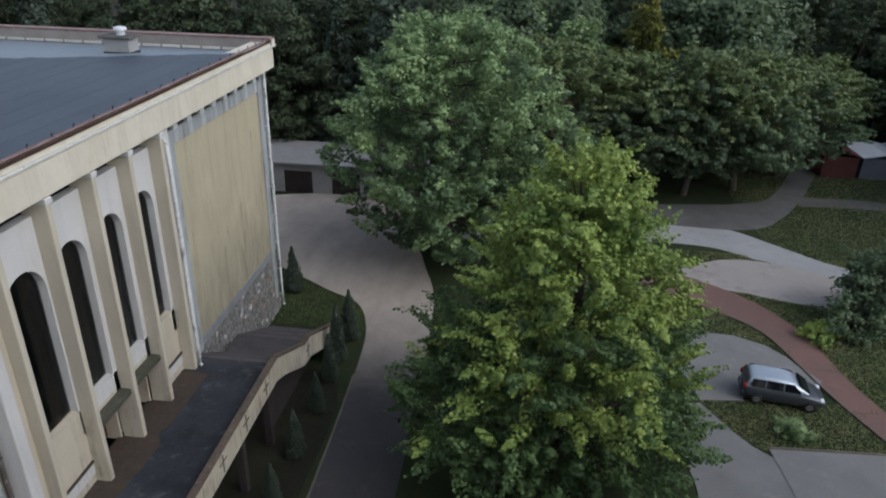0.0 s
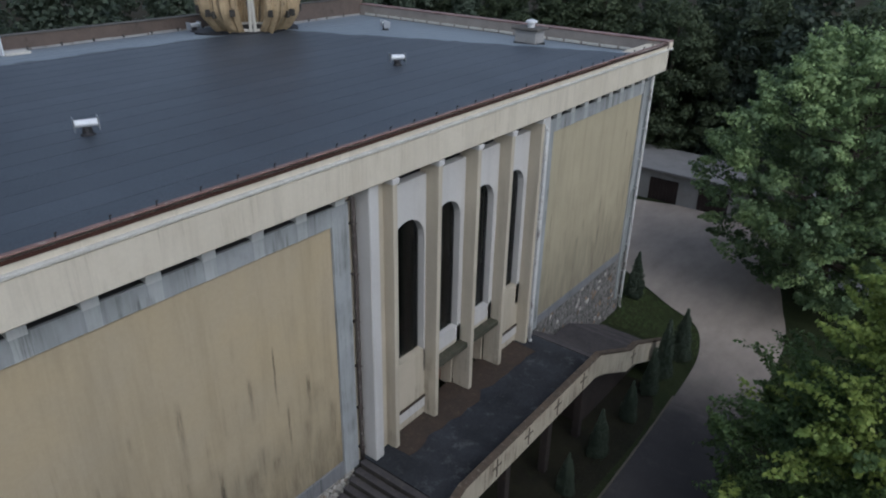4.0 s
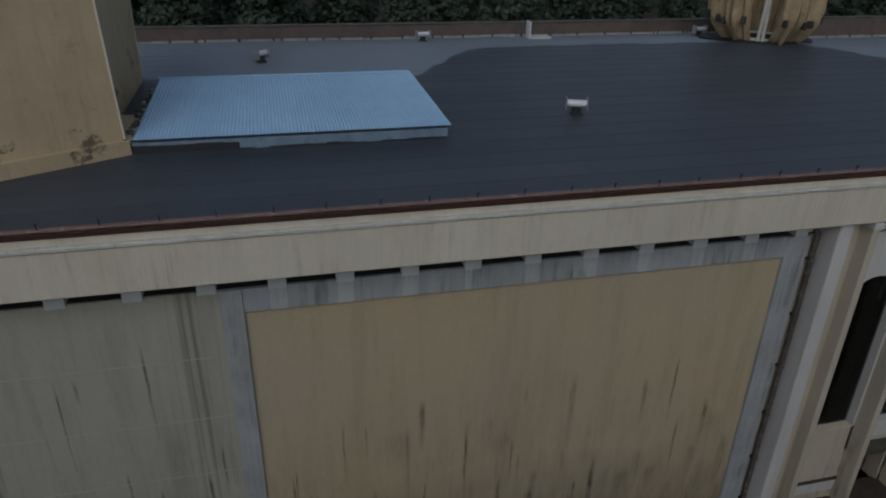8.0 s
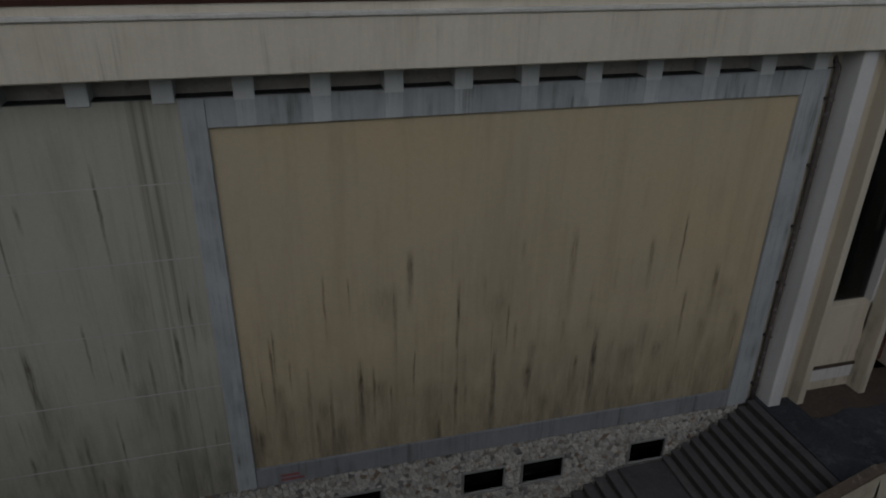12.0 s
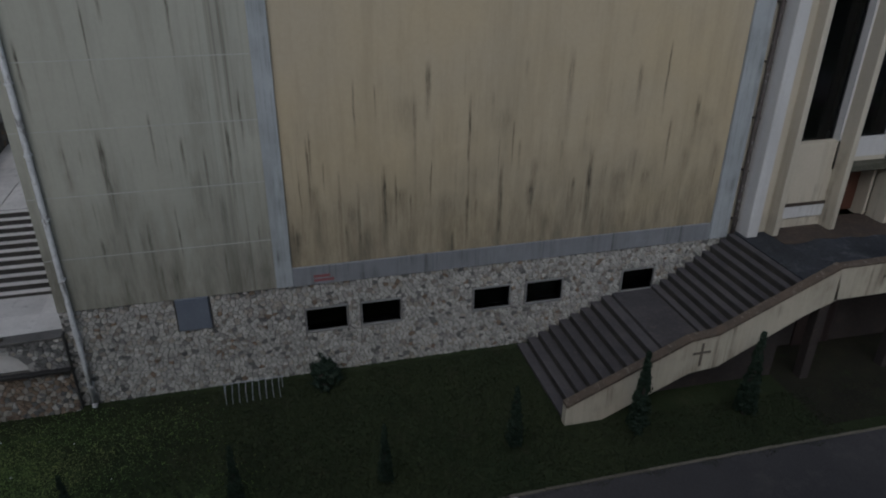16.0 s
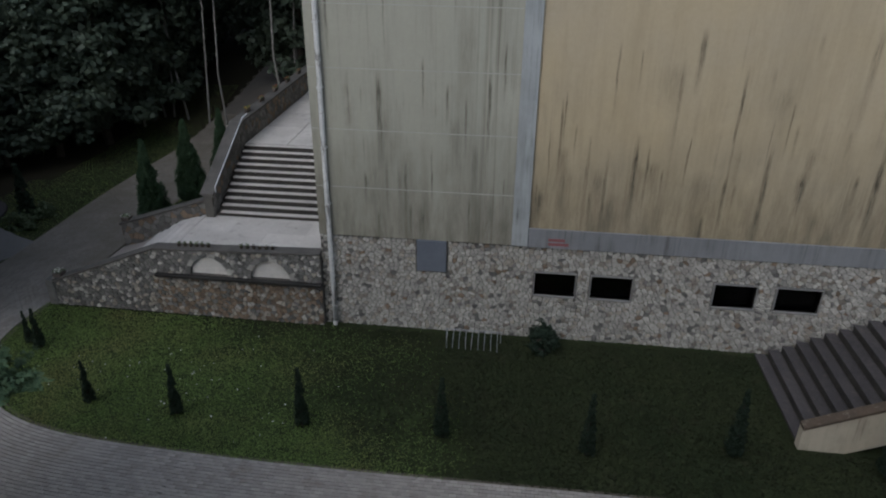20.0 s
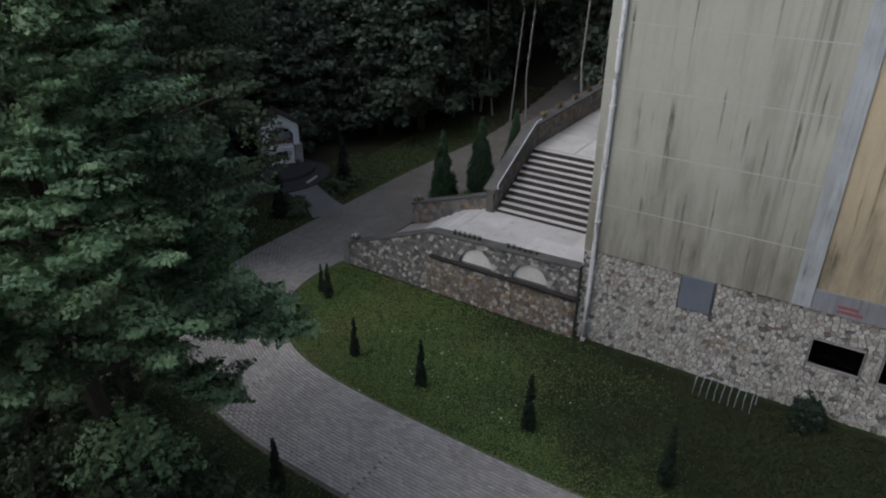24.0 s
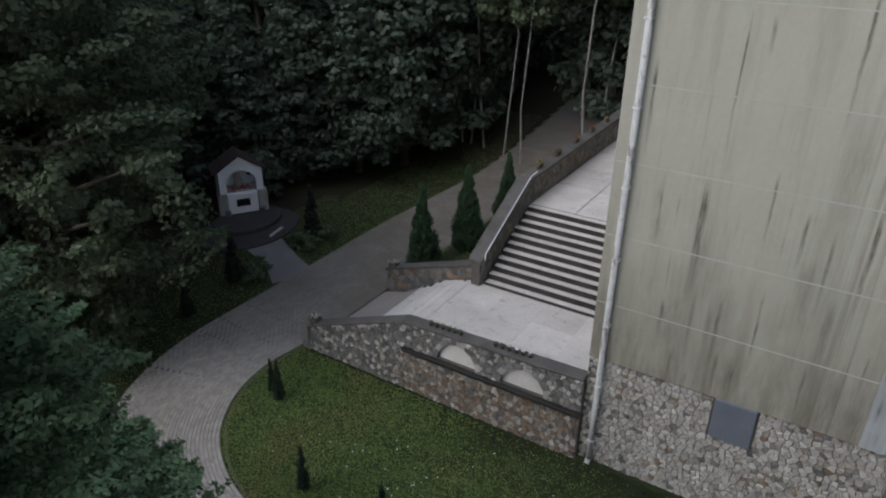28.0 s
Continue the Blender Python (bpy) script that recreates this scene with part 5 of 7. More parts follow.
rail_wall = thing("stair_side_wall", (-23, -13.5, 0), "dark stone side wall climbing with the stairs, with flower boxes on top", "stone wall")
prof = [(-18.15, 1.3), (-18.15, 2.62), (-21.6, 4.45), (-38, 4.55), (-38, 0.2), (-18.15, -0.3)]
rail_core = profile_wall(rail_wall, "wall_core", [(x, z) for x, z in prof], "y", -13.66, -13.34, M_MORTAR)
for a, b in ((prof[1], prof[2]), (prof[2], prof[3])):
    bm = bmesh.new()
    prism(bm, [a, b, (b[0], b[1] + 0.10), (a[0], a[1] + 0.10)], "y", -13.80, -13.27)
    bmesh.ops.bevel(bm, geom=list(bm.edges), offset=0.015, segments=1, affect="EDGES")
    part("coping", bm, M_COPING, rail_wall, "broad dark coping")
bm = bmesh.new()
tube(bm, [(-18.3, -13.22, 2.75), (-18.3, -13.22, 2.95), (-21.6, -13.22, 4.72), (-22.1, -13.22, 4.75)], 0.025, 6)
part("handrail", bm, M_GALV, rail_wall, "thin steel handrail")

bed_wall = thing("planting_bed_wall", (-18.6, -15.5, 0), "low dark stone wall round the thuja bed", "stone wall")


def bed_top(y):
    return 1.02 + (y + 17.5) / 4.0 * 1.35


bed_core = profile_wall(bed_wall, "wall_core", [(-17.5, -0.3), (-13.66, 0.2), (-13.66, bed_top(-13.66)), (-17.5, bed_top(-17.5))], "x", -18.74, -18.50, M_MORTAR)
bm = bmesh.new()
prism(bm, [(-17.56, bed_top(-17.56)), (-13.66, bed_top(-13.66)), (-13.66, bed_top(-13.66) + 0.09), (-17.56, bed_top(-17.56) + 0.09)], "x", -18.86, -18.42)
bmesh.ops.bevel(bm, geom=list(bm.edges), offset=0.015, segments=1, affect="EDGES")
part("coping", bm, M_COPING, bed_wall)
profile_wall(bed_wall, "wall_core", [(-18.75, -0.3), (-18.75, 1.0), (-19.6, 0.9), (-19.6, -0.3)], "y", -17.62, -17.38, M_STONE_G)


def petals(bm, at, n, spread, size, rng):
    for _ in range(n):
        p = Vector(at) + Vector((rng.uniform(-1, 1) * spread[0], rng.uniform(-1, 1) * spread[1], rng.uniform(0, 1) * spread[2]))
        u, v = Vector((rng.uniform(-1, 1), rng.uniform(-1, 1), rng.uniform(-0.5, 0.5))).normalized(), Vector((rng.uniform(-1, 1), rng.uniform(-1, 1), 1)).normalized()
        bm.faces.new([bm.verts.new(q) for q in (p, p + u * size * 0.6 + v * size * 0.4, p + v * size, p - u * size * 0.6 + v * size * 0.4)])


def flower_box(x0, x1, y0, y1, z, flower, label, sloped=0.0):
    rng = random.Random(round(x0 * 100 + y0 * 10))
    f = thing("flower_box", (0.5 * (x0 + x1), 0.5 * (y0 + y1), z), label, "flower box", "flower boxes on the walls")
    part("box", B(x0, x1, y0, y1, z, z + 0.14, bevel=0.01), M_POT, f)
    bm = bmesh.new()
    petals(bm, (0.5 * (x0 + x1), 0.5 * (y0 + y1), z + 0.13), 60, (0.5 * (x1 - x0), 0.5 * (y1 - y0), 0.08), 0.06, rng)
    part("leaves", bm, L_MID, f)
    bm = bmesh.new()
    petals(bm, (0.5 * (x0 + x1), 0.5 * (y0 + y1), z + 0.14), 40, (0.5 * (x1 - x0), 0.5 * (y1 - y0), 0.09), 0.05, rng)
    part("blooms", bm, flower, f)


for k, (x, fl, lb) in enumerate(((-23.0, M_FLOWER_Y, "flower box with yellow and white blooms"), (-24.7, M_FLOWER_R, "flower box with red blooms"), (-26.6, M_FLOWER_R, "flower box with red blooms"), (-28.4, M_FLOWER_R, "long flower box with orange-red blooms"), (-30.2, M_FLOWER_R, "long flower box with orange-red blooms"))):
    flower_box(x - 0.22, x + 0.22, -13.62, -13.48, 4.56 + 0.1 * (-21.6 - x) / 16.4, fl, lb)


def pot(x, y, z, flower):
    rng = random.Random(round(x * 31 + y * 57))
    p = thing("flower_pot", (x, y, z), "small dark flower pot on the wall coping", "flower pot", "flower pots on the arched wall")
    bm = bmesh.new()
    tube(bm, [(x, y, z), (x, y, z + 0.10)], [0.05, 0.07], 8)
    part("pot", bm, M_BARK, p)
    bm = bmesh.new()
    petals(bm, (x, y, z + 0.08), 16, (0.05, 0.05, 0.06), 0.05, rng)
    part("plant", bm, flower, p)


for k in range(6):
    y = -12.72 + 0.2 * k
    pot(-14.17, y, wall_top(y) + 0.085, L_MID)
for k in range(6):
    y = -10.6 + 0.21 * k
    pot(-14.17, y, wall_top(y) + 0.085, M_FLOWER_W if k > 1 else L_MID)
for x, y, z in ((-18.64, -17.3, bed_top(-17.3) + 0.09), (-14.18, -17.3, wall_top(-17.3) + 0.09)):
    flower_box(x - 0.16, x + 0.16, y - 0.15, y + 0.15, z, M_FLOWER_W, "small box of white flowers on the wall end")

# ---------------------------------------------------------------- wayside shrine
SH = Matrix.Translation((-20.5, -27.35, 0.28)) @ pose(0, 0, 0, 0, 0, -33) @ Matrix.Diagonal((0.95, 0.95, 0.84, 1))
shrine = thing("wayside_shrine", (-20.5, -27.35, 0.28), "small whitewashed shrine with arched niche and stone piers", "shrine")


def sp(name, bm, material, label=""):
    return part(name, turned(bm, SH), material, shrine, label)


W, D = 1.05, 1.3
bm = bmesh.new()
arc = [(0.72 * math.cos(u), 1.75 + 0.72 * math.sin(u)) for u in [math.pi * k / 12 for k in range(13)]]
for (xa, za), (xb, zb) in zip(arc, arc[1:]):
    ga, gb = (2.55 + (1 - abs(v) / W) * 0.75 for v in (xa, xb))
    prism(bm, [(xa, za), (xb, zb), (xb, gb), (xa, ga)], "y", -0.12, 0.0)
for s in (-1, 1):
    prism(bm, [(s * 0.72, 1.2), (s * W, 1.2), (s * W, 2.55), (s * 0.72, 2.55 + 0.235)], "y", -0.12, 0.0)
bmesh.ops.remove_doubles(bm, verts=bm.verts, dist=0.002)
sp("front", bm, M_SHRINE, "whitewashed gable with an arched opening")
for s in (-1, 1):
    bm = bmesh.new()
    x0, x1 = sorted((s * 0.74, s * 1.18))
    box(bm, x0, x1, -0.4, 0.12, -0.28, 1.25, bevel=0.03)
    sp("stone_pier", bm, M_STONE, "pale field-stone pier")
    x0, x1 = sorted((s * (W - 0.12), s * W))
    sp("side_wall", B(x0, x1, -D, -0.12, 0, 2.5), M_SHRINE)
sp("back_wall", B(-W, W, -D - 0.12, -D, 0, 2.6), M_SHRINE)
sp("niche_floor", B(-W + 0.12, W - 0.12, -D, -0.12, 1.05, 1.2), M_SHRINE)
sp("altar", B(-0.72, 0.72, -0.55, 0.04, -0.02, 1.12, bevel=0.015), M_SHRINE, "white altar block")
sp("plaque", B(-0.33, 0.33, 0.041, 0.06, 0.42, 0.85), M_PLAQUE, "black plaque")
for s in (-1, 1):
    bm = bmesh.new()
    prism(bm, [(s * 1.28, 2.36), (0, 3.30), (0, 3.36), (s * 1.30, 2.42)], "y", -D - 0.3, 0.06)
    sp("roof_slope", bm, M_TILE, "brown tiled roof slope")
bm = bmesh.new()
tube(bm, [(0, -0.75, 1.2), (0, -0.75, 1.5), (0, -0.75, 1.9), (0, -0.75, 2.15), (0, -0.75, 2.3)], [0.22, 0.17, 0.15, 0.1, 0.02], 10)
sp("pedestal_figure", bm, M_STONE, "plain pale figure in the niche")
bm = bmesh.new()
petals(bm, (0.1, -0.3, 1.2), 90, (0.6, 0.16, 0.25), 0.1, random.Random(5))
sp("cut_flowers", bm, M_FLOWER_R, "red flowers in the niche")
for x in (-0.85, 0.82):
    bm = bmesh.new()
    tube(bm, [(x, 0.25, 0), (x, 0.25, 0.3)], [0.12, 0.16], 8)
    sp("vase", bm, M_SLATE)
bm = bmesh.new()
prism(bm, [(-19.7 + 2.5 * math.cos(u), -26.2 + 1.9 * math.sin(u)) for u in [2 * math.pi * k / 28 for k in range(28)]], "z", -0.2, 0.12)
bmesh.ops.bevel(bm, geom=list(bm.edges), offset=0.03, segments=1, affect="EDGES")
solo("shrine_platform", bm, M_DRIVE, (-19.7, -26.2, 0), "round paved platform in front of the shrine", "platform", kind="structure")
bm = bmesh.new()
prism(bm, [(-20.1 + 1.75 * math.cos(u), -26.75 + 1.35 * math.sin(u)) for u in [2 * math.pi * k / 24 for k in range(24)]], "z", 0.0, 0.30)
bmesh.ops.bevel(bm, geom=list(bm.edges), offset=0.03, segments=1, affect="EDGES")
solo("shrine_step", bm, M_DRIVE, (-20.1, -26.75, 0.1), "upper round step before the shrine", "step", kind="structure")
solo("kerb_bar", turned(B(-0.5, 0.5, -0.05, 0.05, 0, 0.1, bevel=0.015), Matrix.Translation((-19.9, -24.75, 0.121)) @ pose(0, 0, 0, 0, 0, 12)), M_LEDGE, (-19.9, -24.75, 0.121), "pale loose kerb stone on the platform", "kerb stone")
ribbon("shrine_path", [(-17.4, -21.3, 1.9), (-18.1, -22.7, 1.5), (-19.0, -24.7, 1.7)], M_FORE, 0.03, "short paved path to the shrine", across=3)

# ---------------------------------------------------------------- small things by the church wall
rack = thing("bike_rack", (-13.5, -2.95, 0), "low rack of pale metal hoops by the stone wall", "bike rack")
gz = ground_z(-13.5, -3)
for k in range(9):
    y = -3.75 + k * 0.2
    bm = bmesh.new()
    tube(bm, [(-13.2 + random.uniform(-0.03, 0.03), y + random.uniform(-0.02, 0.02), gz - 0.05), (-13.24, y, gz + 0.34), (-13.7, y, gz + 0.42)], 0.012, 5)
    part("hoop", bm, M_RACK, rack)
bm = bmesh.new()
tube(bm, [(-13.7, -3.85, gz + 0.41), (-13.7, -2.0, gz + 0.41)], 0.014, 5)
part("bar", bm, M_RACK, rack)
for y in (-3.8, -2.05):
    bm = bmesh.new()
    tube(bm, [(-13.7, y, gz - 0.05), (-13.7, y, gz + 0.41)], 0.014, 5)
    part("leg", bm, M_RACK, rack)

# ---------------------------------------------------------------- garages and sheds in the north
GZ = -0.85
garage = thing("garage_row", (-16, 58.5, GZ), "low row of grey rendered garages with a pale flat roof", "garage")
edges = [-23.5, -20.5, -17.9, -16.15, -13.6, -11.9, -9.3, -8.0]
for i, (a, b) in enumerate(zip(edges, edges[1:])):
    if i % 2 == 0:
        part("wall_pier", B(a, b, 56.6, 56.9, GZ - 0.3, GZ + 2.75), M_GARAGE, garage)
    else:
        part("lintel", B(a, b, 56.6, 56.9, GZ + 2.1, GZ + 2.75), M_GARAGE, garage)
part("wall", B(-23.5, -8.0, 56.9, 62.5, GZ - 0.3, GZ + 2.7), M_GARAGE, garage)
part("roof", B(-23.8, -7.7, 56.2, 62.8, GZ + 2.75, GZ + 2.95, bevel=0.03), M_GARAGE_ROOF, garage, "pale felt roof slab")
for a, b in zip(edges[1::2], edges[2::2]):
    gate = part("gate", B(a, b, 56.72, 56.78, GZ, GZ + 2.1), M_GATE, garage, "dark brown garage gate")
    for k in range(8):
        y = a + (b - a) * (k + 0.5) / 8
        part("gate_board", B(y - (b - a) / 17, y + (b - a) / 17, 56.69, 56.72, GZ + 0.03, GZ + 2.07, bevel=0.008), M_GATE, gate)


def shed(x0, x1, y0, y1, h, wall, roofm, label):
    z = ground_z(x0, y0)
    s = thing("shed", (0.5 * (x0 + x1), 0.5 * (y0 + y1), z), label, "shed", "sheds by the lane")
    part("wall", B(x0, x1, y0, y1, z - 0.3, z + h), wall, s)
    bm = bmesh.new()
    prism(bm, [(x0 - 0.2, z + h), (0.5 * (x0 + x1), z + h + 0.45), (x1 + 0.2, z + h), (x1 + 0.2, z + h + 0.07), (0.5 * (x0 + x1), z + h + 0.53), (x0 - 0.2, z + h + 0.07)], "y", y0 - 0.2, y1 + 0.2)
    part("roof", bm, roofm, s)
    part("gate", B(x0 + 0.25, x1 - 0.25, y0 - 0.05, y0 + 0.02, z, z + h - 0.25, bevel=0.01), wall, s)
    for k in range(9):
        x = x0 + 0.3 + (x1 - x0 - 0.6) * k / 8
        part("rib", B(x - 0.02, x + 0.02, y0 - 0.075, y0 - 0.05, z + 0.05, z + h - 0.3), wall, s)


shed(30.4, 33.7, 70.2, 75, 2.2, M_SHED, M_SHED, "maroon sheet-metal garage shed")
shed(34.2, 38.0, 70.4, 76, 2.1, M_SHEDGREY, M_SHEDROOF, "grey metal shed with a white roof")
shed(38.5, 41.5, 70.8, 76, 2.1, M_SHEDGREY, M_SHEDROOF, "grey metal shed with a white roof")
shed(23.0, 26.0, 74.0, 79, 2.6, M_SHRINE, M_GARAGE_ROOF, "whitewashed outbuilding behind the trees")
shed(36, 48, 95, 104, 3.0, M_GARAGE, M_SHEDGREY, "long low building with a blue-grey roof")

# ---------------------------------------------------------------- parked car
car = thing("parked_car", (14.75, 31.75, ground_z(14.75, 31.75) + 0.065), "silver and dark grey compact hatchback parked on the bay", "car")
CM = Matrix.Translation(ORIGIN[car]) @ pose(0, 0, 0, 0, 0, -8)


def loft(sections, closed=True):
    bm = bmesh.new()
    rows = [[bm.verts.new(p) for p in s] for s in sections]
    for a, b in zip(rows, rows[1:]):
        for k in range(len(a) - 1):
            bm.faces.new((a[k], a[k + 1], b[k + 1], b[k]))
    bm.faces.new(rows[0][::-1])
    bm.faces.new(rows[-1])
    return bm


def cp(name, bm, material, label="", smooth=False, parent=None):
    return part(name, turned(bm, CM), material, parent or car, label, smooth)


def body_section(x, w, z0, z1):
    h = z1 - z0
    return [(x, -w * 0.86, z0), (x, -w, z0 + 0.2 * h), (x, -w, z0 + 0.68 * h), (x, -w * 0.93, z1), (x, w * 0.93, z1), (x, w, z0 + 0.68 * h), (x, w, z0 + 0.2 * h), (x, w * 0.86, z0)]


def rounded(ob):
    sub = ob.modifiers.new("round", "SUBSURF")
    sub.levels = sub.render_levels = 2
    for p in ob.data.polygons:
        p.use_smooth = True
    return ob


rounded(cp("body", loft([body_section(*v) for v in ((-1.98, 0.66, 0.40, 0.96), (-1.93, 0.80, 0.30, 1.02), (-1.6, 0.85, 0.22, 1.03), (-0.6, 0.87, 0.20, 1.02), (0.5, 0.87, 0.20, 1.00), (1.15, 0.86, 0.20, 0.97), (1.62, 0.82, 0.22, 0.86), (1.93, 0.72, 0.28, 0.72), (2.03, 0.58, 0.34, 0.60))]), M_CAR_LOW, "dark grey lower body"))
rounded(cp("cabin", loft([[(x, -w0, 0.95), (x + 0.3 * dx, -0.5 * (w0 + w1) - 0.03, 0.5 * (0.95 + z)), (x + dx, -w1, z - 0.03), (x + dx, -w1 * 0.6, z), (x + dx, w1 * 0.6, z), (x + dx, w1, z - 0.03), (x + 0.3 * dx, 0.5 * (w0 + w1) + 0.03, 0.5 * (0.95 + z)), (x, w0, 0.95)] for x, dx, w0, w1, z in ((-1.95, 0.02, 0.78, 0.72, 1.06), (-1.93, 0.16, 0.80, 0.64, 1.44), (-1.7, 0.1, 0.82, 0.65, 1.54), (-0.7, 0, 0.83, 0.67, 1.58), (0.1, 0, 0.82, 0.66, 1.53), (0.5, 0.0, 0.81, 0.64, 1.40), (0.95, 0, 0.78, 0.68, 1.14), (1.25, 0, 0.74, 0.72, 0.98))]), M_CAR_TOP, "silver roof and pillars"))
for s in (-1, 1):
    for x0, x1, xa, xb in ((-1.72, -1.02, -1.62, -1.0), (-0.96, -0.12, -0.95, -0.14), (-0.06, 0.82, -0.08, 0.35)):
        bm = bmesh.new()
        vs = [bm.verts.new(p) for p in ((x0, s * 0.835, 1.02), (x1, s * 0.825, 1.02), (xb, s * 0.70, 1.42), (xa, s * 0.70, 1.44))]
        f = bm.faces.new(vs)
        r = bmesh.ops.extrude_face_region(bm, geom=[f])
        bmesh.ops.translate(bm, verts=[v for v in r["geom"] if isinstance(v, bmesh.types.BMVert)], vec=(0, s * 0.02, 0))
        cp("side_window", bm, M_CAR_GLASS, "dark tinted glass")
    bm = bmesh.new()
    tube(bm, [(0.78, s * 0.86, 1.04), (0.76, s * 1.0, 1.06)], [0.06, 0.09], 8)
    cp("wing_mirror", bm, M_CAR_TOP)
    cp("headlight", B(1.72, 1.93, s * 0.62 - 0.14, s * 0.62 + 0.14, 0.60, 0.76, bevel=0.04), M_LAMP_W, "clear headlight")
    cp("tail_light", B(-2.02, -1.88, s * 0.70 - 0.09, s * 0.70 + 0.09, 0.82, 1.12, bevel=0.03), M_LAMP_R, "red tail light")
    for x in (-1.3, 1.28):
        bm = bmesh.new()
        tube(bm, [(x, s * 0.70, 0.30), (x, s * 0.72, 0.30), (x, s * 0.86, 0.30), (x, s * 0.88, 0.30)], [0.26, 0.30, 0.30, 0.26], 20)
        wheel = cp("wheel", bm, M_RUBBER, "black tyre")
        bm = bmesh.new()
        tube(bm, [(x, s * 0.85, 0.30), (x, s * 0.89, 0.30)], [0.2, 0.18], 10)
        cp("rim", bm, M_RIM, "alloy rim", parent=wheel)
bm = bmesh.new()
vs = [bm.verts.new(p) for p in ((1.16, -0.66, 1.02), (1.16, 0.66, 1.02), (0.62, 0.56, 1.39), (0.62, -0.56, 1.39))]
f = bm.faces.new(vs)
r = bmesh.ops.extrude_face_region(bm, geom=[f])
bmesh.ops.translate(bm, verts=[v for v in r["geom"] if isinstance(v, bmesh.types.BMVert)], vec=(0.03, 0, 0.03))
cp("windscreen", bm, M_CAR_GLASS)
bm = bmesh.new()
vs = [bm.verts.new(p) for p in ((-1.95, -0.68, 1.06), (-1.95, 0.68, 1.06), (-1.80, 0.58, 1.42), (-1.80, -0.58, 1.42))]
f = bm.faces.new(vs)
r = bmesh.ops.extrude_face_region(bm, geom=[f])
bmesh.ops.translate(bm, verts=[v for v in r["geom"] if isinstance(v, bmesh.types.BMVert)], vec=(-0.03, 0, 0.01))
cp("rear_window", bm, M_CAR_GLASS)
cp("rear_bumper", B(-2.06, -1.9, -0.72, 0.72, 0.34, 0.6, bevel=0.04), M_CAR_LOW)
cp("front_bumper", B(1.9, 2.06, -0.64, 0.64, 0.3, 0.52, bevel=0.04), M_CAR_LOW)
cp("number_plate", B(-2.075, -2.06, -0.26, 0.26, 0.64, 0.76), M_PLATE, "pale plate without lettering")

# ---------------------------------------------------------------- trees
def leaf_mesh(name, pos, nrm, size, slim, material, rng):
    """Many small folded leaves in one mesh."""
    n = len(pos)
    nrm = nrm / np.linalg.norm(nrm, axis=1, keepdims=True)
    a = rng.normal(size=(n, 3))
    u = np.cross(nrm, a)
    u /= np.linalg.norm(u, axis=1, keepdims=True)
    v = np.cross(nrm, u)
    s = (size * rng.uniform(0.6, 1.35, n))[:, None]
    fold = nrm * s * 0.16
    co = np.stack([pos - v * s * 0.5, pos + u * s * 0.5 * slim - fold, pos + v * s * 0.5, pos - u * s * 0.5 * slim - fold], 1).reshape(-1, 3)
    me = bpy.data.meshes.new(name)
    me.vertices.add(4 * n)
    me.vertices.foreach_set("co", co.astype(np.float32).ravel())
    me.loops.add(4 * n)
    me.loops.foreach_set("vertex_index", np.arange(4 * n, dtype=np.int32))
    me.polygons.add(n)
    me.polygons.foreach_set("loop_start", np.arange(0, 4 * n, 4, dtype=np.int32))
    me.materials.append(material)
    me.update(calc_edges=True)
    return me


def clump_leaves(centres, radii, per, rng, flat=0.8, up=0.5, spray=0.0):
    c = np.repeat(centres, per, axis=0)
    r = np.repeat(radii, per)[:, None]
    d = rng.normal(size=(len(c), 3))
    d /= np.linalg.norm(d, axis=1, keepdims=True)
    q = rng.uniform(0.25, 1.0, (len(c), 1)) ** 0.5
    off = d * r * q * np.array((1, 1, flat))
    if spray:          # sprays that reach outward and up, as twigs do
        ax = centres * np.array((1, 1, 0)) / (np.linalg.norm(centres[:, :2], axis=1, keepdims=True) + 0.5) + rng.normal(size=centres.shape) * 0.45 + np.array((0, 0, 0.35))
        ax /= np.linalg.norm(ax, axis=1, keepdims=True)
        ax = np.repeat(ax, per, axis=0)
        s_ = (off * ax).sum(1, keepdims=True)
        taper = np.clip(1.0 - 0.55 * s_ / r, 0.25, 1.5)
        off = (off - ax * s_) * taper * (1 - 0.35 * spray) + ax * s_ * (1 + spray)
    pos = c + off
    nrm = d + rng.normal(size=d.shape) * 0.55 + np.array((0, 0, up))
    return pos, nrm


def crown_clumps(rng, n, h0, h1, spread, shape, clump, uneven=1.0):
    """Clump middles over a crown between heights h0 and h1; shape gives the width at a height fraction."""
    cs, rs = [], []
    ph = rng.uniform(0, 6.28, 4)
    while len(cs) < n:
        t = rng.uniform(0, 1)
        a = rng.uniform(0, 2 * math.pi)
        lobes = 1 + uneven * (0.16 * math.sin(2 * a + ph[0]) + 0.13 * math.sin(3 * a + ph[1] + 4 * t) + 0.10 * math.sin(5 * a + ph[2] + 7 * t))
        w = spread * shape(t) * lobes
        if rng.uniform(0, spread) > w + 0.3:
            continue
        rad = w * math.sqrt(rng.uniform(0.18, 1.0))
        cs.append((rad * math.cos(a), rad * math.sin(a), h0 + (h1 - h0) * t))
        rs.append(clump * rng.uniform(0.6, 1.3))
    return np.array(cs), np.array(rs)


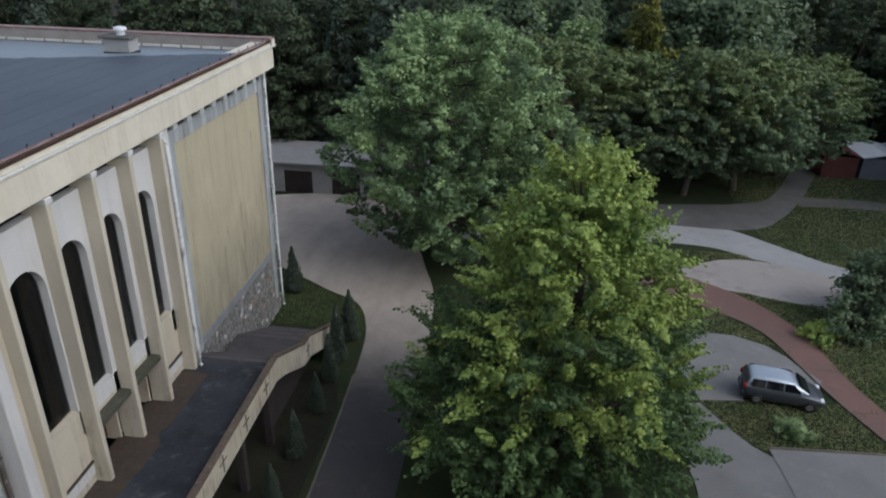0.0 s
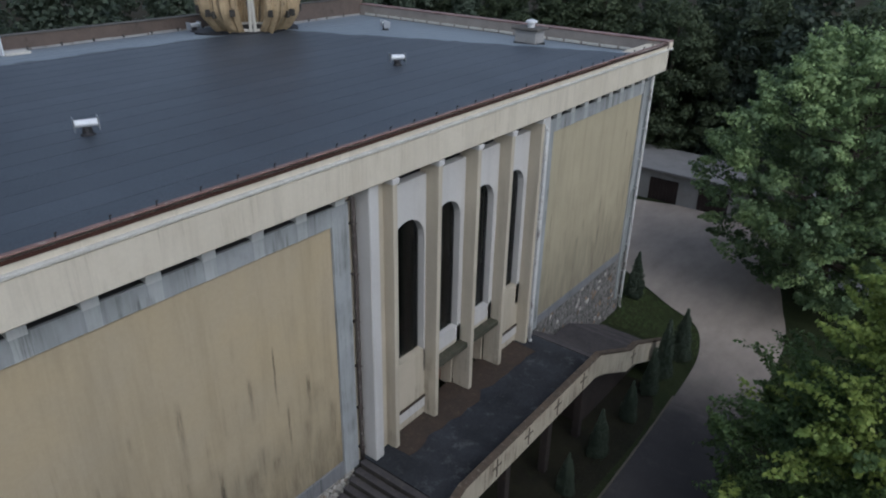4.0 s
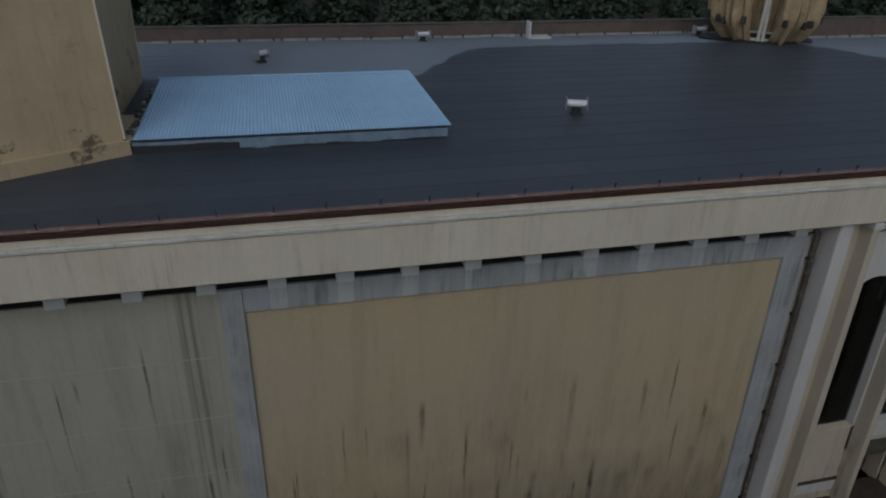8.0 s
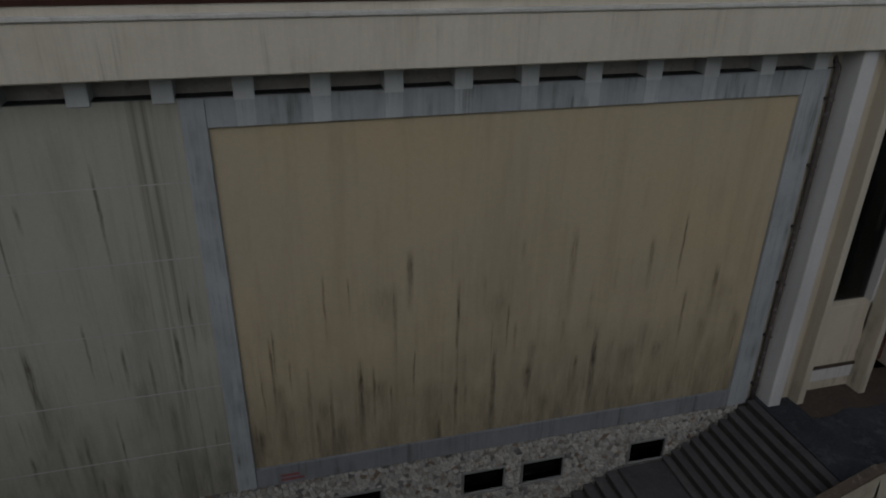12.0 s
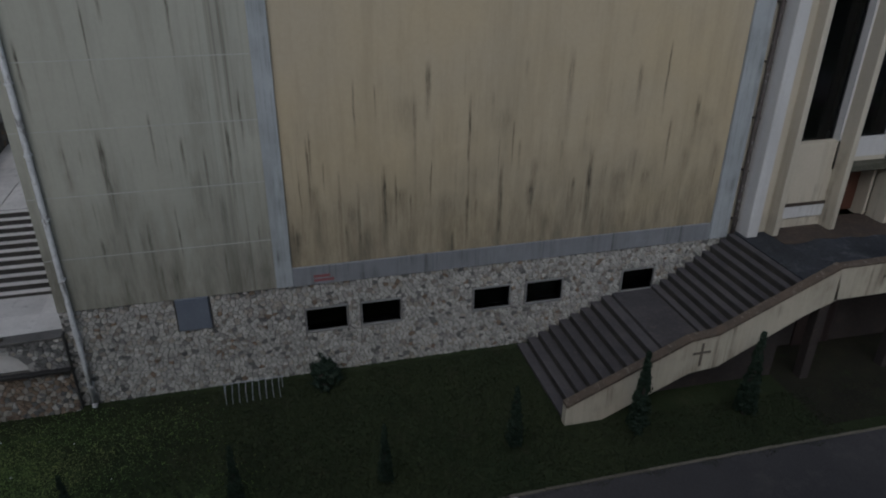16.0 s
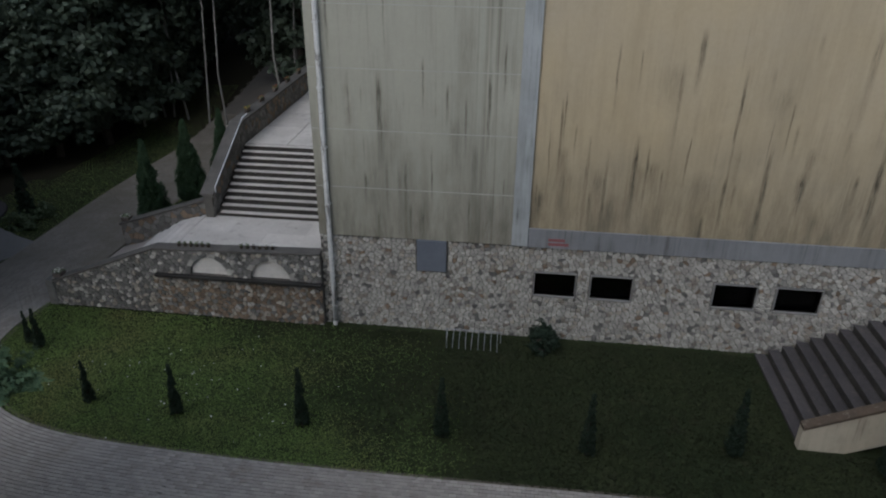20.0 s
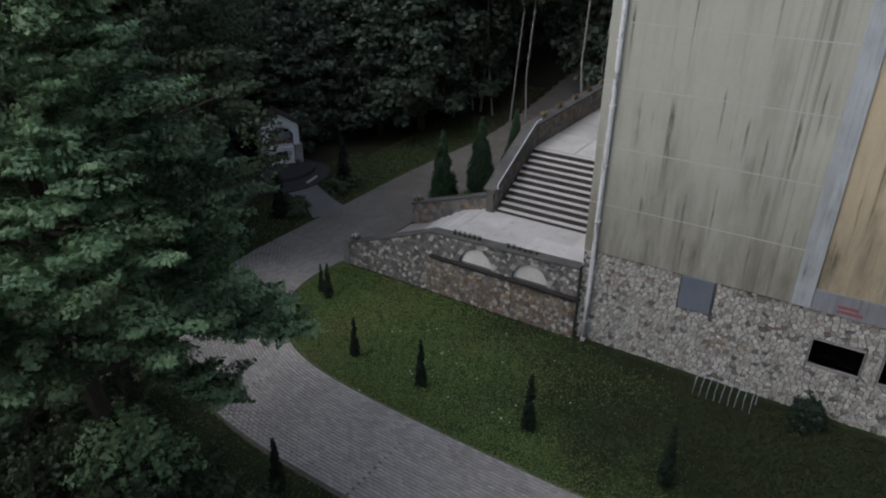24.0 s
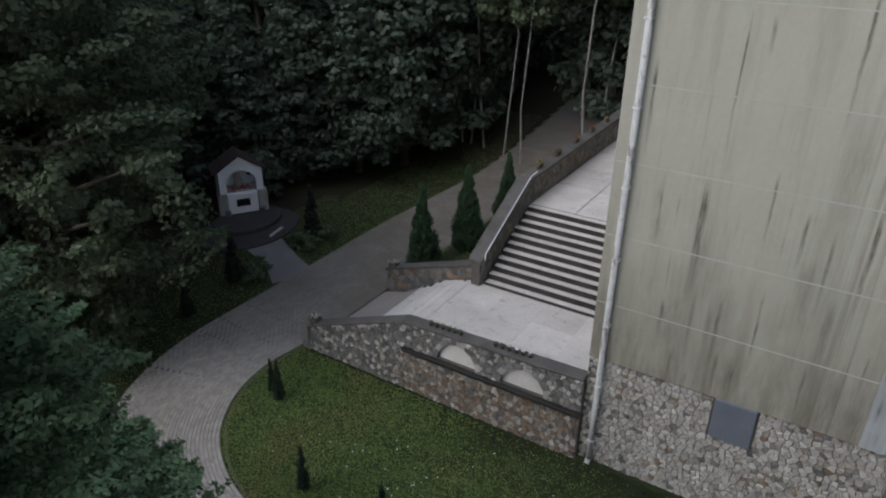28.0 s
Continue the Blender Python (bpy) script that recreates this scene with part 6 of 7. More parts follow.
def trunk_mesh(name, rng, height, girth, centres, limbs, material, lean=0.4):
    bm = bmesh.new()
    bend = [(0, 0)] + [(rng.uniform(-lean, lean), rng.uniform(-lean, lean)) for _ in range(4)]
    pts = [(bend[k][0], bend[k][1], -0.3 + (height + 0.3) * k / 4) for k in range(5)]
    tube(bm, pts, [girth * 1.35, girth, girth * 0.8, girth * 0.55, girth * 0.15], 8)
    order = rng.permutation(len(centres))[:limbs]
    for i in order:
        e = Vector(centres[i])
        t = min(0.92, max(0.22, (e.z - 0.28 * math.hypot(e.x, e.y)) / height))
        k = min(3, int(t * 4))
        f = t * 4 - k
        s = Vector(pts[k]).lerp(Vector(pts[k + 1]), f)
        m1 = s.lerp(e, 0.5) + Vector((0, 0, -0.06 * (e - s).length))
        g = girth * (1 - t) * 0.5 + 0.03
        tube(bm, [s, m1, e], [g, g * 0.6, 0.015], 5, cap=False)
    return mesh_of(name, bm, material)


def broad(t):
    return math.sin(math.pi * min(1, max(0, 0.08 + 0.88 * t ** 0.8))) ** 0.65


def egg(t):
    return max(0.06, (1 - t) ** 0.62) * min(1, 0.55 + 2.2 * t)


def tiers(t):
    return (1.0 - 0.66 * max(0.0, t - 0.22) / 0.78) * min(1, 0.75 + 1.5 * t) * (0.9 + 0.1 * math.sin(21 * t))


def cone(t):
    return max(0.03, (1 - t) ** 0.85) * min(1, 0.8 + 2 * t)


def make_tree(name, at, height, spread, h0, shape, leaf, n, per, size, clump, seed, label, girth=0.28, limbs=26, slim=0.75, bark=None, flat=0.8, group="", up=0.5, category="tree", uneven=1.0, spray=0.8, tips=None, tip_share=0.4, tip_rise=0.9, boughs=()):
    rng = np.random.default_rng(seed)
    cs, rs = crown_clumps(rng, n, h0, height - clump * 0.5, spread, shape, clump, uneven)
    for a0, a1, reach, za, zb, k in boughs:          # low spreading boughs: turn from and to, reach, heights at the trunk and at the tip
        f = rng.uniform(0.25, 1.0, k) ** 0.6
        a = np.radians(rng.uniform(a0, a1, k))
        r = reach * f * (1 - 0.12 * (a - math.radians(min(a0, a1))))
        cs = np.concatenate((cs, np.stack((r * np.cos(a), r * np.sin(a), za + (zb - za) * f + rng.uniform(-0.55, 0.55, k) * (1.3 - f)), 1)))
        rs = np.concatenate((rs, clump * rng.uniform(0.5, 1.0, k)))
    pos, nrm = clump_leaves(cs, rs, per, rng, flat, up, spray)
    tr = new(name)
    tr.location = at
    ORIGIN[tr] = Vector(at)
    tagged(tr, label, category, group)
    t = new("trunk", trunk_mesh("trunk", rng, height * 0.9, girth, np.concatenate((cs[:n], cs[n::20])), limbs, bark or M_BARK))
    t.parent = tr
    if tips:          # sunlit sprays painted as a brighter leaf colour, chosen by height and noise
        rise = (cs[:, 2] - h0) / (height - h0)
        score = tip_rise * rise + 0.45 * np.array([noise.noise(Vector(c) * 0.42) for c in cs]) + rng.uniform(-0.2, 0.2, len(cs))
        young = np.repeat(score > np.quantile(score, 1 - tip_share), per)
        c = new("bright_sprays", leaf_mesh("bright_sprays", pos[young], nrm[young], size, slim, tips, rng))
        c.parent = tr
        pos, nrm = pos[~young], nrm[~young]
    c = new("crown", leaf_mesh("crown", pos, nrm, size, slim, leaf, rng))
    c.parent = tr
    return tr


def on_ground(x, y, dz=0.0):
    return (x, y, ground_z(x, y) + dz)


# dark undergrowth below the locust tree
for x, y, h, w, sd in ((-1.2, -11.6, 2.2, 1.4, 91), (0.5, -9.8, 2.5, 1.5, 92), (1.6, -12.4, 2.8, 1.6, 93), (-0.2, -14.6, 2.4, 1.5, 94), (2.6, -8.2, 2.4, 1.4, 95), (-2.0, -14.7, 1.8, 1.1, 96), (-3.0, -17.2, 2.3, 1.4, 97), (-1.0, -16.6, 2.5, 1.6, 98), (-3.3, -20.0, 2.5, 1.6, 99), (-0.9, -19.6, 2.8, 1.8, 100), (0.6, -17.6, 2.6, 1.6, 101)):
    make_tree("undergrowth_bush", on_ground(x, y), h, w, 0.1, broad, L_OAK, 70, 80, 0.14, 0.42, sd, "dark dense bush below the locust tree", girth=0.05, limbs=10, category="bush", group="bushes below the locust tree")

make_tree("undergrowth_bush", on_ground(-0.9, -12.7), 3.5, 1.25, 0.1, broad, L_OAK, 90, 90, 0.13, 0.42, 102, "tall leafy bush with pale shoots before the locust trunk", girth=0.05, limbs=10, category="bush", group="bushes below the locust tree", tips=L_NEAR, tip_share=0.3)

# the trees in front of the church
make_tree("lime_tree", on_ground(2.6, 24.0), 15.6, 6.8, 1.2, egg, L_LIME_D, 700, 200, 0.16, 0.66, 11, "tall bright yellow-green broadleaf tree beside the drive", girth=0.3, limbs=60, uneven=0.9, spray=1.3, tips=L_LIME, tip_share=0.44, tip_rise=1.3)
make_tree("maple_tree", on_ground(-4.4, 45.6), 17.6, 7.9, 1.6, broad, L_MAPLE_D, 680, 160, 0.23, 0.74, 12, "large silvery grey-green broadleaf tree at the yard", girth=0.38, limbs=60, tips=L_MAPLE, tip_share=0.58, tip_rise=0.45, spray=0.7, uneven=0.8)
make_tree("locust_tree", on_ground(-1.3, -13.8), 12.6, 4.1, 5.7, tiers, L_NEAR_D, 640, 210, 0.125, 0.5, 13, "feathery green locust tree beside the paved path", girth=0.22, limbs=60, slim=0.5, flat=0.34, up=1.0, uneven=0.6, spray=0.7, tips=L_NEAR, tip_share=0.55, tip_rise=-0.1, boughs=((140, 195, 4.45, 5.7, 4.4, 180), (120, 136, 2.8, 4.9, 3.5, 22)))
make_tree("oak_tree", on_ground(-9.6, -24.4), 15.5, 5.4, 2.4, broad, L_OAK, 420, 240, 0.17, 0.85, 14, "dark dense broadleaf tree at the edge of the wood", girth=0.3, limbs=40, flat=0.55, up=0.8)
for k, (x, y, h, sp_, lf, sd) in enumerate(((9.5, 63, 12.5, 5.5, L_DARK, 21), (15.5, 62.5, 13.2, 6.0, L_DARK, 22), (20.5, 64.5, 13.0, 6.0, L_MID, 23), (26.0, 69.5, 11.5, 5.4, L_MID, 24), (2.0, 62, 14, 5.5, L_DARK, 25), (32.0, 80, 10.5, 4.5, L_MID, 26))):
    make_tree("roadside_tree", on_ground(x, y), h, sp_, 2.8, broad, lf, 300, 120, 0.30, 0.95, sd, "dense dark green broadleaf tree by the road", group="trees by the road", limbs=24, flat=0.55, tips=L_OLIVE, tip_share=0.4, tip_rise=1.3, spray=1.1)
make_tree("yellowing_tree", on_ground(12.0, 74), 16.0, 4.0, 3, egg, L_YELLOW, 120, 90, 0.42, 0.9, 27, "broadleaf tree with yellowing leaves")
make_tree("brown_tree", on_ground(2.2, 56), 12.0, 3.6, 2, egg, leafy("brownish_leaves", (0.07, 0.055, 0.03), (0.05, 0.05, 0.025), (0.06, 0.065, 0.03)), 120, 90, 0.38, 0.8, 28, "reddish-brown leaved tree behind the others")
make_tree("roadside_bush", on_ground(21.6, 39.6), 2.6, 2.1, 0.1, broad, L_MID, 70, 70, 0.2, 0.5, 31, "round green bush on the verge", girth=0.06, limbs=14, category="bush")
make_tree("roadside_bush", on_ground(23.6, 41.5), 5.6, 2.4, 0.4, broad, L_MID, 90, 80, 0.24, 0.6, 32, "tall loose green bush on the verge", girth=0.08, limbs=16, category="bush")
make_tree("ornamental_grass", on_ground(14.6, 28.7), 0.9, 0.75, 0.05, broad, L_MAPLE, 26, 40, 0.34, 0.3, 33, "clump of long pale blades on the grass strip", girth=0.03, limbs=4, slim=0.16, up=1.2, category="plant")
make_tree("verge_shrub", on_ground(19.2, 38.6), 0.9, 1.2, 0.05, broad, L_LIME, 36, 60, 0.16, 0.35, 34, "low yellow-green shrub on the verge", girth=0.03, limbs=4, category="shrub")
make_tree("wall_shrub", on_ground(-13.55, -0.7), 0.8, 0.5, 0.05, broad, L_CYPRESS, 40, 60, 0.09, 0.2, 35, "small dark shrub against the stone wall", girth=0.03, limbs=8, category="shrub")
make_tree("wood_edge_bush", on_ground(-9.6, -22.6), 2.6, 1.5, 0.1, broad, L_DARK, 60, 80, 0.16, 0.45, 36, "dark bush at the edge of the wood", girth=0.05, limbs=10, category="bush")
for x, y, s, sd in ((-17.0, -23.1, 0.5, 41), (-19.6, -22.8, 0.55, 42), (-16.4, -22.7, 0.4, 43), (-20.9, -22.6, 0.5, 44)):
    make_tree("low_hedge", on_ground(x, y), 0.65 * s / 0.5, s, 0.03, broad, L_DARK, 26, 50, 0.1, 0.2, sd, "clipped dark low hedge beside the shrine path", girth=0.02, limbs=4, category="hedge", group="hedges at the shrine")


def conifer_proto(height, spread, n, per, size, seed, leaf=None, shape=cone, clump=0.16):
    rng = np.random.default_rng(seed)
    cs, rs = crown_clumps(rng, n, 0.06 * height, height * 0.97, spread, shape, clump)
    cs[:, :2] *= 0.9
    rs = rs * (1.15 - 0.7 * cs[:, 2] / height)
    pos, nrm = clump_leaves(cs, rs, per, rng, 1.3, 0.2)
    return trunk_mesh("trunk", rng, height * 0.9, 0.03 * height ** 0.5 + 0.01, cs, 8, M_BARK, 0.02), leaf_mesh("crown", pos, nrm, size, 0.4, leaf or L_FIR, rng)


def planted(name, meshes, at, scale, turn, label, category, group="", wide=1.0):
    ob = new(name)
    ob.matrix_basis = Matrix.Translation(at) @ pose(0, 0, 0, 0, 0, turn) @ Matrix.Diagonal((scale * wide, scale * wide, scale, 1))
    tagged(ob, label, category, group)
    for nm, me in zip(("trunk", "crown"), meshes):
        o = new(nm, me)
        o.parent = ob
    return ob


small_cypress = conifer_proto(1.75, 0.19, 170, 40, 0.06, 51, leaf=L_CYPRESS, shape=cone, clump=0.075)
for x, y, s in ((-11.5, -16.45, 0.85), (-9.2, -13.4, 0.85), (-9.05, -10.75, 1.0), (-9.08, -7.2, 1.12), (-9.1, -3.4, 1.15), (-8.95, 0.4, 1.15), (-9.4, 4.15, 1.25), (-11.7, -16.95, 0.7), (-3.7, -11.4, 1.0), (-9.15, 7.85, 1.66), (-9.15, 11.5, 1.74)):
    planted("young_cypress", small_cypress, on_ground(x, y, -0.02), s, random.uniform(0, 360), "slim young dark green cypress planted in the lawn", "cypress", "young cypresses along the path")
thuja = conifer_proto(3.3, 0.72, 420, 60, 0.10, 52, shape=cone, clump=0.17)
thuja_light = conifer_proto(3.3, 0.78, 460, 70, 0.09, 53, leaf=L_THUJA, shape=cone, clump=0.17)
for x, y, s in ((-20.0, -16.9, 1.22), (-22.8, -16.5, 1.18), (-26.0, -16.3, 1.05)):
    planted("thuja", thuja_light, on_ground(x, y, -0.05), s, random.uniform(0, 360), "cone-shaped dense green thuja in the raised bed", "thuja", "thujas beside the stairs", wide=0.84)
for x, y, s in ((-14.0, 39.0, 1.05), (-9.15, 31.6, 1.15), (-9.0, 33.9, 1.05), (-9.1, 29.8, 0.9), (-9.0, 23.6, 0.85), (-9.0, 27.0, 0.75), (-9.0, 20.6, 0.7)):
    planted("thuja", thuja, on_ground(x, y, -0.05), s, random.uniform(0, 360), "dark cone-shaped thuja on the lawn by the drive", "thuja", "thujas by the drive", wide=0.8)
for x, y, s in ((-15.9, -23.1, 1.3), (-20.6, -23.2, 1.5), (-13.2, -22.6, 0.9)):
    planted("slim_cypress", small_cypress, on_ground(x, y, -0.02), s, random.uniform(0, 360), "slim dark cypress beside the shrine path", "cypress", "cypresses at the shrine", wide=1.4)


# ---- the woods round about
def wood_proto(seed, height, spread, h0, shape, leaf, n=170, per=80, size=0.46, clump=1.15, bark=None, girth=0.2, limbs=14, lean=0.4):
    rng = np.random.default_rng(seed)
    cs, rs = crown_clumps(rng, n, h0, height * 0.96, spread, shape, clump)
    pos, nrm = clump_leaves(cs, rs, per, rng, 0.75, 0.5)
    return trunk_mesh("trunk", rng, height * 0.92, girth, cs, limbs, bark or M_BARK, lean), leaf_mesh("crown", pos, nrm, size, 0.75, leaf, rng)


PROTO = [wood_proto(61, 16, 4.2, 2.5, broad, L_OAK, n=260, per=110, size=0.27, clump=0.8), wood_proto(62, 17, 4.0, 4, egg, L_MID), wood_proto(63, 18, 3.6, 2, cone, L_FIR, size=0.4, clump=0.9), wood_proto(64, 15, 4.4, 1.5, broad, L_MID), wood_proto(65, 19, 3.4, 3, cone, L_FIR, size=0.4, clump=0.9), wood_proto(66, 16, 3.8, 2.0, broad, L_MAPLE)]
BIRCH = wood_proto(67, 17, 2.2, 8.5, broad, L_OAK, n=70, per=40, size=0.4, clump=0.8, bark=M_BIRCH, girth=0.055, limbs=10, lean=0.7)
WORDS = ["dark broadleaf tree in the wood", "green broadleaf tree in the wood", "dark tall fir in the wood", "leafy green tree in the wood", "dark tall fir in the wood", "grey-green tree in the wood"]
wrng = random.Random(7)


def wood(x0, x1, y0, y1, step, kinds, grow=(0.85, 1.15), skip=None):
    y = y0
    row = 0
    while y <= y1:
        x = x0 + (row % 2) * step / 2
        while x <= x1:
            px, py = x + wrng.uniform(-0.32, 0.32) * step, y + wrng.uniform(-0.32, 0.32) * step
            if not (skip and skip(px, py)):
                k = wrng.choice(kinds)
                s = wrng.uniform(*grow)
                planted("wood_tree", PROTO[k], on_ground(px, py, -0.1), s, wrng.uniform(0, 360), WORDS[k], "tree", "trees of the surrounding wood", wide=wrng.uniform(0.9, 1.2))
            x += step
        y += step * 0.87
        row += 1


wood(-48, -8, 66, 82, 6.4, (0, 2, 4, 4))
wood(-6, 60, 78, 98, 6.8, (0, 1, 3, 3, 5), skip=lambda x, y: 27 < x < 37 and y < 90 or (34 < x < 50 and 92 < y < 106) or (22 < x < 27 and y < 81))
wood(44, 62, 58, 76, 6.5, (1, 3))
wood(-8, 84, 107, 119, 7.5, (0, 1, 3, 5), grow=(1.0, 1.3))
wood(-62, -44, -22, 62, 6.4, (2, 4, 4))
wood(-60, -13, -50, -30, 6.0, (2, 4), skip=lambda x, y: abs(x + 20.0) < 6.0 and y > -34)
wood(-44, -25, -27.5, -25, 5.0, (2, 4, 4), grow=(0.7, 0.95))
wood(-12, 2, -44, -28, 6.0, (2, 4))
wood(-50, -36.5, -14.5, 2, 5.5, (2, 4), grow=(0.8, 1.0), skip=lambda x, y: x > -39 and y > -9)
wood(-52, -31, -28, -23.4, 4.6, (2, 4), grow=(0.75, 1.0))
make_tree("oak_tree", on_ground(-14.3, -29.2), 14.0, 4.4, 4.5, broad, L_OAK, 330, 200, 0.18, 0.85, 15, "dark broadleaf tree leaning over the shrine", girth=0.25, limbs=30, flat=0.55, up=0.8)
for x, y, k, s in ((-23.8, -30.2, 2, 0.62), (-26.6, -28.6, 4, 0.66), (-21.4, -32.2, 4, 0.7), (-27.6, -32.4, 2, 0.8), (-30.2, -28.4, 2, 0.66), (-18.6, -32.6, 2, 0.62)):
    planted("wood_tree", PROTO[k], on_ground(x, y, -0.9), s, wrng.uniform(0, 360), "dark fir with low boughs behind the shrine", "tree", "trees of the surrounding wood", wide=1.25)
for x, y in ((-34.0, -15.8), (-34.5, -20.9), (-34.0, -19.5), (-35.0, -22.4), (-35.2, -24.0), (-36.2, -14.5), (-37.5, -16.2), (-39.0, -13.0), (-40.5, -15.5), (-38.2, -11.0), (-41.5, -12.0), (-43.0, -15.2), (-35.2, -23.5), (-33.6, -24.6)):
    planted("birch_tree", BIRCH, on_ground(x, y, -0.1), wrng.uniform(0.9, 1.1), wrng.uniform(0, 360), "slim birch with a pale trunk", "tree", "birches behind the stairs")

# unseen trees, added beyond the drive to close the place and shade the lawn
wood(13.5, 27, -15, 11, 5.4, (0, 3, 1), grow=(1.05, 1.25))
for x, y, k, s in ((3.6, 4.0, 3, 0.56), (0.9, 9.3, 3, 0.56), (5.0, 8.2, 0, 0.55), (9.2, 6.0, 3, 0.56), (8.8, 0.8, 0, 0.55), (10.2, -4.2, 1, 0.55), (9.8, -9.5, 3, 0.55)):
    planted("added_shade_tree", PROTO[k], on_ground(x, y, -0.1), s, wrng.uniform(0, 360), "unseen young leafy tree added to shade the lawn", "tree", "young trees beside the drive")

# ---------------------------------------------------------------- stones of the walls
def clip_poly(poly, px, py, nx, ny_):
    """Keeps the part of a polygon on the inner side of a line."""
    out = []
    n = len(poly)
    for i in range(n):
        a, b = poly[i], poly[(i + 1) % n]
        da, db = (a[0] - px) * nx + (a[1] - py) * ny_, (b[0] - px) * nx + (b[1] - py) * ny_
        if da <= 0:
            out.append(a)
        if da * db < 0:
            t = da / (da - db)
            out.append((a[0] + (b[0] - a[0]) * t, a[1] + (b[1] - a[1]) * t))
    return out


def stone_cells(u0, u1, v0, v1, size, rng, stretch=1.25):
    nu, nv = max(2, int((u1 - u0) / (size * stretch))), max(2, int((v1 - v0) / size))
    du, dv = (u1 - u0) / nu, (v1 - v0) / nv
    seeds = {(i, j): (u0 + (i + 0.5 + rng.uniform(-0.48, 0.48) + 0.5 * (j % 2) - 0.25) * du, v0 + (j + 0.5 + rng.uniform(-0.47, 0.47)) * dv) for i in range(-2, nu + 2) for j in range(-2, nv + 2)}
    cells = []
    for (i, j), (a, b) in seeds.items():
        if not (0 <= i < nu and 0 <= j < nv):
            continue
        poly = [(a - 2 * du, b - 2 * dv), (a + 2 * du, b - 2 * dv), (a + 2 * du, b + 2 * dv), (a - 2 * du, b + 2 * dv)]
        for p in range(-2, 3):
            for q in range(-2, 3):
                o = seeds.get((i + p, j + q))
                if o and (p or q):
                    poly = clip_poly(poly, 0.5 * (a + o[0]), 0.5 * (b + o[1]), o[0] - a, o[1] - b)
        for line in ((u0, b, -1, 0), (u1, b, 1, 0), (a, v0, 0, -1), (a, v1, 0, 1)):
            poly = clip_poly(poly, *line)
        if len(poly) >= 3:
            cells.append((a, b, poly))
    return cells


def stone_faces(poly, place, rng, joint=0.011, proud=0.05):
    """Vertices and faces of one rough stone over a cell."""
    cu, cv = sum(p[0] for p in poly) / len(poly), sum(p[1] for p in poly) / len(poly)
    n = len(poly)
    h = proud * rng.uniform(0.5, 1.2)
    vs, fs = [], []
    for ring, (keep, d) in enumerate(((1.0, -0.01), (0.965, h * 0.65), (0.80, h))):
        if ring == 0:
            tilt = (rng.uniform(-0.16, 0.16), rng.uniform(-0.16, 0.16))
        for p in poly:
            r = math.hypot(p[0] - cu, p[1] - cv) + 1e-6
            k = max(0.1, (r - joint) / r) * keep
            vs.append(place(cu + (p[0] - cu) * k, cv + (p[1] - cv) * k, d + (rng.uniform(-0.008, 0.008) + tilt[0] * (p[0] - cu) * k * 0.5 + tilt[1] * (p[1] - cv) * k * 0.5) * ring))
    for ring in range(2):
        for i in range(n):
            j = (i + 1) % n
            fs.append((ring * n + i, ring * n + j, (ring + 1) * n + j, (ring + 1) * n + i))
    fs.append(tuple(range(2 * n, 3 * n)))
    return vs, fs


def stone_wall(cells, place, parent, mats, weights, as_parts, seed, proud=0.05):
    rng = random.Random(seed)
    rest = [([], []) for _ in mats]
    at = ORIGIN[parent]
    count = 0
    for a, b, poly in cells:
        k = rng.choices(range(len(mats)), weights)[0]
        vs, fs = stone_faces(poly, place, rng, proud=proud)
        vs = [tuple(Vector(v) - at) for v in vs]
        if as_parts(a, b) and count < 300:
            me = bpy.data.meshes.new("stone")
            me.from_pydata(vs, [], fs)
            me.materials.append(mats[k])
            ob = new("stone", me)
            ob.parent = parent
            count += 1
        else:
            o = len(rest[k][0])
            rest[k][0].extend(vs)
            rest[k][1].extend(tuple(i + o for i in f) for f in fs)
    for (vs, fs), m in zip(rest, mats):
        if vs:
            me = bpy.data.meshes.new("stonework")
            me.from_pydata(vs, [], fs)
            me.materials.append(m)
            ob = new("stonework", me)
            ob.parent = parent
            tagged(ob, "uneven field stones with recessed joints", kind="stuff")


srng = random.Random(3)
cells = stone_cells(Y0, 13.4, -0.3, 3.27, 0.122, srng, 1.3)


def free_of_windows(poly):
    for a, b in WIN_B + [(-4.83, -3.9)]:
        z0, z1 = (WZ0 - 0.06, WZ1 + 0.05) if (a, b) != (-4.83, -3.9) else (2.22, 3.3)
        if any(a - 0.05 < p[0] < b + 0.05 and z0 < p[1] < z1 for p in poly) or any(a < sum(q[0] for q in poly) / len(poly) < b and z0 < sum(q[1] for q in poly) / len(poly) < z1 for _ in (0,)):
            c, d = sum(p[0] for p in poly) / len(poly), sum(p[1] for p in poly) / len(poly)
            # push the stone out of the opening on its nearer side
            gaps = [(c - a, (a - 0.05, 0, 1, 0)), (b - c, (b + 0.05, 0, -1, 0)), (d - z0, (0, z0, 0, 1)), (z1 - d, (0, z1, 0, -1))]
            poly = clip_poly(poly, *min(gaps, key=lambda g: g[0])[1])
            if len(poly) < 3:
                return None
    return poly


good = []
for a, b, poly in cells:
    q = free_of_windows(poly)
    if q and len(q) >= 3:
        good.append((a, b, q))
stone_wall(good, lambda u, v, d: (XW - 0.06 + d, u, v), base_wall, [M_STONE, M_STONE_B, M_STONE_G, M_STONE_Y], [0.75, 0.16, 0.07, 0.02], lambda a, b: a < -4.6, 4)
stone_wall(stone_cells(24.8, Y1, -1.4, 3.1, 0.21, srng), lambda u, v, d: (XW - 0.06 + d, u, v), base_wall_n, [M_STONE_Y, M_STONE_G, M_STONE], [0.05, 0.92, 0.03], lambda a, b: False, 5)

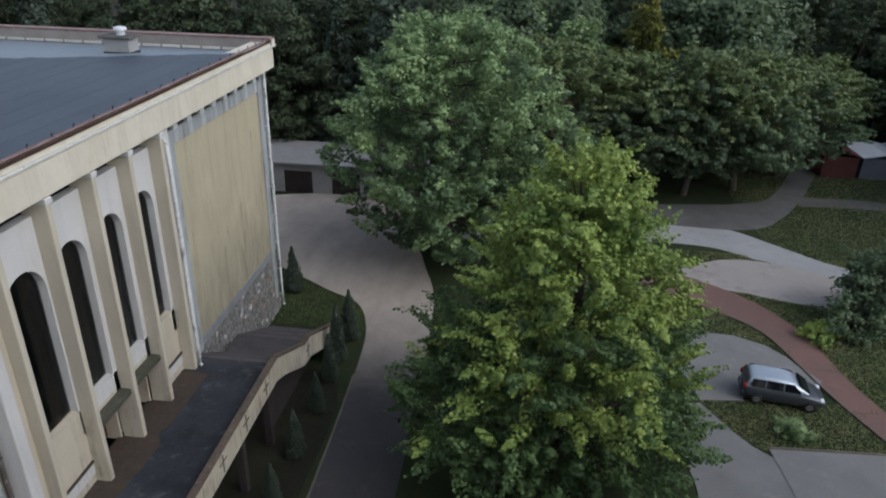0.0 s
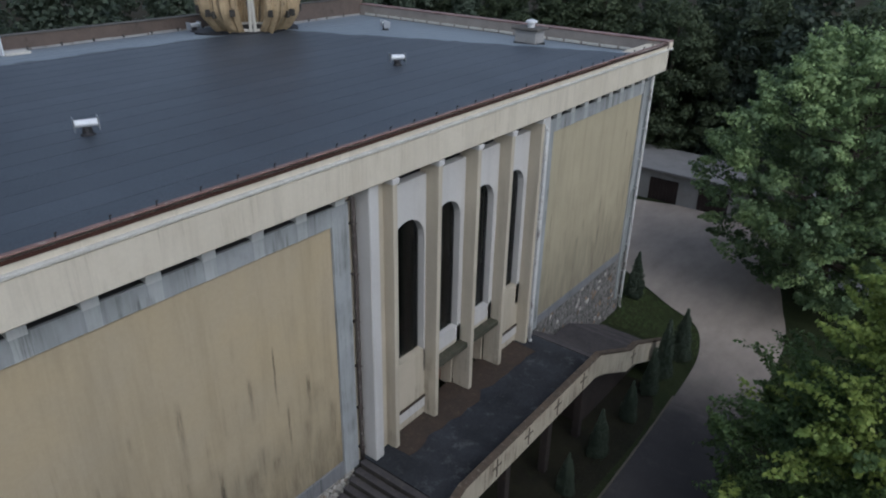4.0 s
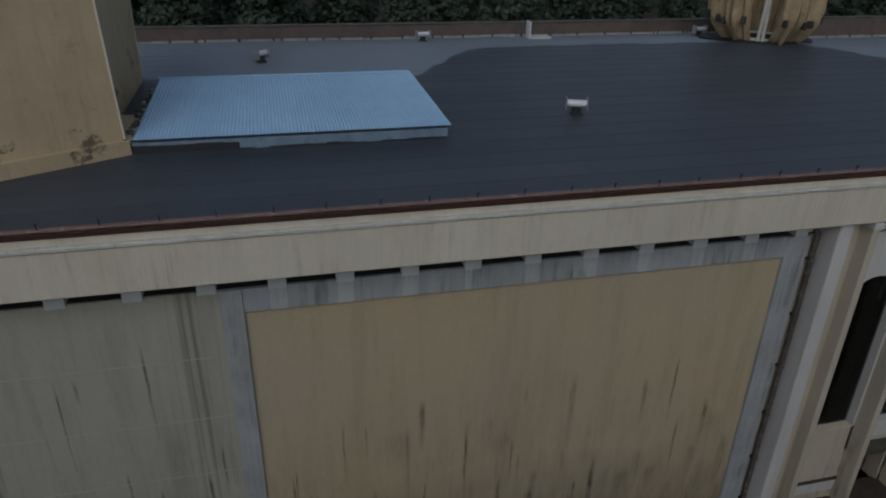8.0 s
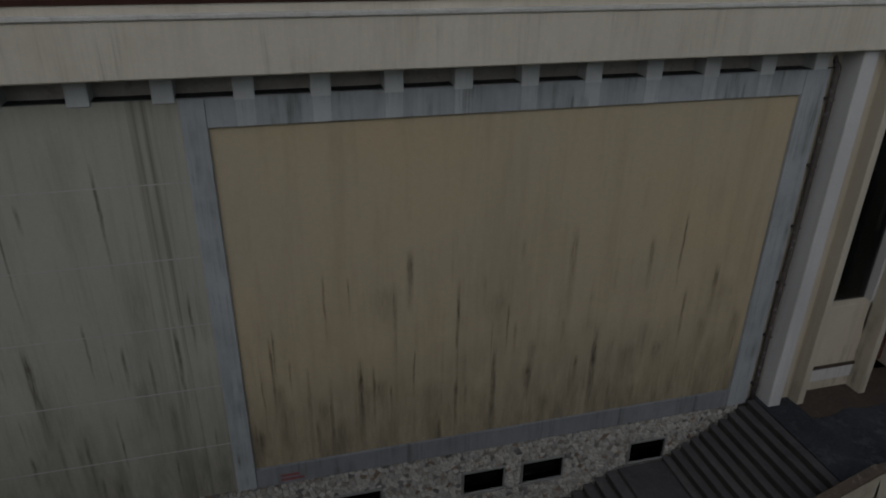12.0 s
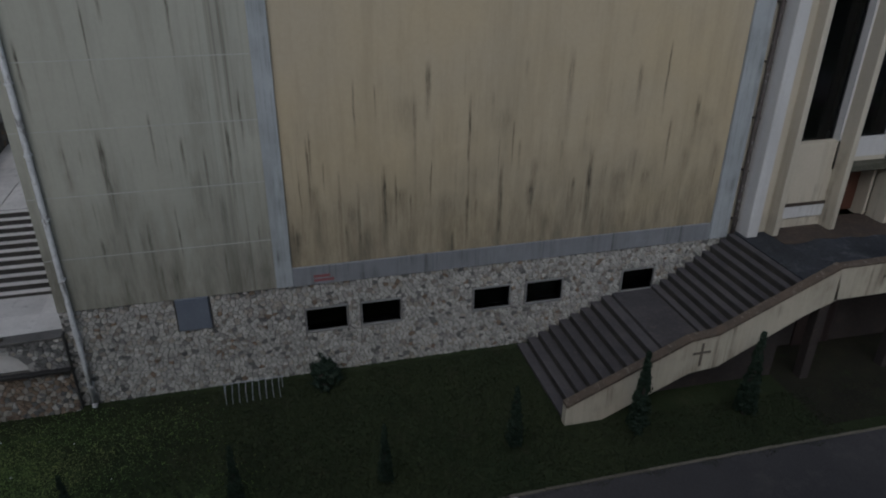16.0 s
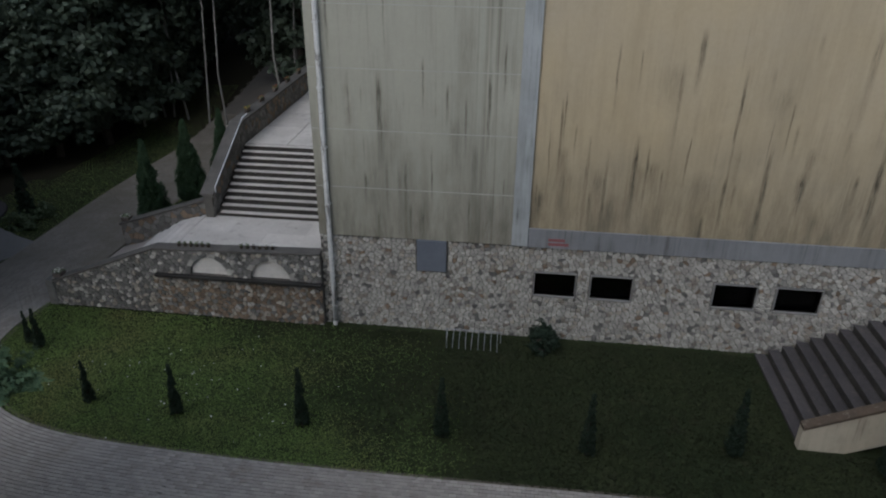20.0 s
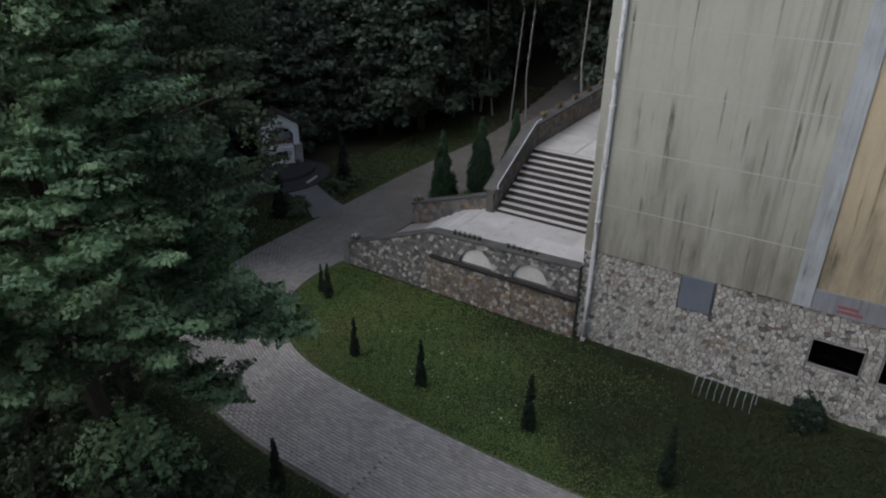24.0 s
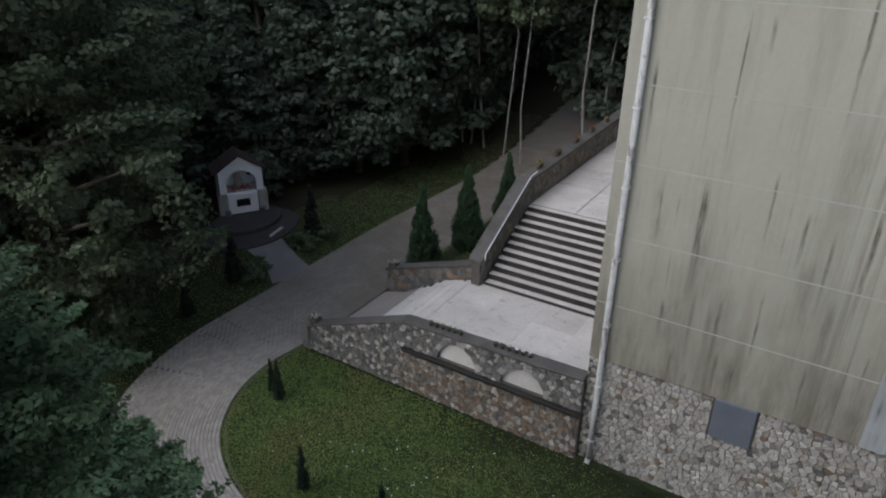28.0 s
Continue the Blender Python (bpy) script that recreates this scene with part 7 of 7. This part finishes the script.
good = []
for a, b, poly in stone_cells(-17.5, Y0, -0.3, 2.62, 0.13, srng):
    for ya, yb in ((-17.5, -13.6), (-13.6, Y0)):
        if ya <= a < yb:
            za, zb = wall_top(ya), wall_top(yb)
            poly = clip_poly(poly, ya, za, -(zb - za), yb - ya)
    inside = [abs(p[0] - c) < w and SILL - 0.1 < p[1] < SILL + ARCH_H * math.sqrt(max(0, 1 - ((p[0] - c) / w) ** 2)) for p in poly for c, w in ARCH]
    if len(poly) >= 3 and not any(inside):
        good.append((a, b, poly))
# rough stones set round the two arched holes
for c, w in ARCH:
    for k in range(8):
        u0, u1 = math.pi * (k + 0.04) / 8, math.pi * (k + 0.96) / 8
        r1 = 0.2 + srng.uniform(-0.04, 0.06)
        ring = [(c + (w + 0.01) * math.cos(u0), SILL + (ARCH_H + 0.01) * math.sin(u0)), (c + (w + r1) * math.cos(u0), SILL + (ARCH_H + r1 * 0.8) * math.sin(u0)), (c + (w + r1) * math.cos(u1), SILL + (ARCH_H + r1 * 0.8) * math.sin(u1)), (c + (w + 0.01) * math.cos(u1), SILL + (ARCH_H + 0.01) * math.sin(u1))]
        bm = bmesh.new()
        prism(bm, ring, "x", -14.1, -14.0 + srng.uniform(0, 0.015))
        part("arch_stone", bm, M_STONE_G if k % 3 else M_STONE, arch_core)
low_part = [c for c in good if c[1] < 1.5 and c[0] > -13.7]
stone_wall(low_part, lambda u, v, d: (-14.04 + d, u, v), arch_core, [M_STONE_Y, M_STONE_G, M_STONE_B, M_STONE], [0.46, 0.22, 0.26, 0.06], lambda a, b: True, 6)
stone_wall([c for c in good if c not in low_part], lambda u, v, d: (-14.04 + d, u, v), arch_core, [M_STONE_G, M_STONE_B, M_STONE], [0.66, 0.16, 0.18], lambda a, b: False, 16)
good = []
for a, b, poly in stone_cells(-38, -18.15, 1.3, 4.5, 0.22, srng):
    poly = clip_poly(poly, -18.15, 2.62, 1.9, 3.75)
    floor_ = 1.75 if a > -18.35 else min(3.55, 1.75 + (-18.35 - a) / t_ * r_)
    if len(poly) >= 3 and b > floor_ - 0.2:
        good.append((a, b, poly))
stone_wall(good, lambda u, v, d: (u, -13.34 + d * 0.6, v), rail_core, [M_STONE_G, M_STONE_Y], [0.8, 0.2], lambda a, b: a > -24, 7)
good = []
for a, b, poly in stone_cells(-17.5, -13.66, 0, 2.4, 0.2, srng):
    poly = clip_poly(poly, -17.5, bed_top(-17.5), -1.35, 4.0)
    if len(poly) >= 3:
        good.append((a, b, poly))
stone_wall(good, lambda u, v, d: (-18.50 + d * 0.6, u, v), bed_core, [M_STONE_G, M_STONE_Y], [0.8, 0.2], lambda a, b: True, 8)

# ---------------------------------------------------------------- paving blocks of the path
pl = [np.array(p) for p in spline(path_points, 0.05)]
arc_len = np.concatenate([[0], np.cumsum([np.linalg.norm((b - a)[:2]) for a, b in zip(pl, pl[1:])])])
prng = random.Random(9)
verts, faces = [], []
loose = 0
col_w, blk = 0.106, 0.206          # long joints run with the path
paver_me = mesh_of("paver", B(-0.100, 0.100, -0.0495, 0.0495, -0.04, 0.012, bevel=0.005), M_PAVER)


def along(s):
    i = min(max(int(np.searchsorted(arc_len, s)), 2), len(pl) - 3)
    f = (s - arc_len[i - 1]) / max(1e-6, arc_len[i] - arc_len[i - 1])
    q = (pl[i + 1] - pl[i - 2])
    d = q[:2] / np.linalg.norm(q[:2])
    return pl[i - 1] + (pl[i] - pl[i - 1]) * f, d, np.array((-d[1], d[0]))


row = 0
s = 0.0
while s < 50:
    p, d, n2 = along(s)
    cols = int((p[2] - 0.04) / col_w)
    turn = math.degrees(math.atan2(d[1], d[0]))
    for k in range(cols):
        p, d, n2 = along(s + (blk / 2 if k % 2 else 0.0))
        c = p[:2] + n2 * ((k + 0.5) / cols - 0.5) * (p[2] - 0.04)
        z = ground_z(c[0], c[1]) + 0.035 + prng.uniform(-0.003, 0.003)
        if loose < 300 and -10.6 < c[1] < -8.6 and c[0] > -7.6:
            ob = new("paver", paver_me)
            ob.parent = paved_path
            ob.matrix_basis = Matrix.Translation(Vector((c[0], c[1], z)) - ORIGIN[paved_path]) @ pose(0, 0, 0, 0, 0, turn)
            loose += 1
        else:
            o = len(verts)
            for h, e in ((-0.04, 0.0), (0.012, 0.003)):
                for su, sv in ((-1, -1), (1, -1), (1, 1), (-1, 1)):
                    w = c + d * su * (0.100 - e) + n2 * sv * (0.0495 - e)
                    verts.append((w[0] - ORIGIN[paved_path].x, w[1] - ORIGIN[paved_path].y, z + h - ORIGIN[paved_path].z))
            faces += [(o + 4, o + 5, o + 6, o + 7)] + [(o + a, o + (a + 1) % 4, o + 4 + (a + 1) % 4, o + 4 + a) for a in range(4)]
    s += blk
    row += 1
me = bpy.data.meshes.new("paving")
me.from_pydata(verts, [], faces)
M_PAVER_J = surface("grey_paver_field", (0.40, 0.37, 0.332), (0.305, 0.284, 0.254), big=0.4, fine=9, rough=0.85, spot=(0.17, 0.14, 0.10), spot_amount=0.45, vary=0.14)
lay_over(M_PAVER_J, lambda t: times(t, ramp(t, world_place(t)[0], -11.5, -17.0), ramp(t, noise_at(t, 0.5, detail=6, rough=0.7, shift=5), 0.28, 0.6, 0.5, 0.9)), (0.15, 0.134, 0.104))          # darker olive-brown on the upper stretch
me.materials.append(M_PAVER_J)
ob = new("paving", me)
ob.parent = paved_path
tagged(ob, "rows of grey paving blocks", kind="stuff")

# ---------------------------------------------------------------- grass and daisies
grng = np.random.default_rng(77)


# share of the lawn that is coloured as lying in shade
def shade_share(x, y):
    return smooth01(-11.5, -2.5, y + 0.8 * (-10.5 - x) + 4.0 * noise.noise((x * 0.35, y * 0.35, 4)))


ROADS = [(np.array(l)[::2, :2], np.array(l)[::2, 2]) for l in (path_line, drive_line, yard_line, road_line, side_line, red_line, park_line, fore_line, plaza_line, apron_line)]


def free_ground(xy):
    """Keeps the points that lie neither under a building nor on a road."""
    x, y = xy[:, 0], xy[:, 1]
    bad = (-36.5 < x) & (x < -14.0) & (Y0 - 0.1 < y) & (y < Y1 + 0.1)
    for x0, x1, y0, y1 in ((-31, -13.9, -13.8, Y0), (-18.8, -13.9, -17.6, -13), (-14, -9.8, 5.9, 33.5)):
        bad |= (x0 < x) & (x < x1) & (y0 < y) & (y < y1)
    for l, w in ROADS:
        near = np.flatnonzero(~bad & (x > l[:, 0].min() - 8) & (x < l[:, 0].max() + 8) & (y > l[:, 1].min() - 8) & (y < l[:, 1].max() + 8))
        for part_ in np.array_split(near, max(1, len(near) // 8000)):
            d = (x[part_, None] - l[None, :, 0]) ** 2 + (y[part_, None] - l[None, :, 1]) ** 2
            bad[part_[np.any(d < (w[None] / 2 - 0.03) ** 2, axis=1)]] = True
    return xy[~bad]


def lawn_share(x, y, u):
    """Thins the lighter lawn blades out towards the shaded wall side and under the trees east of the path."""
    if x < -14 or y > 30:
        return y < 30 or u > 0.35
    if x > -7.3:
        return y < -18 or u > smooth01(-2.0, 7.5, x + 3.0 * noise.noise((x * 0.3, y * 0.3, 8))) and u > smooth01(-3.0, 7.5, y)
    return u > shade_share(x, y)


def grass_patch(name, areas, size, label, seed, leaf=L_GRASS, keep=None):
    rng = np.random.default_rng(seed)
    xy = np.concatenate([np.stack([rng.uniform(x0, x1, n), rng.uniform(y0, y1, n)], 1) for x0, x1, y0, y1, n in areas])
    xy = free_ground(xy)
    pos = np.array([(x, y, ground_z(x, y) + size * 0.35) for x, y in xy if keep is None or keep(x, y, rng.uniform())])
    nrm = rng.normal(size=pos.shape)
    nrm[:, 2] = np.abs(nrm[:, 2]) * 0.8 + 0.6
    me = leaf_mesh(name, pos, nrm, size, 0.35, leaf, rng)
    return tagged(new(name, me), label, "grass", kind="stuff")


grass_patch("lawn_grass", [(-14, -7.3, -18.5, 3, 120000), (-25, -9, -26, -21, 14000), (-9, 3, -26, -18, 9000), (-7.2, 10, -18, 8, 60000), (-14.5, -7, 35, 41, 9000), (-40, -25, -25, -21, 9000), (-38, -19, -17.6, -15.6, 4000), (-27, -19, -17.8, -13.9, 2400)], 0.062, "short mown lawn grass, dark green with pale tips", 78, keep=lawn_share)
grass_patch("shade_grass", [(-14, -7.3, -18.5, 0, 60000), (-14, -7.3, 0, 14, 40000), (-14, -7, 14, 36, 16000)], 0.07, "thin grass coloured dark for the shade beside the church", 80, L_GRASS_D, keep=lambda x, y, u: u < shade_share(x, y))
grass_patch("verge_grass", [(9, 26, 27, 50, 60000), (20, 45, 48, 72, 26000)], 0.14, "rough dry verge grass, olive and straw-coloured", 79, L_VERGE)
dpos = np.concatenate([np.stack([cx + grng.normal(size=n) * r * 0.6, cy + grng.normal(size=n) * r * 0.6], 1) for cx, cy, n, r in ((-10.2, -11.3, 34, 1.5), (-10.8, -14.0, 14, 1.4), (-12.0, -9.0, 8, 1.2), (-9.3, -8.0, 10, 1.8))])
dpos = [(x, y, ground_z(x, y) + 0.10) for x, y in free_ground(dpos)]
dpos = np.array(dpos)
dn = np.tile((0.0, 0.0, 1.0), (len(dpos), 1)) + grng.normal(size=dpos.shape) * 0.2
tagged(new("daisies", leaf_mesh("daisies", dpos, dn, 0.05, 1.0, M_FLOWER_W, grng)), "scattered white daisies in the lawn", "flowers", kind="stuff")
